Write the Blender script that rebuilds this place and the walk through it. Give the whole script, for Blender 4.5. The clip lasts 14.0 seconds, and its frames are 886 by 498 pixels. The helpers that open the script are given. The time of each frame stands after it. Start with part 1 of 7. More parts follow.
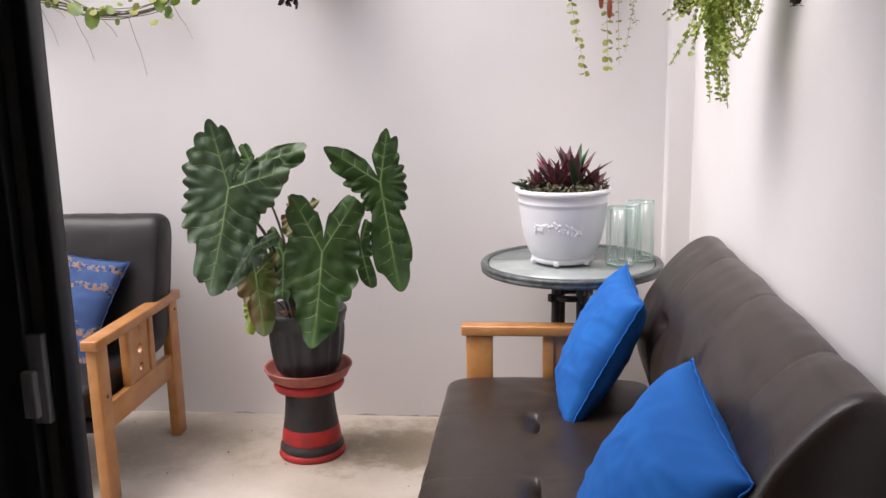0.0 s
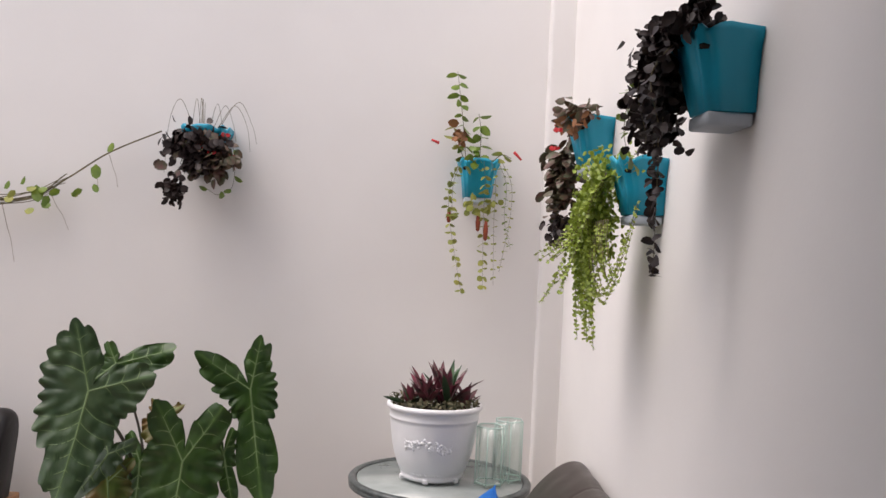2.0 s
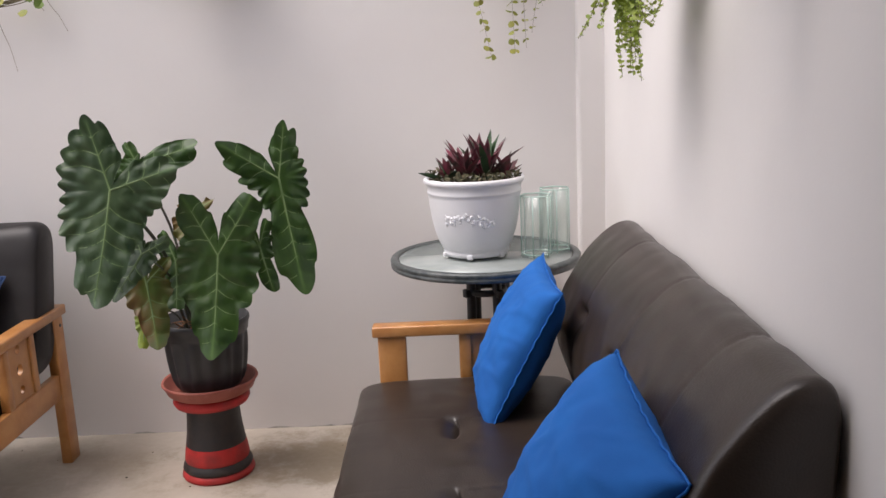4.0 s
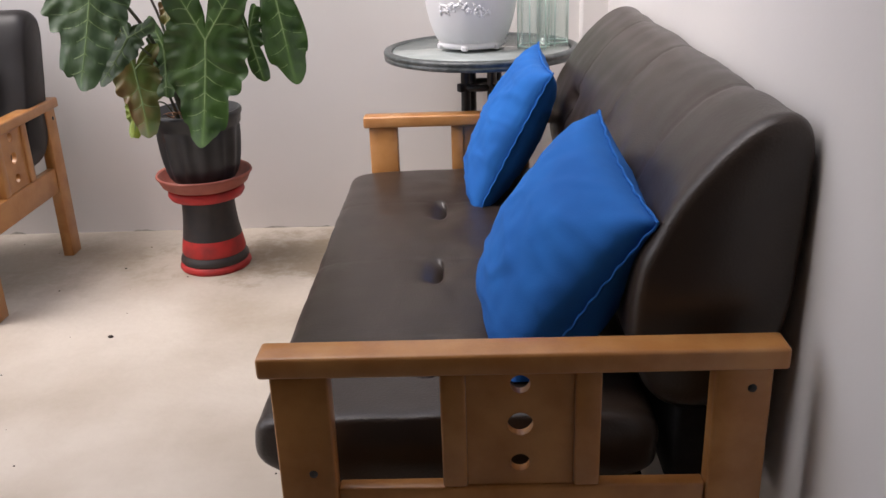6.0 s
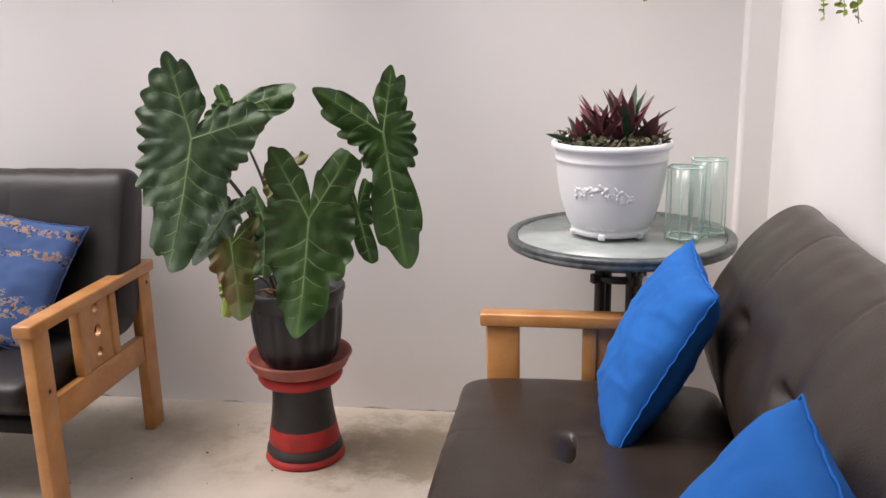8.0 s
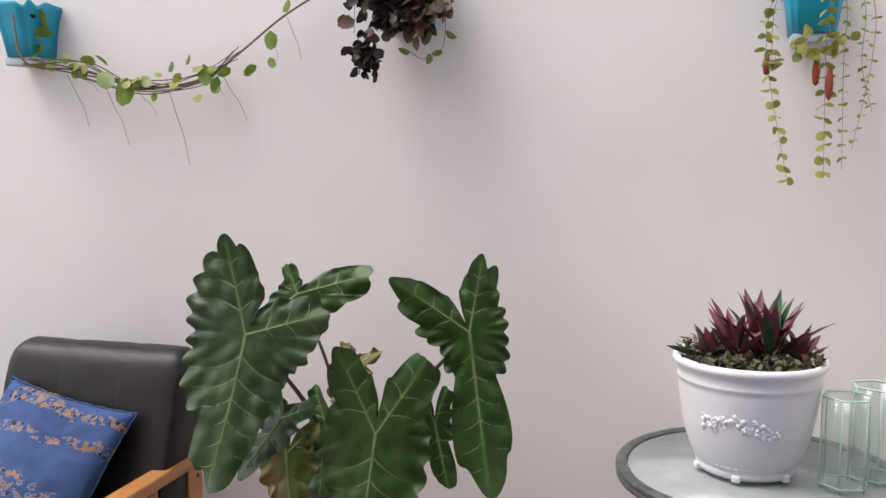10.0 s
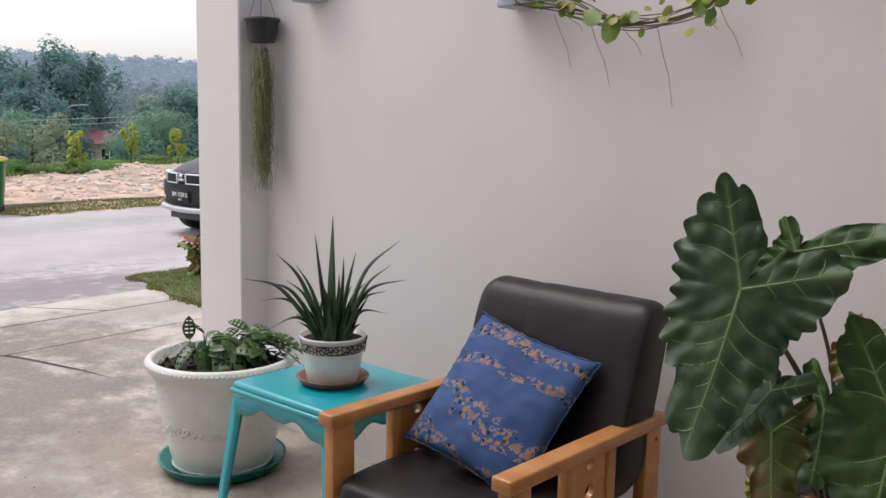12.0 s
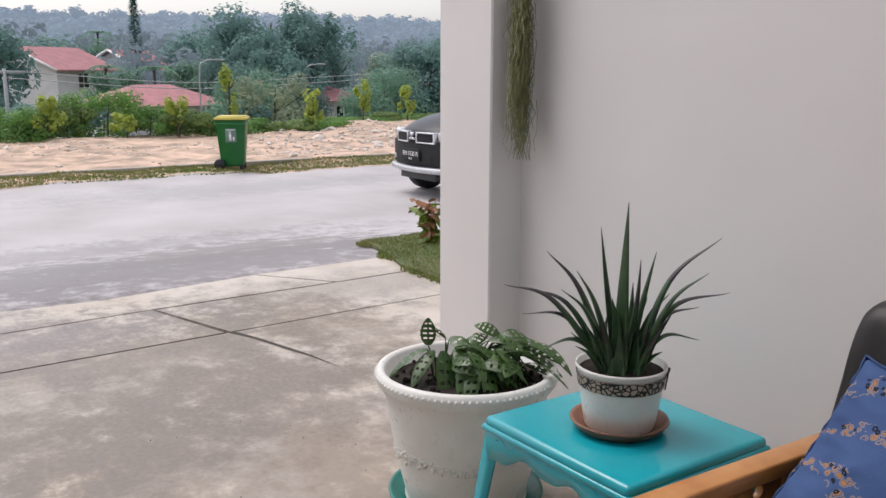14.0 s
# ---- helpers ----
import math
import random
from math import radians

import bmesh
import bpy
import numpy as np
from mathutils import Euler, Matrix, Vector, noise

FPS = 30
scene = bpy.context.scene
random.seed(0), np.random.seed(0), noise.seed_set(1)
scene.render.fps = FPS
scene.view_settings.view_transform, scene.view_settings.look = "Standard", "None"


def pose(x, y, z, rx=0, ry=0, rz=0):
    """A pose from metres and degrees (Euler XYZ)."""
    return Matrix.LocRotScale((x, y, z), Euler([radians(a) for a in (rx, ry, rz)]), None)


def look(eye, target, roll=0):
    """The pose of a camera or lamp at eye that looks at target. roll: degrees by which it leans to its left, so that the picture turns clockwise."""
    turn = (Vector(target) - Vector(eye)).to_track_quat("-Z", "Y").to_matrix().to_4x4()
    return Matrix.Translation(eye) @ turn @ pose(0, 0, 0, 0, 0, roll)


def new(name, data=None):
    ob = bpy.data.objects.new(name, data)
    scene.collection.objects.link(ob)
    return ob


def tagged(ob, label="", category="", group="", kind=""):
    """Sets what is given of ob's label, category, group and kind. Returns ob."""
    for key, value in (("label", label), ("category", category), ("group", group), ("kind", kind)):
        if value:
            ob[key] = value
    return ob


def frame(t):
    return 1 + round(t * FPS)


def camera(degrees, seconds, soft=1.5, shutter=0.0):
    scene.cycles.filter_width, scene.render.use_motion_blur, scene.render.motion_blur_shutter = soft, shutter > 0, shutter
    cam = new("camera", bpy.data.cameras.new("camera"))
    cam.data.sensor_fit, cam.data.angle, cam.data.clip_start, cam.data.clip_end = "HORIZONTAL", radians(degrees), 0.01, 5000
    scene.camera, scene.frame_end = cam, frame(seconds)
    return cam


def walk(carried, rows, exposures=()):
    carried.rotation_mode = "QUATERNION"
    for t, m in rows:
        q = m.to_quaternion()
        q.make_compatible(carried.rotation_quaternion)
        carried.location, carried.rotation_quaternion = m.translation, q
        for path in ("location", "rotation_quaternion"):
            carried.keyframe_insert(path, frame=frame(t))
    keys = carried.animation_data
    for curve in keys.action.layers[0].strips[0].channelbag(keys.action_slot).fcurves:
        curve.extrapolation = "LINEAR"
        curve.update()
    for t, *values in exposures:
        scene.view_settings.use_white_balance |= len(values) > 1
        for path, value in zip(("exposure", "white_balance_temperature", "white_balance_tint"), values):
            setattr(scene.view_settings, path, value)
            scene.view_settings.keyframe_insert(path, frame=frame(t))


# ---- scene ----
cam = camera(52.9, 14.0)
PATH = [
    (0, (1.017, 0.287, 1.44), (0.812, 2.236, 1.041), -1.2),
    (0.5, (0.975, 0.251, 1.426), (1.058, 2.224, 1.105), -0.4),
    (1, (0.959, 0.233, 1.451), (1.096, 2.2, 1.113), 0.3),
    (1.5, (0.973, 0.259, 1.546), (1.08, 2.251, 1.402), 2.1),
    (2, (1.009, 0.275, 1.562), (1.079, 2.274, 1.563), 2.7),
    (2.5, (1.043, 0.308, 1.56), (1.085, 2.307, 1.574), 2.8),
    (3, (1.079, 0.351, 1.508), (1.081, 2.348, 1.404), 1.7),
    (3.5, (1.073, 0.401, 1.438), (1.04, 2.382, 1.164), -0.5),
    (4, (1.036, 0.46, 1.385), (1.014, 2.419, 0.983), -2.6),
    (4.2, (1.048, 0.48, 1.336), (1.02, 2.422, 0.861), -3.4),
    (6.3, (1.095, 0.429, 1.214), (1.028, 2.289, 0.481), -1.9),
    (6.5, (1.079, 0.475, 1.238), (1.006, 2.338, 0.515), -1.9),
    (7, (1.027, 0.619, 1.311), (0.935, 2.513, 0.675), -1.5),
    (7.5, (1.029, 0.751, 1.322), (0.846, 2.669, 0.783), -1.2),
    (8, (1.033, 0.893, 1.349), (0.729, 2.807, 0.856), -1.2),
    (8.2, (1.036, 0.954, 1.367), (0.682, 2.864, 0.89), -1.3),
    (10.3, (0.978, 1.346, 1.485), (0.359, 3.236, 1.278), 0.5),
    (10.5, (0.976, 1.355, 1.479), (0.28, 3.218, 1.262), 0.7),
    (11, (0.96, 1.411, 1.431), (0.005, 3.152, 1.195), 0.9),
    (11.5, (0.884, 1.461, 1.415), (-0.317, 3.036, 1.132), 1.1),
    (12, (0.761, 1.442, 1.383), (-0.586, 2.893, 1.097), 1.2),
    (12.5, (0.596, 1.499, 1.378), (-0.827, 2.869, 1.069), 1.1),
    (13, (0.424, 1.621, 1.357), (-1.07, 2.906, 1.015), 0.8),
    (13.5, (0.236, 1.721, 1.358), (-1.323, 2.916, 0.982), 0.4),
    (14, (0.027, 1.832, 1.365), (-1.621, 2.896, 0.975), 0.1),
]
# seconds, stops, kelvin, tint
EXPO = [(0.0, 1.42, 6500, 17), (2.0, 1.0, 6700, 16), (4.2, 1.15, 6600, 16), (6.3, 1.38, 6600, 16), (8.2, 1.3, 6650, 15), (10.3, 1.15, 6500, 16), (12.0, 0.68, 6550, 15), (14.0, 0.62, 6550, 15)]
walk(cam, [(t, look(eye, target, roll)) for t, eye, target, roll in PATH], EXPO)

# ---- world and sun: a bright hazy overcast day, light from the open side ----
world = bpy.data.worlds.new("world")
scene.world = world
world.use_nodes = True
wn = world.node_tree.nodes
sky = wn.new("ShaderNodeTexSky")
sky.sky_type = "NISHITA"
sky.sun_disc = False
sky.sun_elevation = radians(62)
sky.sun_rotation = radians(-112)
sky.air_density, sky.dust_density, sky.ozone_density = 1.0, 3.0, 1.0
hsv = wn.new("ShaderNodeHueSaturation")
hsv.inputs["Saturation"].default_value = 0.35
world.node_tree.links.new(sky.outputs[0], hsv.inputs["Color"])
world.node_tree.links.new(hsv.outputs[0], wn["Background"].inputs[0])
wn["Background"].inputs[1].default_value = 0.15
sun_data = bpy.data.lights.new("sun", "SUN")
sun_data.energy, sun_data.angle, sun_data.color = 0.6, radians(40), (1.0, 0.96, 0.9)
sun = new("sun", sun_data)
sun.matrix_world = look((-13, -5.2, 25), (0, 0, 0))

# ---- plan ----
WALL_Y, WALL_X, ROOM_Z = 3.8, 1.612, 3.1
HOUSE_Y = 1.24
# edge of the unseen ceiling overhang, set by the shade it throws
SHADE_EDGE_Y = 1.55


# ---- materials ----
def mat(name, c1, c2=None, scale=8.0, rough=0.6, bump=0.0, bscale=60.0, metal=0.0, fine=None, stretch=(1, 1, 1), spec=0.5, rvar=0.1, coat=0.0, detail=5.0, lo=0.35, hi=0.65, haze_glow=0.0, trans=0.0):
    """Two colours mixed by large noise, darkened and roughened by a fine one, with bump."""
    m = bpy.data.materials.new(name)
    m.use_nodes = True
    nt = m.node_tree
    n, l = nt.nodes, nt.links
    b = n["Principled BSDF"]
    tc = n.new("ShaderNodeTexCoord")
    mp = n.new("ShaderNodeMapping")
    mp.inputs["Scale"].default_value = stretch
    l.new(tc.outputs["Object"], mp.inputs[0])
    nz = n.new("ShaderNodeTexNoise")
    nz.inputs["Scale"].default_value, nz.inputs["Detail"].default_value = scale, detail
    l.new(mp.outputs[0], nz.inputs["Vector"])
    ramp = n.new("ShaderNodeMapRange")
    ramp.inputs[1].default_value, ramp.inputs[2].default_value = lo, hi
    l.new(nz.outputs[0], ramp.inputs[0])
    mix = n.new("ShaderNodeMix")
    mix.data_type = "RGBA"
    c2 = c2 or tuple(v * 0.85 for v in c1)
    mix.inputs[6].default_value, mix.inputs[7].default_value = (*c1, 1), (*c2, 1)
    l.new(ramp.outputs[0], mix.inputs[0])
    l.new(mix.outputs[2], b.inputs["Base Color"])
    fn = n.new("ShaderNodeTexNoise")
    fn.inputs["Scale"].default_value, fn.inputs["Detail"].default_value = bscale, 4
    l.new(mp.outputs[0], fn.inputs["Vector"])
    rr = n.new("ShaderNodeMapRange")
    rr.inputs[3].default_value, rr.inputs[4].default_value = max(rough - rvar, 0.02), min(rough + rvar, 1)
    l.new(fn.outputs[0], rr.inputs[0])
    l.new(rr.outputs[0], b.inputs["Roughness"])
    if bump:
        bp = n.new("ShaderNodeBump")
        bp.inputs["Strength"].default_value, bp.inputs["Distance"].default_value = 1.0, bump
        l.new(fn.outputs[0], bp.inputs["Height"])
        l.new(bp.outputs[0], b.inputs["Normal"])
    b.inputs["Metallic"].default_value = metal
    b.inputs["Specular IOR Level"].default_value = spec
    b.inputs["Coat Weight"].default_value = coat
    b.inputs["Coat Roughness"].default_value = 0.15
    # bluish emission that stands in for distance haze
    if haze_glow:
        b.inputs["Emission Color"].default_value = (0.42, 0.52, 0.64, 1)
        b.inputs["Emission Strength"].default_value = haze_glow
    if trans:
        tr = n.new("ShaderNodeBsdfTranslucent")
        l.new(mix.outputs[2], tr.inputs[0])
        ms = n.new("ShaderNodeMixShader")
        ms.inputs[0].default_value = trans
        l.new(b.outputs[0], ms.inputs[1])
        l.new(tr.outputs[0], ms.inputs[2])
        l.new(ms.outputs[0], n["Material Output"].inputs[0])
    return m


def glass_mat(name, tint, rough=0.02, clear=0.8):
    """Thin clear glass: mostly see-through with a Fresnel gloss."""
    m = bpy.data.materials.new(name)
    m.use_nodes = True
    n, l = m.node_tree.nodes, m.node_tree.links
    g = n.new("ShaderNodeBsdfGlossy")
    g.inputs["Roughness"].default_value = rough
    t = n.new("ShaderNodeBsdfTransparent")
    t.inputs[0].default_value = (*tint, 1)
    mx = n.new("ShaderNodeMixShader")
    mx.inputs[0].default_value = 0.06
    l.new(t.outputs[0], mx.inputs[1])
    l.new(g.outputs[0], mx.inputs[2])
    d = n.new("ShaderNodeBsdfDiffuse")
    d.inputs[0].default_value = (*[min(1, v * 0.9) for v in tint], 1)
    m2 = n.new("ShaderNodeMixShader")
    m2.inputs[0].default_value = 1 - clear
    l.new(mx.outputs[0], m2.inputs[1])
    l.new(d.outputs[0], m2.inputs[2])
    l.new(m2.outputs[0], n["Material Output"].inputs[0])
    return m


M = dict(
    paint=mat("wall_paint", (0.77, 0.742, 0.722), (0.725, 0.695, 0.675), 1.3, 0.8, 0.0002, 70, rvar=0.08),
    paint_worn=mat("worn_skirt", (0.62, 0.60, 0.56), (0.25, 0.24, 0.21), 14, 0.85, 0.002, 60),
    concrete=mat("terrace_concrete", (0.52, 0.465, 0.40), (0.37, 0.315, 0.25), 1.9, 0.5, 0.0009, 45, rvar=0.25, spec=0.4, lo=0.40, hi=0.68, detail=10),
    leather=mat("brown_leather", (0.034, 0.0235, 0.0175), (0.024, 0.016, 0.012), 6, 0.34, 0.0006, 220, rvar=0.08, spec=0.5),
    leather_dark=mat("dark_leather", (0.013, 0.0105, 0.0105), (0.009, 0.007, 0.007), 6, 0.44, 0.0004, 220, rvar=0.08, spec=0.36),
    wood=mat("varnished_wood", (0.50, 0.235, 0.075), (0.40, 0.165, 0.045), 5, 0.36, 0.0003, 60, stretch=(3, 3, 3), coat=0.25),
    black_cloth=mat("black_underside", (0.008, 0.008, 0.009), rough=0.9),
    blue=mat("blue_cloth", (0.012, 0.125, 0.43), (0.01, 0.10, 0.36), 9, 0.85, 0.0006, 400, rvar=0.05, spec=0.25),
    black_metal=mat("black_metal", (0.015, 0.015, 0.017), (0.03, 0.03, 0.03), 30, 0.4, 0.0003, 120),
    alu=mat("grey_aluminium", (0.46, 0.47, 0.48), (0.34, 0.34, 0.35), 10, 0.4, metal=0.15),
    black_frame=mat("black_door_frame", (0.006, 0.006, 0.007), rough=0.5),
    rubber=mat("grey_seal", (0.12, 0.125, 0.115), rough=0.55),
    table_edge=mat("dark_resin", (0.035, 0.045, 0.045), (0.10, 0.11, 0.11), 35, 0.35, 0.0008, 80),
    white_plastic=mat("white_plastic", (0.78, 0.78, 0.80), (0.72, 0.72, 0.74), 5, 0.35, 0.0002, 60),
    cream_plastic=mat("cream_plastic", (0.77, 0.77, 0.73), (0.66, 0.66, 0.62), 5, 0.3, 0.0002, 40),
    black_plastic=mat("black_plastic", (0.016, 0.017, 0.019), (0.03, 0.03, 0.033), 12, 0.42, 0.0006, 50),
    terra=mat("terracotta_paint", (0.36, 0.11, 0.08), (0.28, 0.07, 0.05), 14, 0.6, 0.0006, 60),
    brown_clay=mat("brown_clay", (0.25, 0.115, 0.07), (0.17, 0.075, 0.045), 14, 0.5, 0.0005, 60),
    red_paint=mat("red_paint", (0.45, 0.02, 0.018), (0.22, 0.02, 0.02), 18, 0.55, 0.0008, 60, lo=0.4, hi=0.75),
    black_paint=mat("black_paint", (0.016, 0.015, 0.017), (0.03, 0.022, 0.02), 18, 0.5, 0.001, 50),
    teal=mat("teal_plastic", (0.0, 0.36, 0.43), (0.0, 0.31, 0.39), 5, 0.22, 0.0002, 30, coat=0.3),
    teal_pot=mat("blue_green_planter", (0.0, 0.34, 0.50), (0.0, 0.30, 0.45), 5, 0.4, 0.0003, 40),
    pot_base=mat("pale_planter_base", (0.45, 0.50, 0.55), rough=0.5),
    green_dish=mat("green_dish", (0.01, 0.19, 0.16), (0.01, 0.14, 0.12), 8, 0.35),
    soil=mat("soil", (0.024, 0.016, 0.010), (0.009, 0.006, 0.004), 30, 0.95, 0.006, 90),
    leaf=mat("alocasia_green", (0.030, 0.078, 0.007), (0.014, 0.044, 0.005), 14, 0.46, 0.0012, 40, trans=0.12, rvar=0.08),
    leaf_pale=mat("alocasia_grey_green", (0.036, 0.072, 0.022), (0.014, 0.040, 0.010), 10, 0.48, 0.0016, 38, trans=0.1, rvar=0.08),
    leaf_olive=mat("alocasia_old_leaf", (0.06, 0.10, 0.012), (0.14, 0.07, 0.02), 8, 0.45, 0.001, 40, trans=0.15),
    vein=mat("leaf_vein", (0.18, 0.26, 0.11), (0.11, 0.18, 0.06), 20, 0.45),
    stalk=mat("leaf_stalk", (0.07, 0.10, 0.06), (0.06, 0.045, 0.04), 25, 0.4),
    yellow_leaf=mat("yellow_leaf", (0.30, 0.36, 0.04), (0.2, 0.28, 0.05), 14, 0.5, trans=0.2),
    aloe=mat("aloe_green", (0.035, 0.085, 0.028), (0.02, 0.045, 0.025), 25, 0.38, 0.0004, 60),
    aloe_tip=mat("aloe_dark", (0.045, 0.03, 0.04), (0.03, 0.035, 0.028), 25, 0.45),
    monstera=mat("pot_plant_green", (0.060, 0.13, 0.028), (0.030, 0.075, 0.016), 20, 0.35, 0.0006, 60, trans=0.15),
    lime=mat("lime_trailing", (0.34, 0.42, 0.06), (0.22, 0.30, 0.04), 30, 0.45, trans=0.2),
    dark_leaf=mat("dark_purple_leaf", (0.016, 0.010, 0.010), (0.034, 0.021, 0.018), 30, 0.5, spec=0.3),
    stripe_leaf=mat("olive_striped_leaf", (0.075, 0.085, 0.04), (0.11, 0.045, 0.035), 40, 0.5),
    vine=mat("vine_leaf", (0.19, 0.27, 0.03), (0.10, 0.17, 0.02), 20, 0.4, trans=0.2),
    vine_yellow=mat("yellowing_leaf", (0.34, 0.33, 0.07), (0.22, 0.26, 0.05), 20, 0.5, trans=0.2),
    vine_stem=mat("vine_stem", (0.16, 0.12, 0.05), (0.10, 0.09, 0.05), 30, 0.7),
    root=mat("aerial_root", (0.32, 0.25, 0.19), rough=0.8),
    red_flower=mat("red_flower", (0.55, 0.015, 0.02), rough=0.5),
    catkin=mat("brown_catkin", (0.26, 0.05, 0.02), rough=0.8),
    dry_leaf=mat("dry_leaf", (0.28, 0.12, 0.05), rough=0.7),
    moss=mat("grey_moss", (0.26, 0.27, 0.12), (0.17, 0.18, 0.09), 30, 0.9),
    purple_leaf=mat("purple_rhoeo", (0.22, 0.035, 0.065), (0.06, 0.045, 0.04), 22, 0.42),
    pebbles=mat("mulch", (0.14, 0.11, 0.06), (0.05, 0.06, 0.03), 50, 0.8, 0.002, 90),
    glass_green=glass_mat("green_tinted_glass", (0.955, 0.985, 0.972), 0.03, 0.94),
    glass_edge=mat("glass_edge", (0.48, 0.66, 0.60), rough=0.15),
    table_glass=mat("misty_glass", (0.34, 0.37, 0.36), (0.28, 0.31, 0.30), 12, 0.12, 0.0003, 30),
)
M.update(
    joint=mat("joint_dirt", (0.07, 0.06, 0.05), (0.035, 0.03, 0.026), 20, 0.95, 0.002, 60),
    road=mat("road_concrete", (0.48, 0.46, 0.465), (0.37, 0.35, 0.345), 0.9, 0.7, 0.002, 40, rvar=0.12, lo=0.3, hi=0.7),
    rubble=mat("stony_soil", (0.68, 0.49, 0.37), (0.30, 0.23, 0.17), 2.2, 0.95, 0.02, 12),
    scrub=mat("scrub_ground", (0.07, 0.09, 0.035), (0.13, 0.11, 0.06), 0.5, 0.95, 0.02, 5),
    stone=mat("pale_stone", (0.72, 0.66, 0.60), (0.52, 0.43, 0.36), 3, 0.9, 0.003, 30),
    kerb=mat("kerb_concrete", (0.42, 0.38, 0.33), (0.30, 0.28, 0.24), 3, 0.85, 0.003, 30),
    grass=mat("grass_blades", (0.15, 0.22, 0.045), (0.27, 0.26, 0.10), 1.3, 0.8, trans=0.1),
    grass_soil=mat("lawn_soil", (0.07, 0.11, 0.025), (0.11, 0.11, 0.05), 8, 0.95, 0.01, 40),
    bark=mat("bark", (0.12, 0.10, 0.08), (0.07, 0.06, 0.05), 6, 0.9),
    bush_a=mat("bush_green", (0.19, 0.37, 0.09), (0.12, 0.25, 0.065), 1.2, 0.7, trans=0.45),
    bush_b=mat("bush_olive", (0.20, 0.29, 0.09), (0.12, 0.20, 0.06), 1.2, 0.7, trans=0.45),
    bush_y=mat("sapling_yellow_green", (0.42, 0.50, 0.09), (0.26, 0.36, 0.07), 1.5, 0.6, trans=0.45),
    # distance haze is put into these three greens, paler than real foliage
    tree_a=mat("tree_dark_green_hazed", (0.19, 0.34, 0.30), (0.14, 0.26, 0.24), 0.4, 0.8, trans=0.45),
    tree_b=mat("tree_mid_green_hazed", (0.20, 0.36, 0.25), (0.15, 0.27, 0.20), 0.4, 0.8, trans=0.45),
    tree_c=mat("tree_grey_green_hazed", (0.34, 0.40, 0.26), (0.26, 0.32, 0.22), 0.4, 0.8, trans=0.45),
    # haze is put into both woods colours and their emission
    wood_near=mat("woods_hazy_green", (0.09, 0.135, 0.13), (0.065, 0.10, 0.105), 0.1, 0.95, trans=0.3, haze_glow=0.20),
    wood_far=mat("woods_hazy_blue", (0.11, 0.15, 0.185), (0.08, 0.115, 0.15), 0.05, 0.95, trans=0.3, haze_glow=0.40),
    house_wall=mat("white_render", (0.87, 0.85, 0.83), (0.78, 0.76, 0.74), 1, 0.85),
    roof=mat("red_roof", (0.44, 0.19, 0.20), (0.33, 0.15, 0.16), 1.5, 0.8, 0.01, 6),
    dark_pane=mat("dark_pane", (0.02, 0.025, 0.03), rough=0.12),
    pole=mat("galvanised_pole", (0.5, 0.5, 0.52), rough=0.5),
    bin_green=mat("bin_green", (0.015, 0.17, 0.04), (0.012, 0.14, 0.035), 4, 0.4),
    bin_yellow=mat("bin_yellow", (0.62, 0.52, 0.10), (0.52, 0.44, 0.09), 6, 0.5),
    bin_sticker=mat("bin_sticker", (0.16, 0.24, 0.21), rough=0.5),
    car_paint=mat("dark_grey_car_paint", (0.012, 0.015, 0.022), (0.010, 0.013, 0.019), 2, 0.38, coat=0.0, rvar=0.03, spec=0.3),
    silver=mat("silver_paint", (0.55, 0.56, 0.58), rough=0.3, metal=0.4),
    chrome=mat("chrome", (0.75, 0.75, 0.77), rough=0.18, metal=0.6, rvar=0.03),
    lamp_glass=mat("lamp_glass", (0.55, 0.57, 0.6), rough=0.1, rvar=0.03, coat=0.8),
    tyre=mat("tyre", (0.015, 0.015, 0.016), rough=0.8),
    mug=mat("mug_green", (0.01, 0.05, 0.045), rough=0.3),
)


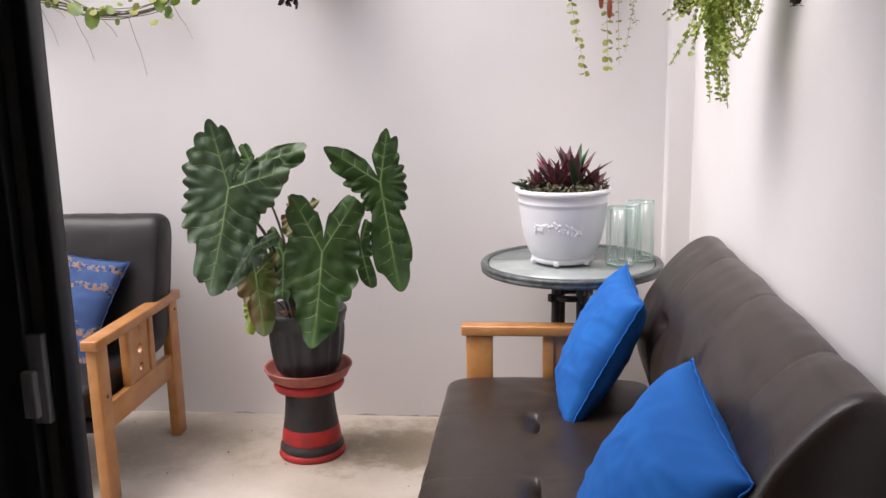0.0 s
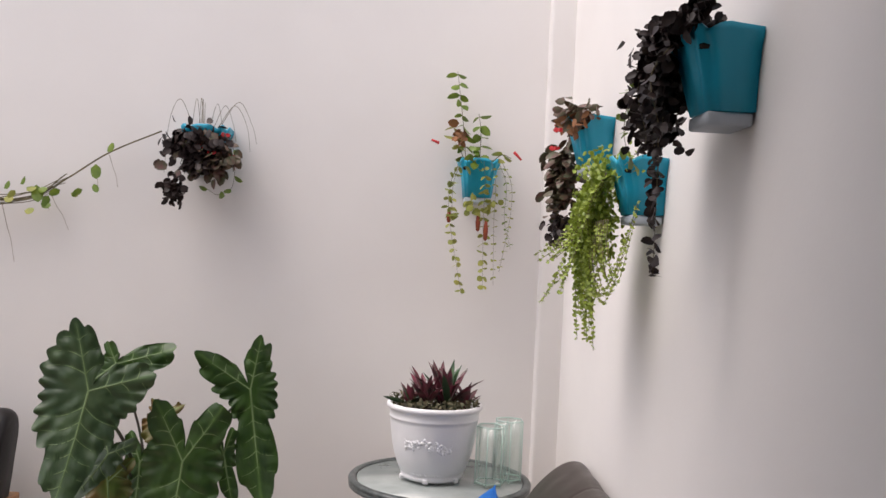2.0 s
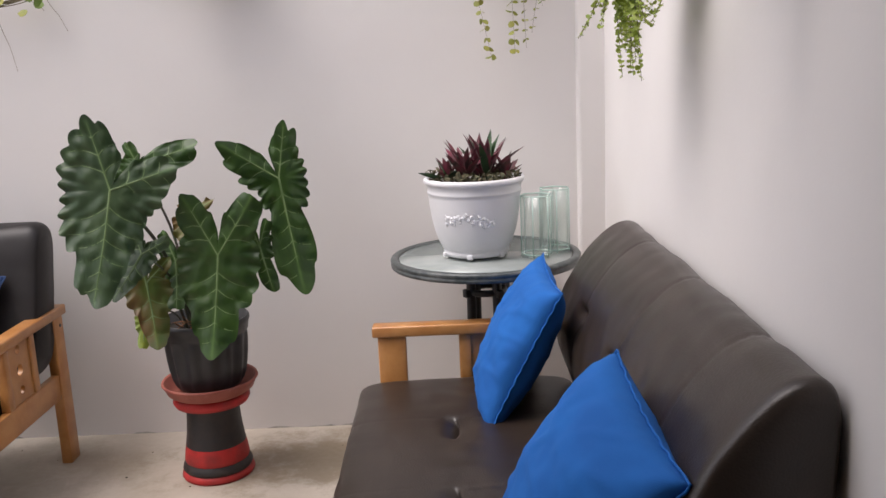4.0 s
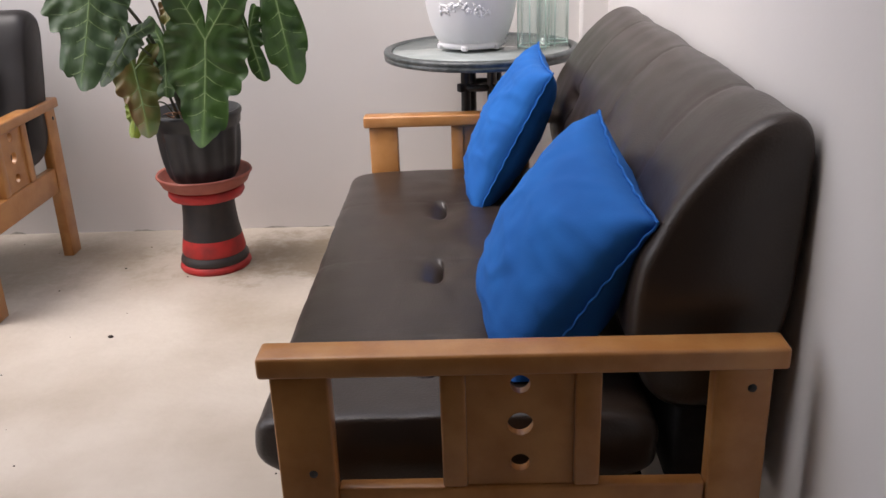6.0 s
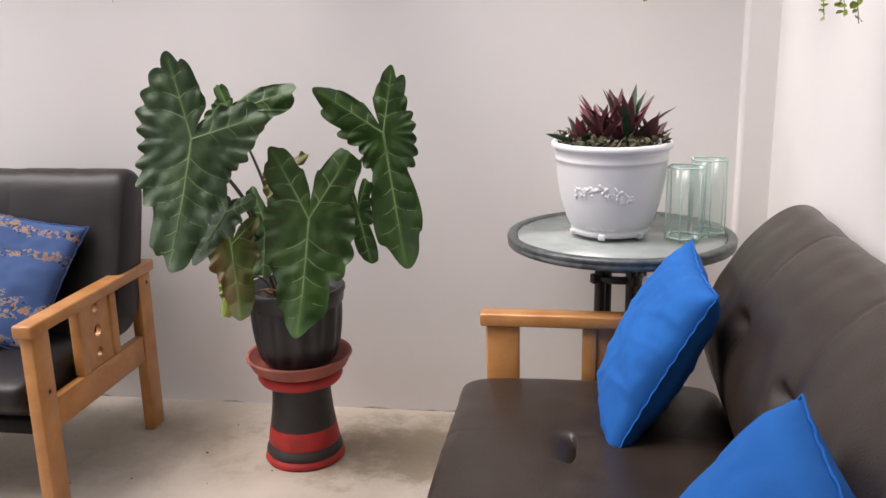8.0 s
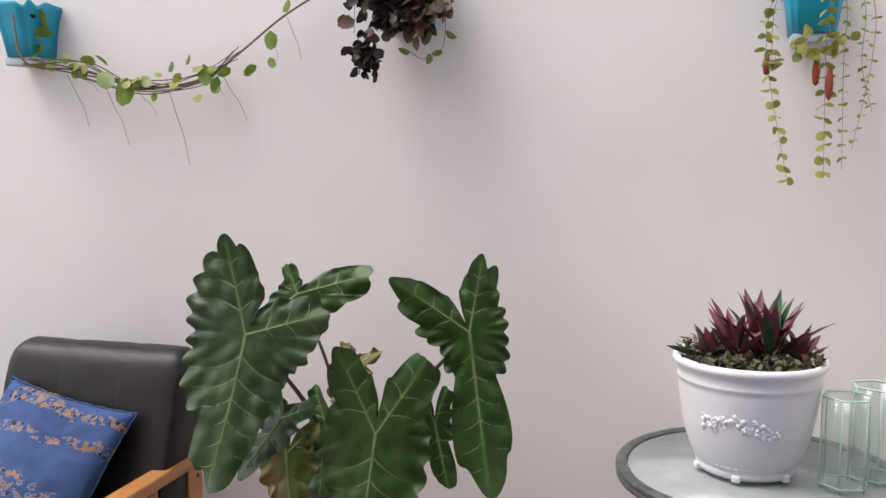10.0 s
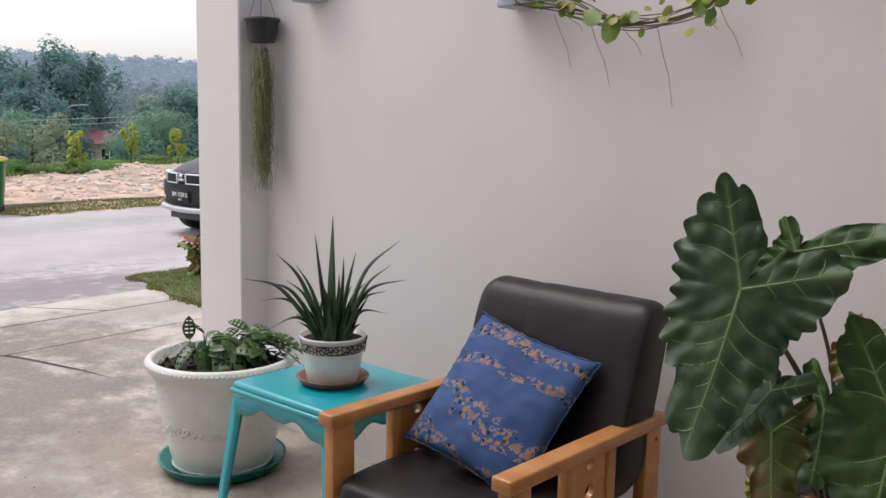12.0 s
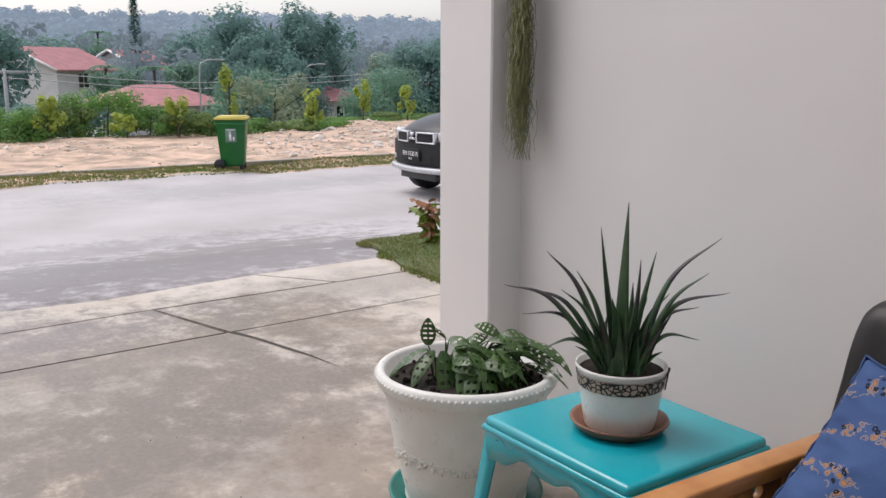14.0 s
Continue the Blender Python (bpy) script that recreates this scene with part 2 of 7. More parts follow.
def batik():
    """Blue cloth with scattered ochre and brown ringed flowers along wavy bands."""
    m = mat("batik_cloth", (0.052, 0.100, 0.235), (0.034, 0.068, 0.17), 9, 0.8, 0.0005, 300, rvar=0.05, spec=0.25)
    n, l = m.node_tree.nodes, m.node_tree.links
    tc = n.new("ShaderNodeTexCoord")
    base = n["Principled BSDF"].inputs["Base Color"].links[0].from_socket
    dn = n.new("ShaderNodeTexNoise")
    dn.inputs["Scale"].default_value = 38
    l.new(tc.outputs["Object"], dn.inputs["Vector"])
    vm = n.new("ShaderNodeVectorMath")
    vm.operation = "MULTIPLY_ADD"
    vm.inputs[1].default_value = (0.018, 0.018, 0.018)
    l.new(dn.outputs["Color"], vm.inputs[0])
    l.new(tc.outputs["Object"], vm.inputs[2])

    def layer(below, scale, lo, hi, col, width):
        v = n.new("ShaderNodeTexVoronoi")
        v.inputs["Scale"].default_value = scale
        l.new(vm.outputs[0], v.inputs["Vector"])
        a = n.new("ShaderNodeMath")
        a.operation = "COMPARE"
        a.inputs[1].default_value, a.inputs[2].default_value = lo, width
        l.new(v.outputs["Distance"], a.inputs[0])
        w = n.new("ShaderNodeTexWave")
        w.inputs["Scale"].default_value, w.inputs["Distortion"].default_value, w.inputs["Detail"].default_value = 2.6, 8.5, 2.5
        w.inputs["Detail Scale"].default_value = 1.6
        w.bands_direction = "Y"
        l.new(tc.outputs["Object"], w.inputs["Vector"])
        g = n.new("ShaderNodeMath")
        g.operation = "GREATER_THAN"
        g.inputs[1].default_value = hi
        l.new(w.outputs["Fac"], g.inputs[0])
        mu = n.new("ShaderNodeMath")
        mu.operation = "MULTIPLY"
        l.new(a.outputs[0], mu.inputs[0])
        l.new(g.outputs[0], mu.inputs[1])
        mx = n.new("ShaderNodeMix")
        mx.data_type = "RGBA"
        mx.inputs[7].default_value = (*col, 1)
        l.new(mu.outputs[0], mx.inputs[0])
        l.new(below, mx.inputs[6])
        return mx.outputs[2]

    c = layer(base, 62, 0.46, 0.70, (0.24, 0.20, 0.19), 0.06)
    c = layer(c, 62, 0.24, 0.80, (0.38, 0.18, 0.06), 0.10)
    c = layer(c, 46, 0.16, 0.74, (0.010, 0.014, 0.03), 0.08)
    l.new(c, n["Principled BSDF"].inputs["Base Color"])
    return m


def leopard():
    m = mat("leopard_ribbon", (0.42, 0.35, 0.28), (0.34, 0.28, 0.22), 20, 0.7)
    n, l = m.node_tree.nodes, m.node_tree.links
    tc = n.new("ShaderNodeTexCoord")
    v = n.new("ShaderNodeTexVoronoi")
    v.inputs["Scale"].default_value = 75
    v.feature = "DISTANCE_TO_EDGE"
    l.new(tc.outputs["Object"], v.inputs["Vector"])
    g = n.new("ShaderNodeMath")
    g.operation = "LESS_THAN"
    g.inputs[1].default_value = 0.12
    l.new(v.outputs["Distance"], g.inputs[0])
    mx = n.new("ShaderNodeMix")
    mx.data_type = "RGBA"
    mx.inputs[7].default_value = (0.012, 0.012, 0.014, 1)
    base = n["Principled BSDF"].inputs["Base Color"].links[0].from_socket
    l.new(base, mx.inputs[6])
    l.new(g.outputs[0], mx.inputs[0])
    l.new(mx.outputs[2], n["Principled BSDF"].inputs["Base Color"])
    return m


M["batik"], M["band"] = batik(), leopard()


def veined(m, col):
    """Paler tissue along the veins, by the blade's own rib attribute, and a ragged dark margin."""
    n, l = m.node_tree.nodes, m.node_tree.links
    at = n.new("ShaderNodeAttribute")
    at.attribute_name = "rib"
    mx = n.new("ShaderNodeMix")
    mx.data_type = "RGBA"
    mx.inputs[7].default_value = (*col, 1)
    b = n["Principled BSDF"].inputs["Base Color"]
    l.new(b.links[0].from_socket, mx.inputs[6])
    l.new(at.outputs["Fac"], mx.inputs[0])
    l.new(mx.outputs[2], b)


veined(M["leaf"], (0.075, 0.15, 0.03))
veined(M["leaf_pale"], (0.085, 0.15, 0.055))
veined(M["leaf_olive"], (0.13, 0.18, 0.03))


def stain(m, spots, second=None):
    """Irregular stains on a floor: each spot is (x, y, rx, ry, strength, colour), its edge broken up by noise."""
    n, l = m.node_tree.nodes, m.node_tree.links
    geo = n.new("ShaderNodeNewGeometry")
    nz = n.new("ShaderNodeTexNoise")
    nz.inputs["Scale"].default_value, nz.inputs["Detail"].default_value, nz.inputs["Roughness"].default_value = 5.0, 9, 0.72
    l.new(geo.outputs["Position"], nz.inputs["Vector"])
    b = n["Principled BSDF"]
    for x, y, rx, ry, k, col in spots:
        mp = n.new("ShaderNodeMapping")
        mp.vector_type = "TEXTURE"
        mp.inputs["Location"].default_value, mp.inputs["Scale"].default_value = (x, y, 0), (rx, ry, 50)
        l.new(geo.outputs["Position"], mp.inputs[0])
        ln = n.new("ShaderNodeVectorMath")
        ln.operation = "LENGTH"
        l.new(mp.outputs[0], ln.inputs[0])
        ad = n.new("ShaderNodeMath")
        ad.operation = "MULTIPLY_ADD"
        ad.inputs[1].default_value = 3.8
        l.new(nz.outputs[0], ad.inputs[0])
        l.new(ln.outputs["Value"], ad.inputs[2])
        r = n.new("ShaderNodeMapRange")
        r.inputs[1].default_value, r.inputs[2].default_value, r.inputs[3].default_value, r.inputs[4].default_value = 2.42, 3.15, k, 0.0
        l.new(ad.outputs[0], r.inputs[0])
        mx = n.new("ShaderNodeMix")
        mx.data_type = "RGBA"
        mx.inputs[7].default_value = (*col, 1)
        l.new(b.inputs["Base Color"].links[0].from_socket, mx.inputs[6])
        l.new(r.outputs[0], mx.inputs[0])
        l.new(mx.outputs[2], b.inputs["Base Color"])


stain(M["concrete"], [(-3.45, 3.15, 0.7, 0.35, 0.6, (0.30, 0.225, 0.15)), (-2.9, 2.45, 0.8, 0.45, 0.55, (0.33, 0.26, 0.18)), (-4.25, 2.95, 0.3, 0.9, 0.7, (0.24, 0.19, 0.14)), (-4.6, 3.75, 0.5, 0.4, 0.6, (0.30, 0.24, 0.17)), (-4.85, 2.7, 0.3, 0.8, 0.6, (0.23, 0.20, 0.18)), (-2.5, 3.15, 0.5, 0.22, 0.6, (0.34, 0.25, 0.16)), (-4.0, 2.6, 1.2, 1.6, 0.6, (0.177, 0.150, 0.126)), (-3.2, 2.5, 0.35, 0.6, 0.6, (0.150, 0.119, 0.088)), (-4.6, 3.4, 0.5, 0.35, 0.55, (0.150, 0.122, 0.095)), (-1.9, 2.3, 0.7, 0.5, 0.45, (0.170, 0.136, 0.102)), (-3.6, 3.1, 0.35, 0.9, 0.5, (0.150, 0.116, 0.082)), (-5.0, 4.3, 0.5, 1.4, 0.4, (0.156, 0.136, 0.129)), (-2.6, 1.8, 0.9, 0.35, 0.4, (0.163, 0.136, 0.109)), (0.55, 3.5, 0.42, 0.22, 0.75, (0.22, 0.165, 0.10)), (-0.75, 3.45, 0.6, 0.3, 0.4, (0.24, 0.2, 0.14)), (-2.9, 2.9, 1.3, 0.9, 0.55, (0.170, 0.146, 0.126)), (-4.9, 2.2, 0.8, 0.7, 0.5, (0.163, 0.150, 0.143)), (-4.2, 3.9, 0.9, 0.35, 0.5, (0.170, 0.136, 0.095)), (-3.4, 1.9, 0.5, 0.9, 0.4, (0.184, 0.163, 0.143))])
stain(M["road"], [(-7.0, 3.9, 0.55, 1.9, 0.95, (0.15, 0.13, 0.125)), (-7.7, 4.6, 0.5, 1.3, 0.8, (0.20, 0.175, 0.17)), (-6.4, 2.4, 0.5, 1.6, 0.8, (0.17, 0.16, 0.165)), (-7.4, 2.9, 0.5, 0.9, 0.7, (0.16, 0.15, 0.15)), (-6.9, 5.4, 0.35, 0.8, 0.7, (0.17, 0.15, 0.14)), (-6.3, 3.6, 0.8, 2.6, 0.8, (0.17, 0.155, 0.16)), (-6.9, 5.6, 0.4, 1.0, 0.7, (0.2, 0.18, 0.185)), (-7.2, 4.2, 1.2, 2.0, 0.45, (0.22, 0.21, 0.21)), (-7.0, 1.6, 1.0, 1.6, 0.65, (0.22, 0.21, 0.215)), (-8.6, 3.3, 0.5, 3.2, 0.5, (0.20, 0.19, 0.19)), (-12.5, 6.5, 0.8, 3.0, 0.35, (0.25, 0.245, 0.25))])


# ---- mesh helpers ----
def obj(name, bm, material, smooth=True, keep=False):
    me = bpy.data.meshes.new(name)
    if not keep:
        bmesh.ops.recalc_face_normals(bm, faces=bm.faces)
    bm.to_mesh(me)
    bm.free()
    for m in material if isinstance(material, (list, tuple)) else [material]:
        me.materials.append(m)
    if smooth:
        me.polygons.foreach_set("use_smooth", [True] * len(me.polygons))
    return new(name, me)


def part(name, bm, material, parent, label="", smooth=True, kind="", keep=False):
    ob = obj(name, bm, material, smooth, keep)
    ob.parent = parent
    return tagged(ob, label, kind=kind)


def thing(name, label, category, at=(0, 0, 0), group="", rz=0):
    ob = new(name)
    ob.empty_display_size = 0.1
    ob.matrix_basis = pose(*at, 0, 0, rz)
    return tagged(ob, label, category, group)


def setting(name, bm, material, label="", smooth=False):
    return tagged(obj(name, bm, material, smooth), label, kind="structure")


def box(bm, x0, x1, y0, y1, z0, z1, bevel=0.0, seg=2, m=None):
    b2 = bmesh.new()
    v = [b2.verts.new((x, y, z)) for x in (x0, x1) for y in (y0, y1) for z in (z0, z1)]
    for f in ((0, 1, 3, 2), (4, 6, 7, 5), (0, 4, 5, 1), (2, 3, 7, 6), (0, 2, 6, 4), (1, 5, 7, 3)):
        b2.faces.new([v[i] for i in f])
    bmesh.ops.recalc_face_normals(b2, faces=b2.faces)
    if bevel:
        bmesh.ops.bevel(b2, geom=b2.edges[:], offset=bevel, segments=seg, profile=0.5, affect="EDGES")
    if m is not None:
        b2.transform(m)
    merge(bm, b2)
    return bm


def merge(bm, b2):
    me = bpy.data.meshes.new("tmp")
    b2.to_mesh(me)
    b2.free()
    bm.from_mesh(me)
    bpy.data.meshes.remove(me)


def lathe(profile, seg=40, bm=None, at=(0, 0, 0), flute=None):
    """A turned shape; profile: (radius, z). flute(angle, z): factor on the radius."""
    bm = bm or bmesh.new()
    rings = []
    for r, z in profile:
        if r < 1e-5:
            rings.append([bm.verts.new((at[0], at[1], at[2] + z))])
        else:
            ring = []
            for i in range(seg):
                a = 2 * math.pi * i / seg
                k = flute(a, z) if flute else 1
                ring.append(bm.verts.new((at[0] + r * k * math.cos(a), at[1] + r * k * math.sin(a), at[2] + z)))
            rings.append(ring)
    for p, q in zip(rings, rings[1:]):
        for i in range(seg):
            j = (i + 1) % seg
            if len(p) == 1 and len(q) == 1:
                continue
            if len(p) == 1:
                bm.faces.new((p[0], q[j], q[i]))
            elif len(q) == 1:
                bm.faces.new((p[i], p[j], q[0]))
            else:
                bm.faces.new((p[i], p[j], q[j], q[i]))
    return bm


def tube(bm, pts, r0, r1=None, seg=6):
    """A round tapered tube along the points."""
    r1 = r0 if r1 is None else r1
    pts = [Vector(p) for p in pts]
    rings = []
    for i, p in enumerate(pts):
        d = (pts[min(i + 1, len(pts) - 1)] - pts[max(i - 1, 0)]).normalized()
        a = d.orthogonal().normalized() if abs(d.z) > 0.9 else d.cross(Vector((0, 0, 1))).normalized()
        b = d.cross(a)
        r = r0 + (r1 - r0) * i / (len(pts) - 1)
        rings.append([bm.verts.new(p + a * r * math.cos(2 * math.pi * k / seg) + b * r * math.sin(2 * math.pi * k / seg)) for k in range(seg)])
    for p, q in zip(rings, rings[1:]):
        for k in range(seg):
            bm.faces.new((p[k], p[(k + 1) % seg], q[(k + 1) % seg], q[k]))
    for ring in (rings[0][::-1], rings[-1]):
        bm.faces.new(ring)
    return bm


def curve(pts, n=8):
    """Catmull-Rom points through pts."""
    pts = [Vector(p) for p in pts]
    p = [2 * pts[0] - pts[1], *pts, 2 * pts[-1] - pts[-2]]
    out = []
    for i in range(1, len(p) - 2):
        for k in range(n):
            t = k / n
            out.append(0.5 * (2 * p[i] + (p[i + 1] - p[i - 1]) * t + (2 * p[i - 1] - 5 * p[i] + 4 * p[i + 1] - p[i + 2]) * t * t + (3 * p[i] - p[i - 1] - 3 * p[i + 1] + p[i + 2]) * t ** 3))
    out.append(pts[-1])
    return out


def leaflet(bm, at, along, side, length, width, fold=0.2, mi=0, round_=0.5):
    """One small leaf of eight faces, folded at its rib and drooping."""
    at, along, side = Vector(at), Vector(along).normalized(), Vector(side)
    side = (side - along * side.dot(along)).normalized()
    up = along.cross(side)
    rows = []
    for t, w in ((0, 0.05), (0.25, 0.8 + round_ * 0.2), (0.55, 1.0), (0.82, 0.6 + round_ * 0.2), (1.0, 0.04)):
        c = at + along * length * t - up * length * 0.15 * t * t
        s = side * width * 0.5 * w
        rows.append([bm.verts.new(c - s + up * fold * width * w * 0.5), bm.verts.new(c), bm.verts.new(c + s + up * fold * width * w * 0.5)])
    for p, q in zip(rows, rows[1:]):
        for k in (0, 1):
            f = bm.faces.new((p[k], p[k + 1], q[k + 1], q[k]))
            f.material_index = mi
    return bm


rnd = random.Random(7)


def rdir(spread=1.0):
    return Vector((rnd.uniform(-1, 1), rnd.uniform(-1, 1), rnd.uniform(-1, 1))).normalized() * spread


# ---- setting: floor, walls, column, ceiling, house ----
def build_setting():
    bm = bmesh.new()
    box(bm, -5.5, WALL_X + 0.2, -3.2, WALL_Y + 4.2, -0.3, -0.014)
    floor = setting("floor", bm, M["joint"], "bare grey-beige concrete terrace floor with open joints")

    def panel(pts, top=0.0):
        """A cast panel of the floor with softened edges, from its corners."""
        bm = bmesh.new()
        lo = [bm.verts.new((x, y, -0.05)) for x, y in pts]
        hi = [bm.verts.new((x, y, top)) for x, y in pts]
        bm.faces.new(lo[::-1])
        f = bm.faces.new(hi)
        for i in range(len(pts)):
            j = (i + 1) % len(pts)
            bm.faces.new((lo[i], lo[j], hi[j], hi[i]))
        bmesh.ops.recalc_face_normals(bm, faces=bm.faces[:])
        bmesh.ops.bevel(bm, geom=[e for e in f.edges], offset=0.006, segments=2, affect="EDGES")
        part("floor_panel", bm, M["concrete"], floor, smooth=False)

    g = 0.006
    y0, y1 = -3.1, WALL_Y + 4.1
    panel([(-4.36 + g, 2.1), (-4.30, y0), (WALL_X + 0.1, y0), (WALL_X + 0.1, WALL_Y + 0.1), (-2.6, y1), (-4.74 + g, y1), (-4.44 + g, 3.36)])
    panel([(-4.36 - g, 2.1), (-4.44 - g, 3.35 - g), (-5.13 + g, 3.14 - g), (-5.06 + g, 2.3), (-4.75, y0), (-4.30 - 2 * g, y0)], -0.002)
    panel([(-4.44 - g, 3.36 + g), (-4.74 - g, y1), (-5.42 + g, y1), (-5.19 + g, 4.36), (-5.13 + g, 3.14 + g)], -0.003)
    panel([(-5.06 - g, 2.3), (-5.13 - g, 3.14), (-5.19 - g, 4.36 - g), (-5.70 + g, 3.98 - g), (-5.53 + g, 2.94), (-5.57 + g, 2.38), (-5.3, y0), (-4.75 - 2 * g, y0)], -0.004)
    panel([(-5.19 - g, 4.36 + g), (-5.42 - g, y1), (-5.9, y1), (-5.70 + g, 3.98 + g)], -0.004)
    bm = bmesh.new()
    v = [bm.verts.new((x, y, 0.0015)) for x, y in ((-4.43, 3.35), (-4.25, 3.425), (-4.0, 3.49), (-3.84, 3.545), (-3.6, 3.60), (-3.84, 3.56), (-4.0, 3.52), (-4.25, 3.45), (-4.43, 3.385))]
    bm.faces.new(v)
    setting("floor_crack", bm, M["joint"], "ragged crack running from the joint")
    bm = bmesh.new()
    box(bm, -2.82, WALL_X, WALL_Y, WALL_Y + 0.15, 0, ROOM_Z)
    setting("wall_north", bm, M["paint"], "off-white painted plaster wall")
    bm = bmesh.new()
    box(bm, WALL_X, WALL_X + 0.15, -3.2, WALL_Y + 0.15, 0, ROOM_Z)
    setting("wall_east", bm, M["paint"], "off-white painted plaster wall")
    bm = bmesh.new()
    box(bm, -2.83, -2.5, 3.66, WALL_Y + 0.16, 0, ROOM_Z, 0.006, 1)
    setting("column", bm, M["paint"], "off-white plastered column at the end of the wall")
    bm = bmesh.new()
    box(bm, 1.515, WALL_X + 0.03, WALL_Y - 0.05, WALL_Y + 0.03, 0.001, ROOM_Z - 0.004, 0.01, 2)
    setting("pilaster", bm, M["paint"], "shallow off-white pilaster in the corner")
    # rough worn joint where plaster meets the floor
    bm = bmesh.new()
    x = -1.62
    while x < 0.6:
        w = rnd.uniform(0.03, 0.16)
        if rnd.random() < (0.9 if x < -0.7 else 0.4):
            h = rnd.uniform(0.006, 0.022 if x < -0.6 else 0.010)
            v = [bm.verts.new((x + w * k / 5, WALL_Y - 0.0025, h * (0.3 + rnd.random() * 0.7) if 0 < k < 5 else 0.001)) for k in range(6)]
            lo = [bm.verts.new((x + w * k / 5, WALL_Y - 0.0025, 0.0005)) for k in range(6)]
            for k in range(5):
                bm.faces.new((lo[k], lo[k + 1], v[k + 1], v[k]))
        x += w + rnd.uniform(0.0, 0.12)
    setting("plaster_damage", bm, M["paint_worn"], "chipped grey plaster along the foot of the wall")
    # ceiling over the room; its unseen overhang past the house is added for shade
    bm = bmesh.new()
    box(bm, -2.98, WALL_X + 0.15, -3.2, SHADE_EDGE_Y, ROOM_Z, ROOM_Z + 0.12)
    setting("ceiling", bm, M["paint"], "plain white ceiling over the room, with an unseen overhang added for shade")
    # house front with the door opening, and the room behind it
    bm = bmesh.new()
    box(bm, -2.83, 0.33, HOUSE_Y, HOUSE_Y + 0.14, 0, ROOM_Z)
    box(bm, 0.33, WALL_X - 0.003, HOUSE_Y, HOUSE_Y + 0.14, 2.15, ROOM_Z - 0.003)
    setting("wall_house", bm, M["paint"], "off-white house wall with a sliding door opening")
    bm = bmesh.new()
    box(bm, -2.83, WALL_X, -3.2, -3.05, 0, ROOM_Z)
    box(bm, -2.98, -2.833, -3.2, HOUSE_Y + 0.14, 0, ROOM_Z)
    setting("wall_room", bm, M["paint"], "plain white walls of the room behind the door")
    door = thing("door_1", "black aluminium sliding door leaf with a grey lock plate, standing open", "door")
    door["kind"] = "structure"
    bm = bmesh.new()
    box(bm, 0.335, 0.405, 1.26, 1.32, 0.02, 2.14, 0.003, 1)
    part("door_stile", bm, M["black_frame"], door)
    bm = bmesh.new()
    box(bm, 0.407, 0.426, 1.275, 1.30, 0.02, 2.14, 0.004, 2)
    part("seal", bm, M["rubber"], door, "grey rubber seal")
    bm = bmesh.new()
    box(bm, 0.428, 0.448, 1.27, 1.305, 0.02, 2.14, 0.003, 1)
    part("door_edge", bm, M["black_frame"], door)
    bm = bmesh.new()
    box(bm, 0.404, 0.426, 1.262, 1.274, 1.02, 1.135, 0.003, 2)
    box(bm, 0.398, 0.416, 1.252, 1.264, 1.03, 1.09, 0.003, 2)
    part("lock_plate", bm, M["alu"], door, "worn grey metal lock plate")




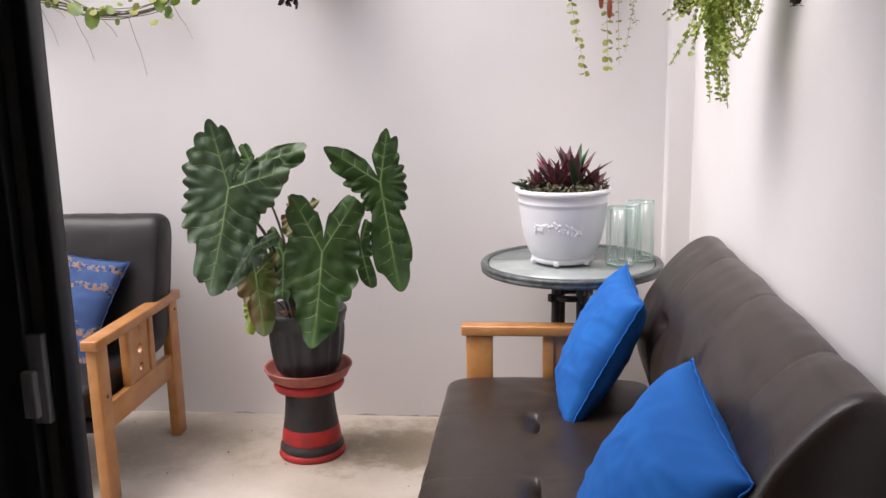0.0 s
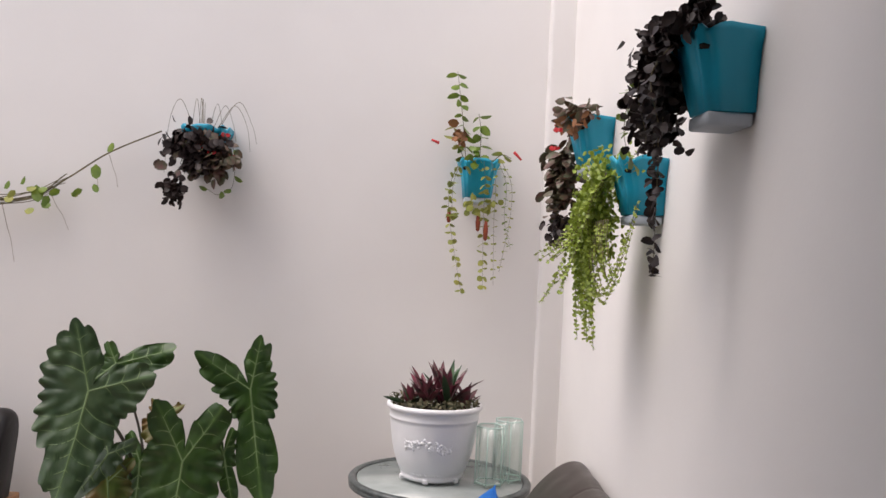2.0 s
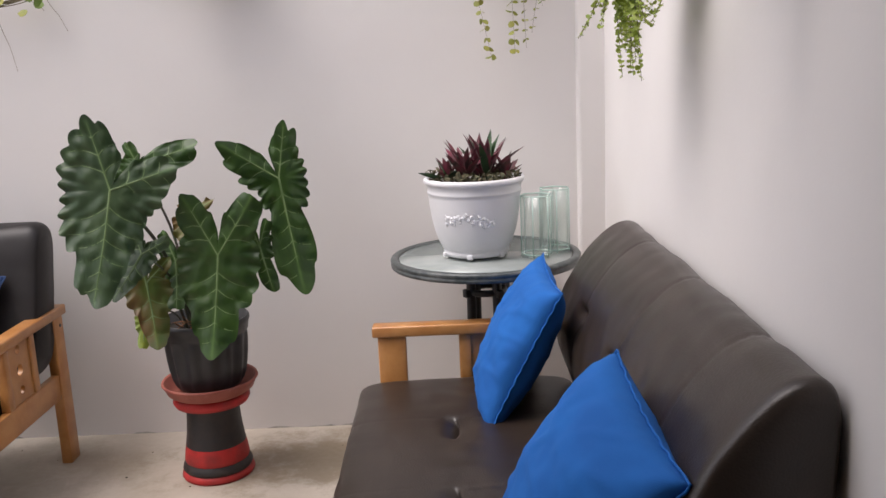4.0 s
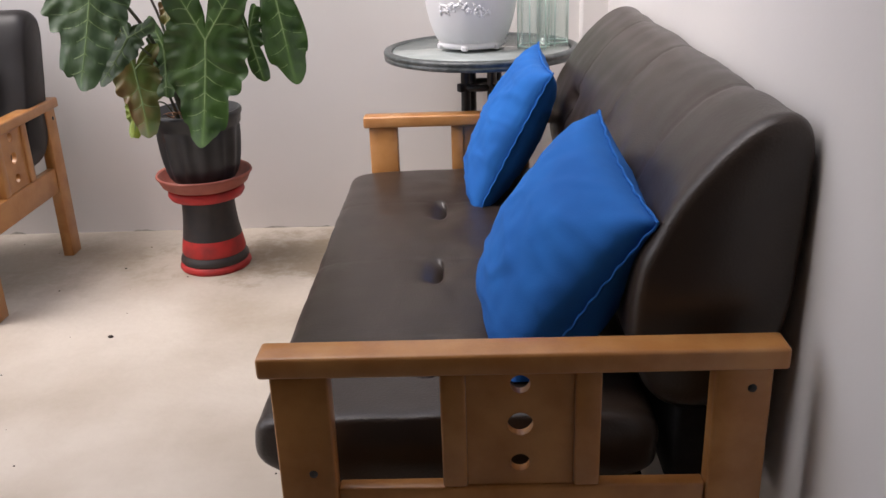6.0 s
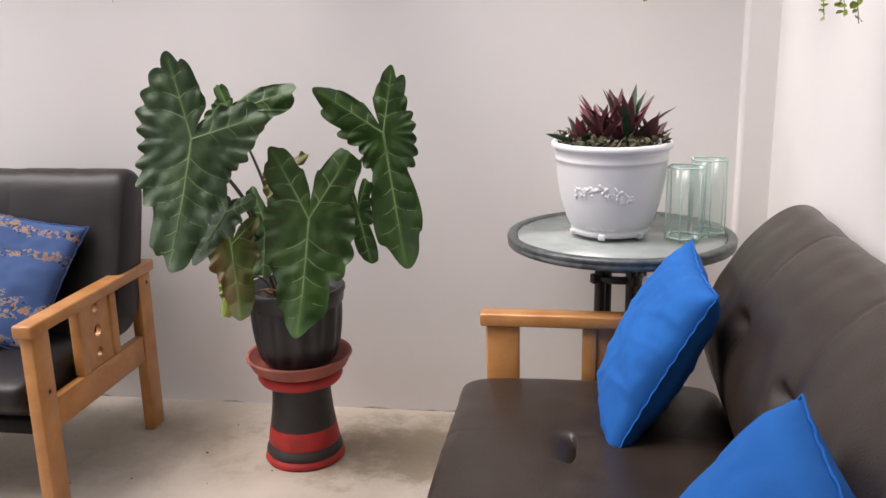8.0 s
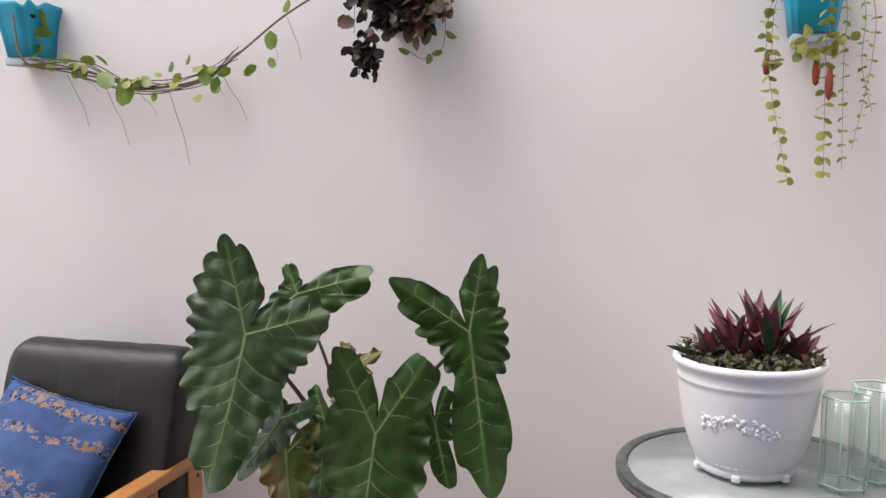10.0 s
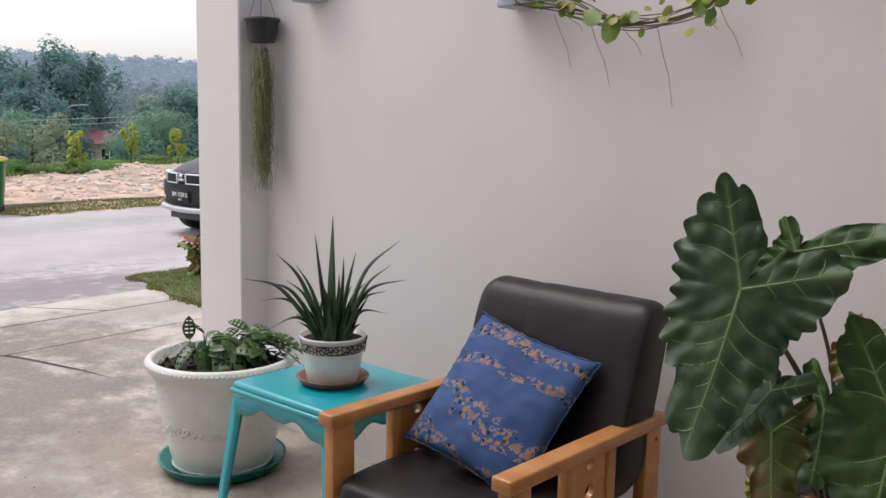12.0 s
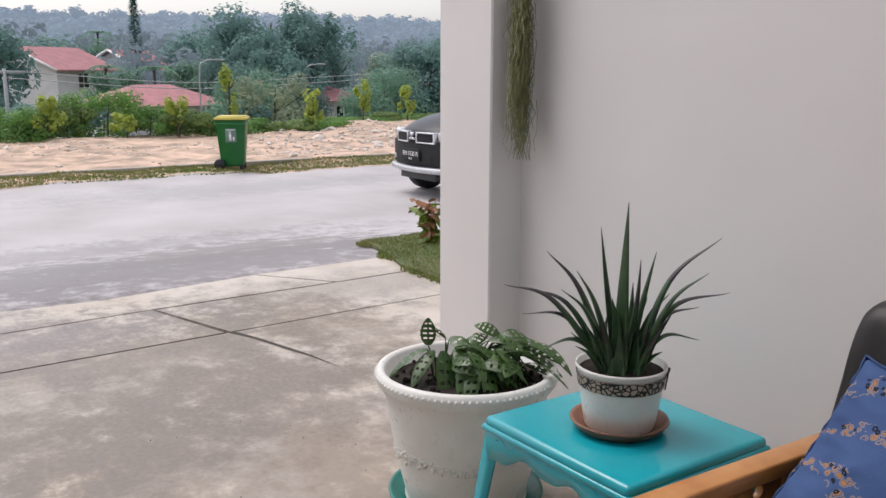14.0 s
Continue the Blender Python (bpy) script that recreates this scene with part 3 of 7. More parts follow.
# ---- seats ----
def arm_frame(length, height, parent, y=0.0, leg_z=0.0):
    """A wooden side with post, pierced panel and rail, along x from 0 to length, at y."""
    wood = M["wood"]

    def bar(name, x0, x1, z0, z1, t=0.02, label="", b=0.004):
        bm = bmesh.new()
        box(bm, x0, x1, y - t, y + t, z0, z1, b, 2)
        return part(name, bm, wood, parent, label)

    k = length / 0.79
    bar("armrest", 0, length, height - 0.036, height, 0.029, b=0.006)
    top = height - 0.037
    bar("front_leg", 0.016 * k, 0.105 * k, leg_z, top, 0.019)
    bar("rear_leg", 0.685 * k, 0.77 * k, leg_z, top, 0.019)
    bar("lower_rail", 0.106 * k, 0.684 * k, height - 0.335, height - 0.243, 0.014)
    bar("stile", 0.273 * k, 0.312 * k, height - 0.242, top, 0.016)
    bar("stile", 0.478 * k, 0.518 * k, height - 0.242, top, 0.016)
    # pierced panel
    bm = bmesh.new()
    x0, x1, z0, z1 = 0.3125 * k, 0.4775 * k, height - 0.242, top
    cx = (x0 + x1) / 2
    hs = [height - 0.062, height - 0.132, height - 0.202]
    edges = [z0, (hs[2] + hs[1]) / 2, (hs[1] + hs[0]) / 2, z1]
    for yy in (y - 0.008, y + 0.008):
        for i, hz in enumerate(hs[::-1]):
            r = 0.02 if i == 1 else 0.0155
            a0, a1 = edges[i], edges[i + 1]
            ring, outer = [], []
            for j in range(24):
                a = 2 * math.pi * j / 24
                c, s = math.cos(a), math.sin(a)
                ring.append(bm.verts.new((cx + r * c, yy, hz + r * s)))
                f = min((x1 - cx) / abs(c) if abs(c) > 1e-6 else 9, ((a1 - hz) if s > 0 else (hz - a0)) / abs(s) if abs(s) > 1e-6 else 9)
                px, pz = cx + f * c, hz + f * s
                for qx in (x0, x1):
                    for qz in (a0, a1):
                        if abs((math.atan2(qz - hz, qx - cx) - a + math.pi) % (2 * math.pi) - math.pi) <= math.pi / 24 + 1e-6:
                            px, pz = qx, qz
                outer.append(bm.verts.new((px, yy, pz)))
            for j in range(24):
                q = (j + 1) % 24
                bm.faces.new((ring[j], ring[q], outer[q], outer[j]))
    bm.verts.ensure_lookup_table()
    half = len(bm.verts) // 2
    for i in range(3):
        base = i * 48
        # verts were made ring, outer, ring, outer
        for j in range(24):
            q = (j + 1) % 24
            a, b = bm.verts[base + 2 * j], bm.verts[base + 2 * q]
            c, d = bm.verts[half + base + 2 * q], bm.verts[half + base + 2 * j]
            bm.faces.new((a, b, c, d))
    part("pierced_panel", bm, wood, parent, "varnished wood panel with three round holes", smooth=False)
    for bx, bz in ((0.07 * k, height - 0.21), (0.74 * k, height - 0.07)):
        bm = lathe([(0, 0.002), (0.006, 0.002), (0.007, 0)], 12)
        bm.transform(Matrix.Translation((bx, y - 0.019, bz)) @ Euler((radians(90), 0, 0)).to_matrix().to_4x4())
        part("screw", bm, M["black_metal"], parent, "dark sunken screw head")


def slab(nx, ny, fn):
    """A closed skin: fn(u, v) gives a point, u and v from 0 to 1; v closes round."""
    bm = bmesh.new()
    g = [[bm.verts.new(fn(i / nx, j / ny)) for j in range(ny)] for i in range(nx + 1)]
    for i in range(nx):
        for j in range(ny):
            bm.faces.new((g[i][j], g[i + 1][j], g[i + 1][(j + 1) % ny], g[i][(j + 1) % ny]))
    for row in (g[0], g[-1]):
        bm.faces.new(row)
    return bm


def profile_at(pts, t):
    """A point of the closed smooth profile."""
    n = len(pts)
    x = (t % 1) * n
    i = int(x)
    f = x - i
    p = [Vector(pts[(i + k) % n]) for k in (-1, 0, 1, 2)]
    return 0.5 * (2 * p[1] + (p[2] - p[0]) * f + (2 * p[0] - 5 * p[1] + 4 * p[2] - p[3]) * f * f + (3 * p[1] - p[0] - 3 * p[2] + p[3]) * f ** 3)


def upholstered(prof, y0, y1, seams, tufts, nx=120, ny=96, seam_depth=0.010, round_=0.035, wrinkle=0.0016):
    """A padded bar along y with cross seams at the places given and buttoned dents."""
    cx = sum(p[0] for p in prof) / len(prof)
    cz = sum(p[1] for p in prof) / len(prof)

    def fn(u, v):
        y = y0 + (y1 - y0) * u
        p = profile_at(prof, v)
        e = min(y - y0, y1 - y)
        k = 1.0
        if e < round_:
            q = 1 - e / round_
            k = 1 - 0.16 * (1 - math.sqrt(max(0.0, 1 - q * q)))
        d = Vector((p[0] - cx, 0, p[1] - cz))
        ln = d.length
        for s in seams:
            d -= d.normalized() * seam_depth * math.exp(-((y - s) / 0.006) ** 2)
            d -= d.normalized() * seam_depth * 0.9 * math.exp(-((y - s) / 0.06) ** 2)
            for k_ in range(5):
                cr = 0.5 + 0.5 * math.sin(v * 190 + k_ * 2 + s * 7)
            d -= d.normalized() * 0.0012 * cr * math.exp(-((y - s) / 0.04) ** 2)
        pos = Vector((cx, y, cz)) + d * k
        for tx, ty, tz, dep in tufts:
            r = (pos - Vector((tx, ty, tz)))
            rr = (r.x / (0.008 if r.x > 0 else 0.024)) ** 2 + (r.y / 0.055) ** 4 + (r.z / 0.04) ** 2
            rw = (r.x / 0.06) ** 2 + (r.y / 0.08) ** 2 + (r.z / 0.07) ** 2
            pos -= d.normalized() * (dep * math.exp(-rr) + dep * 0.2 * math.exp(-rw))
        q_ = Vector((pos.x * 9, pos.y * 5, pos.z * 9))
        crease = 1 - abs(noise.noise(q_ + Vector((2.7, 1.1, 4.0))) * 2)
        pos += d.normalized() * (wrinkle * noise.noise(pos * 14) * 1.5 + wrinkle * 0.9 * max(0, crease - 0.55))
        return pos

    return slab(nx, ny, fn)


def build_sofa():
    s = thing("sofa", "dark brown leather sofa bed with tufted seat and varnished wooden arms", "sofa", (0, 0, 0))
    seat = [(0.735, 0.33), (0.725, 0.385), (0.752, 0.418), (0.85, 0.428), (1.0, 0.431), (1.15, 0.430), (1.30, 0.428), (1.385, 0.41), (1.40, 0.35), (1.36, 0.30), (1.1, 0.292), (0.85, 0.292)]
    bm = upholstered(seat, 1.68, 3.12, (1.955, 2.37, 2.79), [(1.012, y, 0.43, 0.06) for y in (1.89, 2.305, 2.725)], nx=190, ny=300, seam_depth=0.0016, wrinkle=0.002)
    part("seat", bm, M["leather"], s, "brown leather seat with deep button tufts")
    back = [(1.40, 0.43), (1.352, 0.52), (1.345, 0.60), (1.360, 0.68), (1.395, 0.755), (1.440, 0.822), (1.495, 0.877), (1.548, 0.905), (1.588, 0.898), (1.606, 0.86), (1.606, 0.76), (1.60, 0.62), (1.57, 0.50), (1.50, 0.42)]
    bm = upholstered(back, 1.695, 3.13, (1.955, 2.37, 2.79), [(1.375, y, 0.70, 0.03) for y in (1.95, 2.37, 2.79)], nx=190, ny=130, seam_depth=0.0026, wrinkle=0.002)
    part("backrest", bm, M["leather"], s, "padded brown leather backrest with stitched channels")
    bm = bmesh.new()
    box(bm, 0.80, 1.38, 1.70, 3.10, 0.235, 0.291, 0.01, 2)
    part("base", bm, M["black_cloth"], s, "black base under the seat")
    bm = bmesh.new()
    box(bm, 1.43, 1.56, 1.71, 3.10, 0.235, 0.42, 0.01, 2)
    part("back_frame", bm, M["black_cloth"], s, "black frame under the backrest")
    for y in (1.619, 3.18):
        side = new("arm_frame")
        side.parent = s
        side.location = (0.77, y, 0)
        arm_frame(0.79, 0.59, side)
    return s


def build_chair():
    s = thing("armchair", "dark brown leather armchair with varnished wooden arms, against the wall", "armchair", (0, 0, 0))
    for x in (-1.045, -0.43):
        side = new("arm_frame")
        side.parent = s
        side.matrix_basis = pose(x, 2.93, 0, 0, 0, 90)
        arm_frame(0.705, 0.59, side)
    L = M["leather_dark"]
    seat = [(0, 0.33), (-0.01, 0.375), (0.02, 0.41), (0.14, 0.422), (0.3, 0.42), (0.45, 0.41), (0.52, 0.38), (0.52, 0.31), (0.3, 0.285), (0.1, 0.285)]
    bm = upholstered([(p[0] + 2.95, p[1]) for p in seat], -1.015, -0.46, (), [(3.2, -0.74, 0.42, 0.02)], nx=50, ny=60, round_=0.04)
    bm.transform(Matrix(((0, 1, 0, 0), (1, 0, 0, 0), (0, 0, 1, 0), (0, 0, 0, 1))))
    part("seat", bm, L, s, "dark brown leather seat")
    back = [(3.36, 0.40), (3.40, 0.52), (3.455, 0.68), (3.50, 0.82), (3.535, 0.885), (3.585, 0.905), (3.635, 0.895), (3.65, 0.85), (3.625, 0.74), (3.575, 0.56), (3.53, 0.42), (3.45, 0.38)]
    bm = upholstered(back, -1.005, -0.415, (-0.81, -0.61), [], nx=110, ny=100, seam_depth=0.0012, round_=0.045, wrinkle=0.002)
    bm.transform(Matrix(((0, 1, 0, 0), (1, 0, 0, 0), (0, 0, 1, 0), (0, 0, 0, 1))))
    part("backrest", bm, L, s, "leaning dark brown leather backrest with two stitched channels")
    bm = bmesh.new()
    box(bm, -1.0, -0.47, 3.0, 3.5, 0.24, 0.284, 0.006, 1)
    part("base", bm, M["black_cloth"], s, "black base under the seat")
    return s


def cushion(name, label, size, thick, m, material, seed, seam=True, piping=None, rest=0.0):
    """A soft square pillow with pinched corners, wrinkles and an edge seam."""
    c = thing(name, label, "cushion")
    c.matrix_basis = m
    n = 56
    bm = bmesh.new()
    off = Vector((seed * 3.1, seed, 0))
    inv = m.inverted()

    def pt(i, j, side):
        u, v = 2 * i / n - 1, 2 * j / n - 1
        # edges drawn in between the corners
        x = u * (1 - 0.07 * (1 - v * v))
        y = v * (1 - 0.07 * (1 - u * u))
        h = max(0, (1 - u ** 2)) ** 0.42 * max(0, (1 - v ** 2)) ** 0.42
        p = Vector((x * size / 2, y * size / 2, 0))
        w = 0.8 * noise.noise(p * 8 + off * side) + 0.28 * noise.noise(p * 26 + off * side) + 0.7 * max(0, 0.5 - abs(noise.noise(Vector((p.x * 6 + p.y * 5, p.y * 14 - p.x * 3, seed))) * 2.2))
        rad = math.sin(math.atan2(v, u) * 7 + seed) * (max(abs(u), abs(v)) ** 5) * (1 - max(abs(u), abs(v)))
        z = side * (h * thick / 2 + (w * 0.011 + rad * 0.032) * (1 if h > 0 else 0) * min(1, h * 3))
        p = p + Vector((0, 0, z))
        q = m @ p
        if q.z < rest:
            # the lower edge is pressed flat on the seat
            q.z = rest + (q.z - rest) * 0.03
            p = inv @ q
        return p

    g = {}
    for side in (1, -1):
        for i in range(n + 1):
            for j in range(n + 1):
                if side < 0 and (i in (0, n) or j in (0, n)):
                    g[side, i, j] = g[1, i, j]
                else:
                    g[side, i, j] = bm.verts.new(pt(i, j, side))
        for i in range(n):
            for j in range(n):
                bm.faces.new([g[side, a, b] for a, b in ((i, j), (i + 1, j), (i + 1, j + 1), (i, j + 1))])
    part("cover", bm, material, c)
    if seam:
        bm = bmesh.new()
        rim = [(i, 0) for i in range(n)] + [(n, j) for j in range(n)] + [(i, n) for i in range(n, 0, -1)] + [(0, j) for j in range(n, -1, -1)]
        pts = []
        for k, (i, j) in enumerate(rim):
            p = pt(i, j, 1)
            q = p * (1.012 + 0.006 * math.sin(k * 0.9 + seed))
            q.z = 0.0015 * math.sin(k * 1.3)
            pts.append(q)
        tube(bm, pts, 0.0028, 0.0028, 5)
        part("seam", bm, piping or material, c, "sewn edge of the cover")
    return c


# ---- pots and tables ----
def build_round_table():
    t = thing("round_table", "round glass-topped patio table with dark rim and black steel legs", "table", (1.146, 3.435, 0))
    R = 0.324
    bm = lathe([(0.0, 0.742), (R - 0.03, 0.742), (R - 0.03, 0.750), (0, 0.750)], 64)
    part("glass_top", bm, M["table_glass"], t, "misted glass top")
    bm = lathe([(R - 0.026, 0.751), (R - 0.018, 0.757), (R - 0.004, 0.754), (R, 0.747), (R - 0.004, 0.741), (R - 0.0045, 0.738), (R - 0.001, 0.735), (R - 0.003, 0.725), (R - 0.020, 0.721), (R - 0.026, 0.73), (R - 0.026, 0.751)], 72, flute=lambda a, z: 1 + 0.0015 * math.sin(48 * a))
    part("rim", bm, M["table_edge"], t, "dark moulded rim")
    for k in range(4):
        a = radians(32 + 90 * k)
        c, s_ = math.cos(a), math.sin(a)
        pts = curve([(0.20 * c, 0.20 * s_, 0.728), (0.078 * c, 0.078 * s_, 0.722), (0.064 * c, 0.064 * s_, 0.69), (0.064 * c, 0.064 * s_, 0.5), (0.064 * c, 0.064 * s_, 0.3), (0.10 * c, 0.10 * s_, 0.14), (0.24 * c, 0.24 * s_, 0.012)], 6)
        part("leg", tube(bmesh.new(), pts, 0.0165, 0.0165, 12), M["black_metal"], t)
        m = Matrix.Rotation(a, 4, "Z")
        bm = bmesh.new()
        box(bm, 0.060, 0.092, -0.012, 0.012, 0.612, 0.640, 0.004, 2, m)
        part("clamp", bm, M["black_metal"], t, "black clamp holding a leg")
    for z in (0.626, 0.30):
        pts = [(0.060 * math.cos(a), 0.060 * math.sin(a), z) for a in [2 * math.pi * k / 24 for k in range(25)]]
        part("ring", tube(bmesh.new(), pts, 0.012, 0.012, 8), M["black_metal"], t, "black steel ring tying the legs")
    return t


def roses(bm, R, z, n=26, span=1.1, a0=-1.9, seed=3, k_=1.0, sag=1.0):
    """A raised garland of small petals on a pot."""
    r = random.Random(seed)
    for k in range(n):
        u = k / (n - 1) * 2 - 1
        a = a0 + u * span / 2
        zz = z + sag * (0.018 * math.cos(u * 3.1) - 0.028 * (1 - abs(u))) + r.uniform(-0.014, 0.014) * k_ * sag
        rad = R(zz)
        for q in range(3):
            aa, z2 = a + r.uniform(-0.05, 0.05), zz + r.uniform(-0.010, 0.010) * k_
            s = r.uniform(0.004, 0.009) * k_
            b2 = bmesh.new()
            bmesh.ops.create_icosphere(b2, subdivisions=1, radius=s)
            b2.transform(Matrix.Translation((rad * math.cos(aa), rad * math.sin(aa), z2)) @ Matrix.Diagonal((0.8, 0.8, 1, 1)))
            merge(bm, b2)
    return bm


def build_white_pot():
    p = thing("plant_pot", "white plastic pot with a raised garland holding purple spiky plants", "plant", (1.116, 3.42, 0.758))
    prof = [(0, 0.004), (0.106, 0.004), (0.109, 0.010), (0.110, 0.018), (0.107, 0.022), (0.113, 0.028), (0.124, 0.050), (0.136, 0.085), (0.145, 0.125), (0.151, 0.165), (0.1545, 0.200), (0.1555, 0.212), (0.158, 0.214), (0.158, 0.219), (0.1565, 0.222), (0.158, 0.240), (0.161, 0.244), (0.167, 0.247), (0.169, 0.253), (0.168, 0.260), (0.163, 0.264), (0.157, 0.264), (0.152, 0.256), (0.150, 0.235), (0.0, 0.235)]
    part("pot", lathe(prof, 72), M["white_plastic"], p, "white plastic pot")
    part("garland", roses(bmesh.new(), lambda z: 0.130 + (z - 0.06) * 0.19, 0.150, 40, 1.15, -1.75), M["white_plastic"], p, "raised flower garland")
    part("bead_ring", roses(bmesh.new(), lambda z: 0.112 + (z - 0.03) * 0.4, 0.034, 34, 0.9, -1.8, 4, 0.45, 0), M["white_plastic"], p, "small raised beading above the foot")
    for k in range(6):
        a = k * math.pi / 3 + 0.3
        bm = bmesh.new()
        box(bm, -0.012, 0.012, -0.01, 0.01, 0, 0.016, 0.004, 2, Matrix.Translation((0.105 * math.cos(a), 0.105 * math.sin(a), 0)) @ Matrix.Rotation(a, 4, "Z"))
        part("foot", bm, M["white_plastic"], p)
    bm = lathe([(0, 0.242), (0.07, 0.246), (0.147, 0.240)], 30)
    part("soil", bm, M["soil"], p, "dark soil")
    r = random.Random(5)
    bm = bmesh.new()
    for k in range(420):
        a, rr = r.uniform(0, 6.28), 0.158 * math.sqrt(r.uniform(0.1, 1))
        leaflet(bm, (rr * math.cos(a), rr * math.sin(a), 0.248 + r.uniform(0, 0.03)), (r.uniform(-1, 1), r.uniform(-1, 1), r.uniform(0, 0.7)), (r.uniform(-1, 1), r.uniform(-1, 1), 0.3), 0.02, 0.011)
    part("ground_cover", bm, M["pebbles"], p, "low curly greyish ground cover", kind="stuff")
    bm = bmesh.new()
    for cx, cy, n, h in ((-0.085, -0.04, 13, 0.08), (-0.03, -0.03, 15, 0.13), (0.045, -0.02, 15, 0.15), (0.02, 0.05, 12, 0.15), (0.105, -0.02, 11, 0.085)):
        for k in range(n):
            a = 2 * math.pi * k / n + r.uniform(-0.3, 0.3)
            tilt = r.uniform(0.15, 1.0) if k % 3 else r.uniform(0.05, 0.35)
            d = (math.cos(a) * tilt, math.sin(a) * tilt, 1.0)
            leaflet(bm, (cx, cy, 0.245), d, (-math.sin(a), math.cos(a), 0), h * r.uniform(0.85, 1.25), 0.027, 0.5, k % 2 if r.random() < 0.5 else 0, 0.1)
    for dx, dy, ln in ((-0.19, -0.06, 0.1), (0.13, -0.13, 0.07)):
        leaflet(bm, (dx * 0.5, dy * 0.6, 0.262), (dx, dy, 0.06 if dx < 0 else -0.15), (0, 0, 1), ln, 0.014, 0.3, 1, 0.1)
    part("purple_leaves", bm, [M["purple_leaf"], M["aloe"]], p, "pointed purple and green leaves", kind="stuff")
    return p


def build_vases():
    """Two clear glass vases of pinched square plan."""
    for k, (x, y, s, h, rz) in enumerate(((1.315, 3.36, 0.052, 0.205, 12), (1.385, 3.43, 0.052, 0.215, 30))):
        v = thing("glass_vase", "clear greenish glass vase with upright panes, empty", "vase", (x, y, 0.752), rz=rz, group="glass vases")
        n = 6
        for i in range(n):
            a0, a1 = 2 * math.pi * i / n, 2 * math.pi * (i + 1) / n
            bm = bmesh.new()
            w = s * 1.0
            m = Matrix.Rotation((a0 + a1) / 2, 4, "Z") @ Matrix.Translation((s * 0.87, 0, 0))
            box(bm, -0.0015, 0.0015, -w * 0.47, w * 0.47, 0.006, h, 0, m=m)
            part("pane", bm, M["glass_green"], v)
            bm = bmesh.new()
            tube(bm, [(s * math.cos(a0), s * math.sin(a0), 0.004), (s * math.cos(a0), s * math.sin(a0), h)], 0.0016, 0.0016, 6)
            part("pane_edge", bm, M["glass_edge"], v, "green glass edge")
        for nm, zz in (("rim", h), ("foot", 0.012)):
            ring = [(s * math.cos(2 * math.pi * i / n), s * math.sin(2 * math.pi * i / n), zz) for i in range(n + 1)]
            part(nm, tube(bmesh.new(), ring, 0.0024, 0.0024, 6), M["glass_edge"], v, "thick green glass edge")
        part("vase_base", lathe([(0, 0), (s * 0.95, 0), (s * 0.95, 0.006), (0, 0.006)], 6), M["glass_green"], v)


def build_pedestal():
    c = (0.165, 3.43)
    p = thing("pedestal", "black and red painted drum-shaped plant stand", "plant stand", (*c, 0))
    part("foot", lathe([(0, 0), (0.122, 0), (0.127, 0.008), (0.124, 0.02), (0.117, 0.026)], 48), M["red_paint"], p, "red painted foot")
    part("lower_band", lathe([(0.117, 0.026), (0.122, 0.034), (0.119, 0.046), (0.112, 0.054), (0.110, 0.058)], 48), M["black_paint"], p)
    part("red_band", lathe([(0.110, 0.058), (0.113, 0.066), (0.108, 0.10), (0.1045, 0.118)], 48), M["red_paint"], p, "worn red painted band")
    part("body", lathe([(0.1045, 0.118), (0.098, 0.16), (0.094, 0.20), (0.092, 0.235), (0.0935, 0.258)], 48), M["black_paint"], p, "black painted body")
    part("top", lathe([(0.0935, 0.258), (0.125, 0.266), (0.133, 0.28), (0.130, 0.295), (0.118, 0.302), (0, 0.303)], 48), M["red_paint"], p, "red painted top")
    s = thing("saucer", "reddish clay saucer on the black and red stand", "saucer", (*c, 0.303))
    part("dish", lathe([(0, 0), (0.13, 0), (0.148, 0.012), (0.160, 0.038), (0.166, 0.045), (0.163, 0.052), (0.154, 0.046), (0.142, 0.016), (0, 0.012)], 56), M["terra"], s)


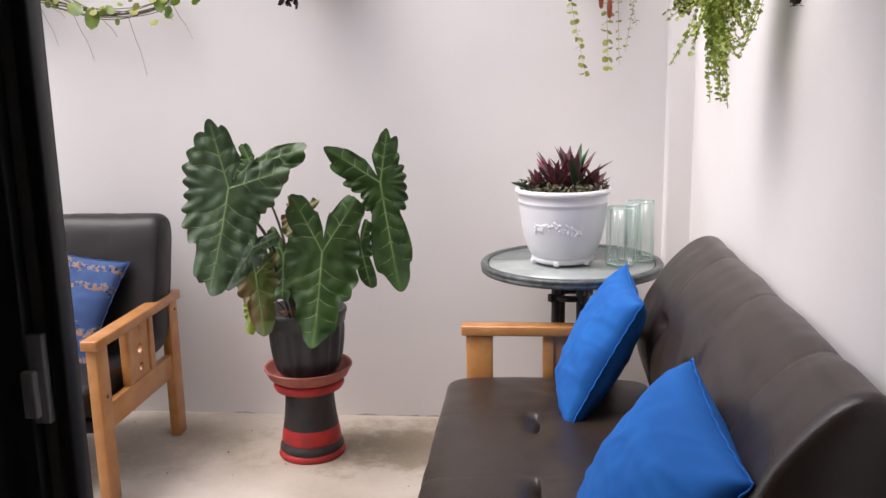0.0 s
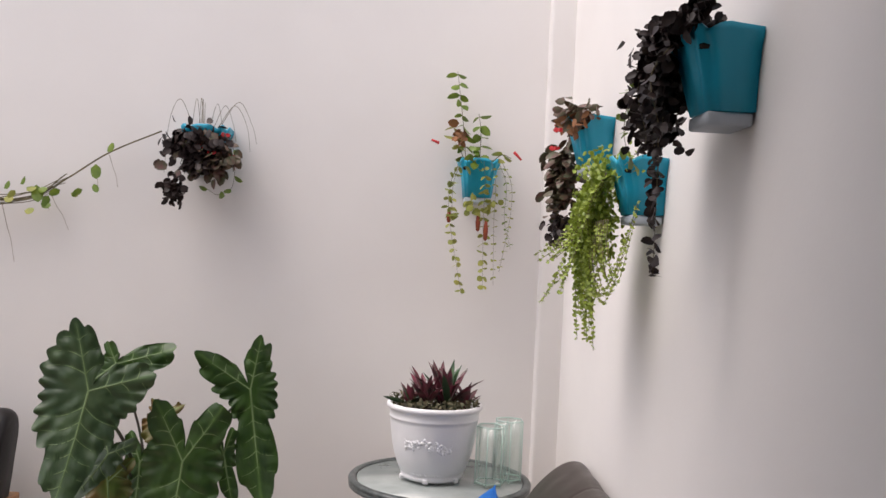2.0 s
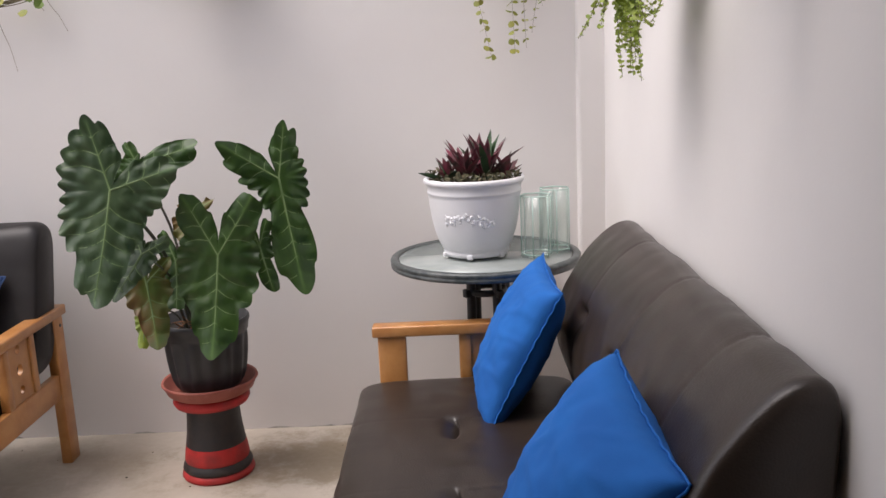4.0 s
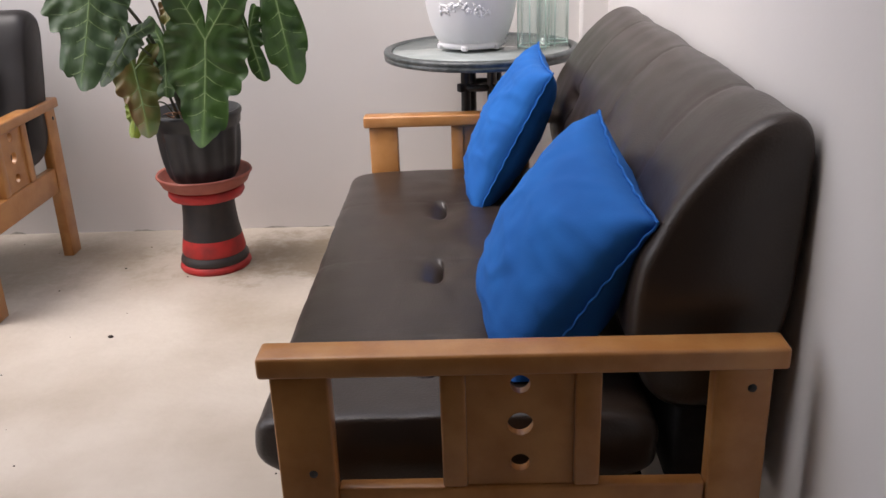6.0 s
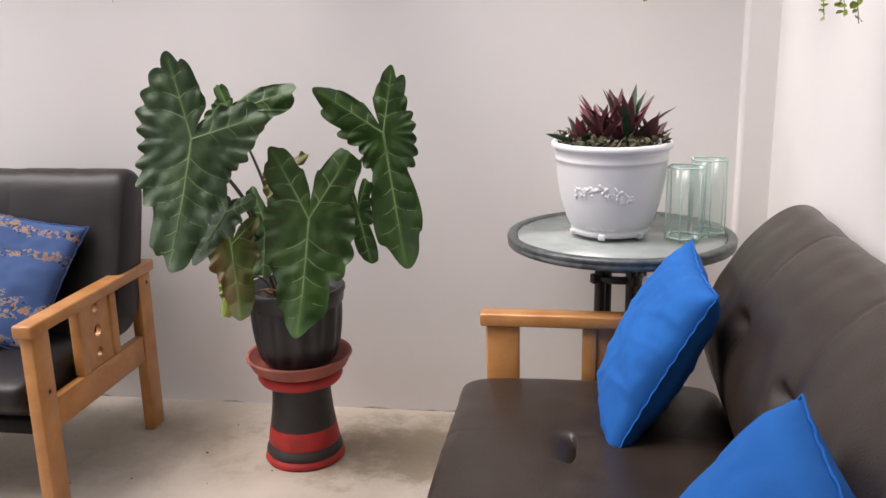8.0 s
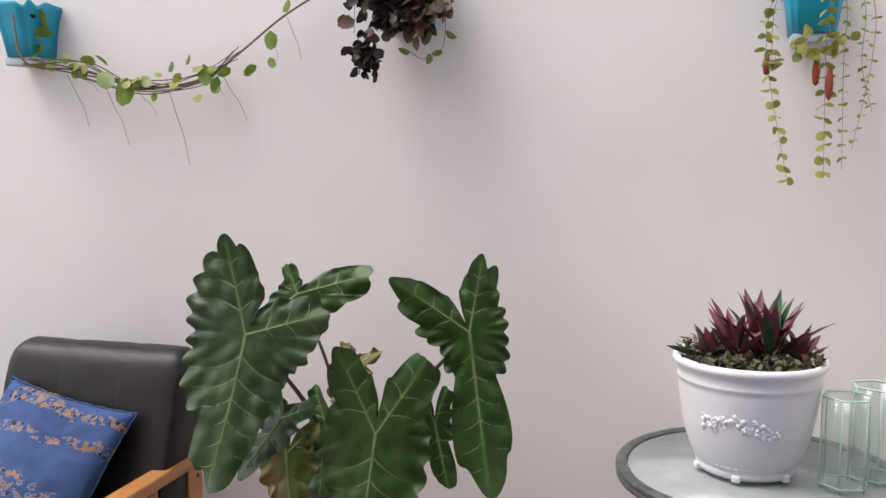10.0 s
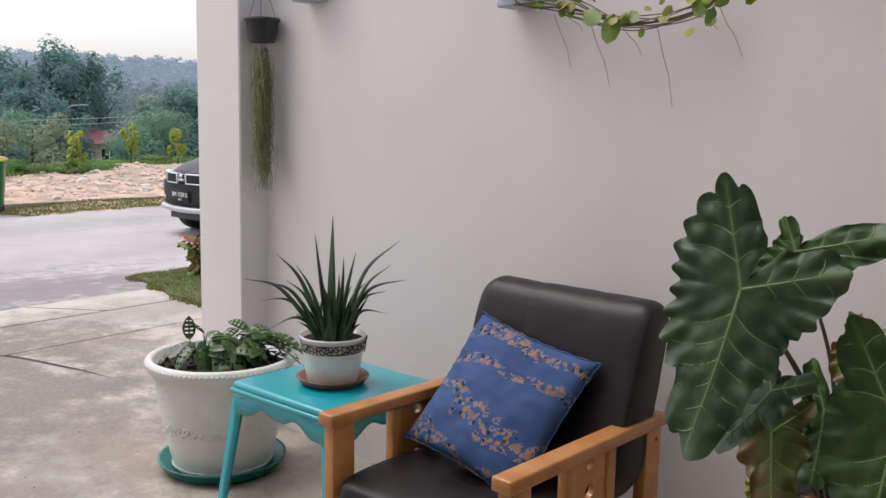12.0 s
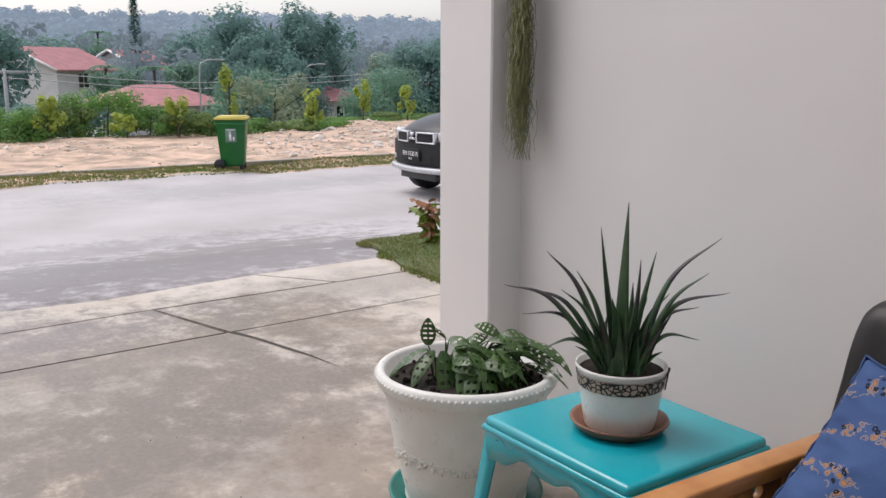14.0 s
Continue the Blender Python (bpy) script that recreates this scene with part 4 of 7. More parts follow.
def big_leaf(parent, P, tip, lobe_l, lobe_r, wl, wr, mat_, normal=(0, -1, 0), cup=0.25, droop=0.13, seed=1, teeth=15, amp=0.05, sinus=0.16, nr=12, kl=0.58, kr=0.54):
    """An arrow-shaped leaf with scalloped edge, hung from the stalk's end P; the offsets are (right, up) seen against its normal."""
    nrm = Vector(normal).normalized()
    right = Vector((0, 0, 1)).cross(nrm).normalized() * 1.0
    right = nrm.cross(Vector((0, 0, 1))).normalized() * -1
    up = right.cross(nrm) * -1
    if up.z < 0:
        up = -up
    if right.x < 0:
        right = -right
    r = random.Random(seed)
    ang = lambda o: math.atan2(o[1], o[0])
    at, al, ar = ang(tip), ang(lobe_l), ang(lobe_r)
    tl = math.hypot(*tip)
    keys = []
    # go round from the tip by the left side to the left lobe, sinus, right lobe, right side, tip
    def unwrap(a, ref):
        while a < ref:
            a += 2 * math.pi
        return a
    # increasing angle: tip(-90) -> right side(0) -> right lobe(60) -> sinus(90) -> left lobe(120) -> left side(180) -> tip(270)
    a_t = at
    a_r = unwrap(ar, a_t)
    a_l = unwrap(al, a_r)
    a_e = a_t + 2 * math.pi
    LR, LL = math.hypot(*lobe_r), math.hypot(*lobe_l)
    keys = [(a_t, tl), (a_t + 0.12, tl * 0.965), (a_t + 0.2, tl * 0.87), (a_t + 0.42, wr * 1.42 if wr * 1.42 < tl * 0.8 else tl * 0.75), (a_t + (a_r - a_t) * 0.50, wr), (a_t + (a_r - a_t) * 0.78, min((wr + LR) / 2.15, LR * kr)), (a_r - 0.12, LR * 0.93), (a_r, LR), (a_r + 0.11, LR * 0.93), (a_r + (a_l - a_r) * 0.36, tl * sinus * 1.7), ((a_r + a_l) / 2, tl * sinus * 0.5),
            (a_l - (a_l - a_r) * 0.36, tl * sinus * 1.7), (a_l - 0.11, LL * 0.93), (a_l, LL), (a_l + 0.13, LL * 0.92), (a_e - (a_e - a_l) * 0.78, min((wl + LL) / 2.0, LL * kl)), (a_e - (a_e - a_l) * 0.50, wl), (a_e - 0.42, min(wl * 1.42, tl * 0.8)), (a_e - 0.2, tl * 0.87), (a_e - 0.12, tl * 0.965), (a_e, tl)]
    keys.sort()

    def radius(a):
        for (a0, r0), (a1, r1) in zip(keys, keys[1:]):
            if a0 <= a <= a1:
                f = (a - a0) / max(1e-6, a1 - a0)
                f = f * f * (3 - 2 * f) if abs(r1 - r0) < 0.3 * tl else f
                return r0 + (r1 - r0) * f
        return tl

    ribs = [(Vector(v), ln) for v, ln in ((tip, tl), (Vector(lobe_l) * 0.96, LL), (Vector(lobe_r) * 0.96, LR))]
    o2 = (r.uniform(0, 9), r.uniform(0, 9))
    # side veins run out from the ribs to the edge, bowed towards the tip
    sides = []
    for v, ln in ribs:
        n = max(4, int(ln / 0.046))
        for k in range(1, n):
            c = v * (k / n)
            for sgn in (-1, 1):
                d = v.normalized()
                s = Vector((-d.y, d.x)) * sgn
                dirn = (s + d * 0.42).normalized()
                t = 0.0
                while t < 0.4:
                    q = c + dirn * (t + 0.008)
                    aq = unwrap(math.atan2(q.y, q.x), a_t)
                    if q.length > radius(aq) * 0.97 or (v is not ribs[0][0] and q.y < -0.01):
                        break
                    t += 0.008
                if t > 0.016:
                    e = c + dirn * t
                    f = Vector((-dirn.y, dirn.x))
                    sides.append([c.lerp(e, i / 8) - f * sgn * 0.10 * t * math.sin(math.pi * i / 8) for i in range(9)])
    sa = np.array([[p[0], p[1]] for ln in sides for p in ln[:-1]])
    sb = np.array([[p[0], p[1]] for ln in sides for p in ln[1:]])
    sd = sb - sa
    sl = (sd * sd).sum(1) + 1e-12

    def near_side(x, z):
        """Distance to the nearest side vein."""
        w = np.array((x, z)) - sa
        t = np.clip((w * sd).sum(1) / sl, 0, 1)
        w -= sd * t[:, None]
        return math.sqrt((w * w).sum(1).min())

    def near_rib(x, z):
        p = Vector((x, z))
        return min((p - v * max(0, min(1, p.dot(v) / v.length_squared))).length for v, ln in ribs)

    def height(x, z):
        """Offset away from the normal of the blade at (x, z): cupped, drooping, quilted between its veins."""
        d = math.hypot(x, z)
        best = near_rib(x, z)
        h = cup * best * 0.9 - droop * (d * d) / tl * (1 if z < 0 else 0.7)
        h += 0.010 * noise.noise(Vector((x * 22 + o2[0], z * 22 + o2[1], seed))) * min(1, best / 0.03)
        h -= 0.004 * min(1, best / 0.02) * (1 - math.exp(-((near_side(x, z) / 0.009) ** 2)))
        return -h

    def world(x, z, lift=0.0):
        return Vector(P) + right * x + up * z + nrm * (lift + height(x, z))

    seg = 264
    nr *= 2
    bm = bmesh.new()
    tone = bm.verts.layers.float.new("rib")
    cv = bm.verts.new(world(0, 0))
    cv[tone] = 1
    rings = []
    for k in range(1, nr + 1):
        f = k / nr
        ring = []
        for i in range(seg):
            a = a_t + 2 * math.pi * i / seg
            rad = radius(a)
            lob = abs(math.sin(a * teeth / 2 + seed + 0.6 * math.sin(a * 3 + seed)))
            rad *= 1 + amp * (lob - 0.5) * (f ** 3) * 1.4
            x, z = rad * f * math.cos(a), rad * f * math.sin(a)
            vt = bm.verts.new(world(x, z, 0.008 * math.sin(a * teeth + seed) * f ** 5))
            vt[tone] = min(1.0, 0.55 * math.exp(-((near_side(x, z) / 0.0035) ** 2)) * (1.1 - 0.6 * f) + 0.8 * math.exp(-((near_rib(x, z) / 0.005) ** 2)))
            ring.append(vt)
        rings.append(ring)
    for i in range(seg):
        j = (i + 1) % seg
        bm.faces.new((cv, rings[0][i], rings[0][j]))
        for p, q in zip(rings, rings[1:]):
            bm.faces.new((p[i], q[i], q[j], p[j]))
    ob = part("leaf", bm, mat_, parent)
    bm = bmesh.new()

    def rib(pts, w0, w1):
        prev = None
        n = len(pts) - 1
        for k, c in enumerate(pts):
            d = (pts[min(k + 1, n)] - pts[max(k - 1, 0)]).normalized()
            w = w0 + (w1 - w0) * k / n
            row = [bm.verts.new(world(c.x - d.y * w * e, c.y + d.x * w * e, lf)) for e, lf in ((-1, 0.0005), (0, 0.0005 + w * 0.8), (1, 0.0005))]
            if prev:
                for e in (0, 1):
                    bm.faces.new((prev[e], prev[e + 1], row[e + 1], row[e]))
            prev = row

    for v, ln in ribs:
        rib([v * (0.97 * k / 16) for k in range(17)], 0.0036 if ln == tl else 0.0026, 0.0007)
    for ln in sides:
        rib(ln, 0.0015, 0.0004)
    part("vein", bm, M["vein"], ob, "pale raised veins")
    return ob


def build_alocasia():
    c = (0.165, 3.43, 0.316)
    p = thing("elephant_ear_plant", "large elephant-ear plant with scalloped arrow leaves in a black fluted pot", "plant", c)
    inv = Matrix.Translation((-c[0], -c[1], -c[2]))
    prof = [(0, 0.012), (0.098, 0.012), (0.108, 0.017), (0.117, 0.032), (0.124, 0.055), (0.130, 0.09), (0.135, 0.13), (0.139, 0.17), (0.141, 0.195), (0.139, 0.203), (0.146, 0.208), (0.150, 0.235), (0.154, 0.243), (0.154, 0.252), (0.150, 0.258), (0.146, 0.258), (0.140, 0.22), (0, 0.21)]
    part("pot", lathe(prof, 96, flute=lambda a, z: 1 + 0.042 * math.tanh(1.6 * math.sin(14 * a)) * max(0.0, math.sin(math.pi * min(1, max(0, (z - 0.02) / 0.182)))) ** 0.45), M["black_plastic"], p, "black fluted plastic pot")
    part("soil", lathe([(0, 0.225), (0.07, 0.232), (0.138, 0.222)], 24), M["soil"], p, "soil with dry stalks")
    hold = []

    def leaf(P, tip, ll, lr, wl, wr, m, **kw):
        ob = big_leaf(p, Vector(P) - Vector(c), tip, ll, lr, wl, wr, m, **kw)
        hold.append(ob)
        return ob

    leaf((0.012, 3.12, 1.063), (-0.058, -0.338), (-0.055, 0.220), (0.208, 0.062), 0.155, 0.135, M["leaf_pale"], normal=(0.0, -1, 0.12), seed=2, teeth=23, amp=0.065, sinus=0.2, kl=0.80, kr=0.80)
    leaf((0.479, 3.35, 1.05), (0.046, -0.358), (-0.178, 0.122), (0.03, 0.178), 0.080, 0.088, M["leaf"], normal=(0.25, -1, 0.1), seed=3, teeth=19, amp=0.10, sinus=0.16)
    leaf((0.302, 3.18, 0.837), (-0.03, -0.312), (-0.097, 0.192), (0.128, 0.188), 0.135, 0.13, M["leaf"], normal=(0, -1, 0.1), seed=4, teeth=17, amp=0.05, sinus=0.26)
    leaf((-0.012, 3.45, 1.105), (-0.115, -0.10), (-0.035, 0.082), (0.205, 0.055), 0.055, 0.035, M["leaf"], normal=(0.2, -1, 0.35), seed=5, teeth=15, amp=0.08)
    leaf((0.18, 3.34, 0.95), (0.07, -0.13), (-0.05, 0.06), (0.08, 0.05), 0.07, 0.07, M["leaf_olive"], normal=(-0.3, -1, 0.8), seed=6, teeth=17, amp=0.08)
    leaf((0.04, 3.26, 0.74), (0.03, -0.21), (-0.03, 0.13), (0.08, 0.08), 0.075, 0.085, M["leaf_olive"], normal=(0.1, -1, 0.2), seed=7, teeth=13, amp=0.05)
    leaf((0.06, 3.19, 0.85), (-0.06, -0.15), (-0.04, 0.06), (0.10, 0.05), 0.06, 0.06, M["leaf_pale"], normal=(-0.4, -1, 0.5), seed=8, teeth=11, amp=0.10)
    leaf((0.41, 3.29, 0.84), (0.03, -0.15), (-0.03, 0.09), (0.03, 0.09), 0.045, 0.04, M["leaf"], normal=(0.4, -1, 0.0), seed=9, teeth=11, amp=0.06)
    leaf((0.13, 3.30, 0.80), (0.02, -0.16), (-0.05, 0.10), (0.07, 0.08), 0.06, 0.07, M["leaf"], normal=(-0.2, -1, 0.3), seed=10, teeth=13, amp=0.05)
    leaf((0.005, 3.30, 0.60), (-0.01, -0.09), (-0.02, 0.06), (0.03, 0.05), 0.03, 0.03, M["yellow_leaf"], normal=(0.2, -1, 0.2), seed=11, teeth=9, amp=0.08, nr=6)
    for a, b, w in (((0.14, 3.42, 0.54), (0.012, 3.125, 1.063), 0.009), ((0.19, 3.43, 0.54), (0.479, 3.355, 1.05), 0.009), ((0.18, 3.38, 0.54), (0.302, 3.19, 0.837), 0.008), ((0.13, 3.45, 0.54), (-0.012, 3.455, 1.105), 0.007), ((0.16, 3.46, 0.54), (0.18, 3.35, 0.95), 0.007), ((0.12, 3.39, 0.54), (0.04, 3.27, 0.74), 0.006), ((0.14, 3.38, 0.54), (0.06, 3.2, 0.85), 0.006), ((0.2, 3.41, 0.54), (0.41, 3.3, 0.84), 0.006), ((0.16, 3.40, 0.54), (0.13, 3.31, 0.80), 0.005), ((0.11, 3.41, 0.54), (0.005, 3.31, 0.6), 0.004)):
        a, b = Vector(a) - Vector(c), Vector(b) - Vector(c)
        mid = a.lerp(b, 0.5) + Vector((0, 0.02, 0.04)) - Vector((b.x - a.x, 0, 0)) * 0.12
        part("stalk", tube(bmesh.new(), curve([a, mid, b], 8), w, w * 0.45, 8), M["stalk"], p)
    bm = bmesh.new()
    r = random.Random(4)
    for k in range(26):
        a = r.uniform(0, 6.28)
        q = Vector((0.07 * math.cos(a) * r.random(), 0.07 * math.sin(a) * r.random() - 0.02, 0.225))
        tube(bm, curve([q, q + Vector((r.uniform(-0.03, 0.03), r.uniform(-0.04, 0.0), 0.03)), q + Vector((r.uniform(-0.07, 0.07), -0.05, r.uniform(0.0, 0.06)))], 4), 0.003, 0.001, 5)
    part("dry_stalks", bm, M["dry_leaf"], p, "dry brown stalks", kind="stuff")
    return p


def build_teal_table():
    t = thing("stool_table", "turquoise moulded plastic side table with scalloped apron", "table", (-1.49, 3.345, 0), rz=2)
    w, d, h = 0.252, 0.242, 0.50

    bm = bmesh.new()
    box(bm, -w, w, -d, d, h - 0.032, h, 0.015, 5)
    box(bm, -w - 0.006, w + 0.006, -d - 0.006, d + 0.006, h - 0.040, h - 0.022, 0.008, 3)
    part("tabletop", bm, M["teal"], t)
    # scalloped apron on four sides
    for side in range(4):
        a = side * math.pi / 2
        half, off = (w, d) if side % 2 == 0 else (d, w)
        bm = bmesh.new()
        rows = []
        n = 48
        for i in range(n + 1):
            u = 2 * i / n - 1
            drop = 0.062 + 0.016 * math.cos(u * 9.4) + 0.07 * abs(u) ** 6 - 0.012 * math.exp(-(u / 0.12) ** 2)
            x = u * (half - 0.008)
            rows.append([bm.verts.new((x, -off + 0.004 - k * 0.008, z)) for k, z in ((0, h - 0.02), (0.5, h - 0.02 - drop * 0.5), (1, h - 0.02 - drop))] + [bm.verts.new((x, -off + 0.0075, z)) for z in (h - 0.02 - drop, h - 0.02)])
        for p, q in zip(rows, rows[1:]):
            for k in range(5):
                bm.faces.new((p[k], q[k], q[(k + 1) % 5], p[(k + 1) % 5]))
        bm.transform(Matrix.Rotation(a, 4, "Z"))
        part("apron", bm, M["teal"], t, "scalloped apron")
        bm = bmesh.new()
        tube(bm, [((2 * i / 30 - 1) * half * 0.8, -off + 0.002, h - 0.052 + 0.008 * math.sin(i * 1.3)) for i in range(31)], 0.003, 0.003, 5)
        bm.transform(Matrix.Rotation(a, 4, "Z"))
        part("moulding", bm, M["teal"], t)
    for sx in (-1, 1):
        for sy in (-1, 1):
            bm = bmesh.new()
            secs = []
            for k in range(9):
                f = k / 8
                z = (h - 0.02) * (1 - f)
                cx, cy = sx * (w - 0.006 + 0.055 * f), sy * (d - 0.006 + 0.05 * f)
                q = 0.055 * (1 - 0.35 * f) + 0.02 * max(0, 0.25 - f)
                th = 0.006
                L_ = [(0, 0), (-q, 0), (-q, -th), (-th * 1.2, -th), (-th, -q), (0, -q)]
                secs.append([bm.verts.new((cx + sx * a_, cy + sy * b_, z)) for a_, b_ in L_])
            for p, q in zip(secs, secs[1:]):
                for k in range(6):
                    bm.faces.new((p[k], p[(k + 1) % 6], q[(k + 1) % 6], q[k]))
            bm.faces.new(secs[-1])
            bm.faces.new(secs[0][::-1])
            part("leg", bm, M["teal"], t)


def build_aloe():
    s = thing("saucer", "brown clay saucer on the turquoise table", "saucer", (-1.486, 3.329, 0.50))
    part("dish", lathe([(0, 0), (0.095, 0), (0.108, 0.008), (0.118, 0.022), (0.122, 0.026), (0.119, 0.03), (0.11, 0.026), (0.098, 0.010), (0, 0.008)], 48), M["brown_clay"], s)
    p = thing("aloe_plant", "spiky green aloe in a white pot with a dark animal-print band", "plant", (-1.486, 3.329, 0.509))
    prof = [(0, 0), (0.082, 0), (0.086, 0.006), (0.093, 0.05), (0.101, 0.10), (0.108, 0.148), (0.112, 0.153), (0.111, 0.159), (0.106, 0.158), (0.103, 0.14), (0, 0.135)]
    part("pot", lathe(prof, 96, flute=lambda a, z: 1 + (0.006 * math.sin(40 * a) if 0.005 < z < 0.1 else 0)), M["cream_plastic"], p, "white ribbed plastic pot")
    part("soil", lathe([(0, 0.145), (0.104, 0.142)], 24), M["soil"], p)
    band = M["band"]
    part("band", lathe([(0.1045, 0.108), (0.1095, 0.141)], 64), band, p, "leopard-spotted dark ribbon")
    bm = bmesh.new()
    tube(bm, curve([(0.085, 0.075, 0.146), (0.084, 0.077, 0.156), (0.083, 0.073, 0.13), (0.080, 0.070, 0.10)], 4), 0.003, 0.002, 5)
    part("ribbon_tail", bm, M["black_plastic"], p)
    r = random.Random(9)

    def blade(base, tip, width, bow, mi=0):
        width *= 1.5
        bm = bmesh.new()
        a, b = Vector(base), Vector(tip)
        mid = a.lerp(b, 0.5) + Vector(bow)
        pts = curve([a, mid, b], 9)
        d = (b - a).normalized()
        side = Vector((-d.y, d.x, 0))
        side = side.normalized() if side.length > 0.05 else Vector((1, 0, 0))
        up = side.cross(d)
        secs = []
        n = len(pts) - 1
        for k, c in enumerate(pts):
            f = k / n
            w = width * (1 - f) ** 0.95 + 0.0010
            th = w * 0.38
            secs.append([bm.verts.new(c + side * w * math.cos(q) + up * (th * math.sin(q) + (w * 0.35 * abs(math.cos(q))))) for q in [2 * math.pi * j / 8 for j in range(8)]])
        for p_, q_ in zip(secs, secs[1:]):
            for j in range(8):
                f_ = bm.faces.new((p_[j], p_[(j + 1) % 8], q_[(j + 1) % 8], q_[j]))
        for fa in bm.faces:
            if (fa.calc_center_median() - b).length < (a - b).length * 0.42 and mi:
                fa.material_index = 1
        part("blade", bm, [M["aloe"], M["aloe_tip"]], p)

    R = Vector((0.66, 0.75, 0))
    F = Vector((0.75, -0.66, 0))
    spec = [(0.0, 0.56, 0.019, 0, 0), (-0.06, 0.49, 0.014, -0.02, 0), (0.035, 0.42, 0.015, 0.02, 1), (-0.19, 0.42, 0.014, -0.03, 1), (-0.29, 0.345, 0.014, -0.06, 1), (-0.235, 0.33, 0.013, -0.04, 1), (-0.115, 0.40, 0.013, -0.02, 0), (0.22, 0.475, 0.015, 0.0, 1), (0.19, 0.40, 0.013, 0.03, 0), (0.075, 0.43, 0.013, 0.02, 0), (0.245, 0.345, 0.014, 0.0, 1), (0.18, 0.30, 0.012, 0.02, 1), (0.175, 0.24, 0.011, 0.02, 0), (0.11, 0.33, 0.013, 0.02, 0), (-0.15, 0.35, 0.013, -0.03, 0), (-0.245, 0.27, 0.011, -0.04, 1), (-0.21, 0.18, 0.011, -0.03, 0), (0.02, 0.36, 0.016, 0.01, 0), (-0.03, 0.33, 0.017, 0, 0), (0.06, 0.31, 0.016, 0.01, 0)]
    for i, (rx, z, w, bow, mi) in enumerate(spec):
        fy = (-1) ** i * r.uniform(0.0, 0.07)
        base = R * (rx * 0.14) + F * (fy * 0.4) + Vector((0, 0, 0.15))
        tip = R * rx + F * fy + Vector((0, 0, z))
        blade(base, tip, w, R * -bow * -0.6 + Vector((0, 0, 0.02 + abs(rx) * 0.16)) - R * rx * 0.1, mi)
    for i in range(34):
        a = r.uniform(0, 6.28)
        rr = r.uniform(0.04, 0.13)
        blade((0.045 * math.cos(a), 0.045 * math.sin(a), 0.145), (rr * math.cos(a), rr * math.sin(a), r.uniform(0.19, 0.29)), r.uniform(0.009, 0.015), (0, 0, 0.01), i % 5 == 0)


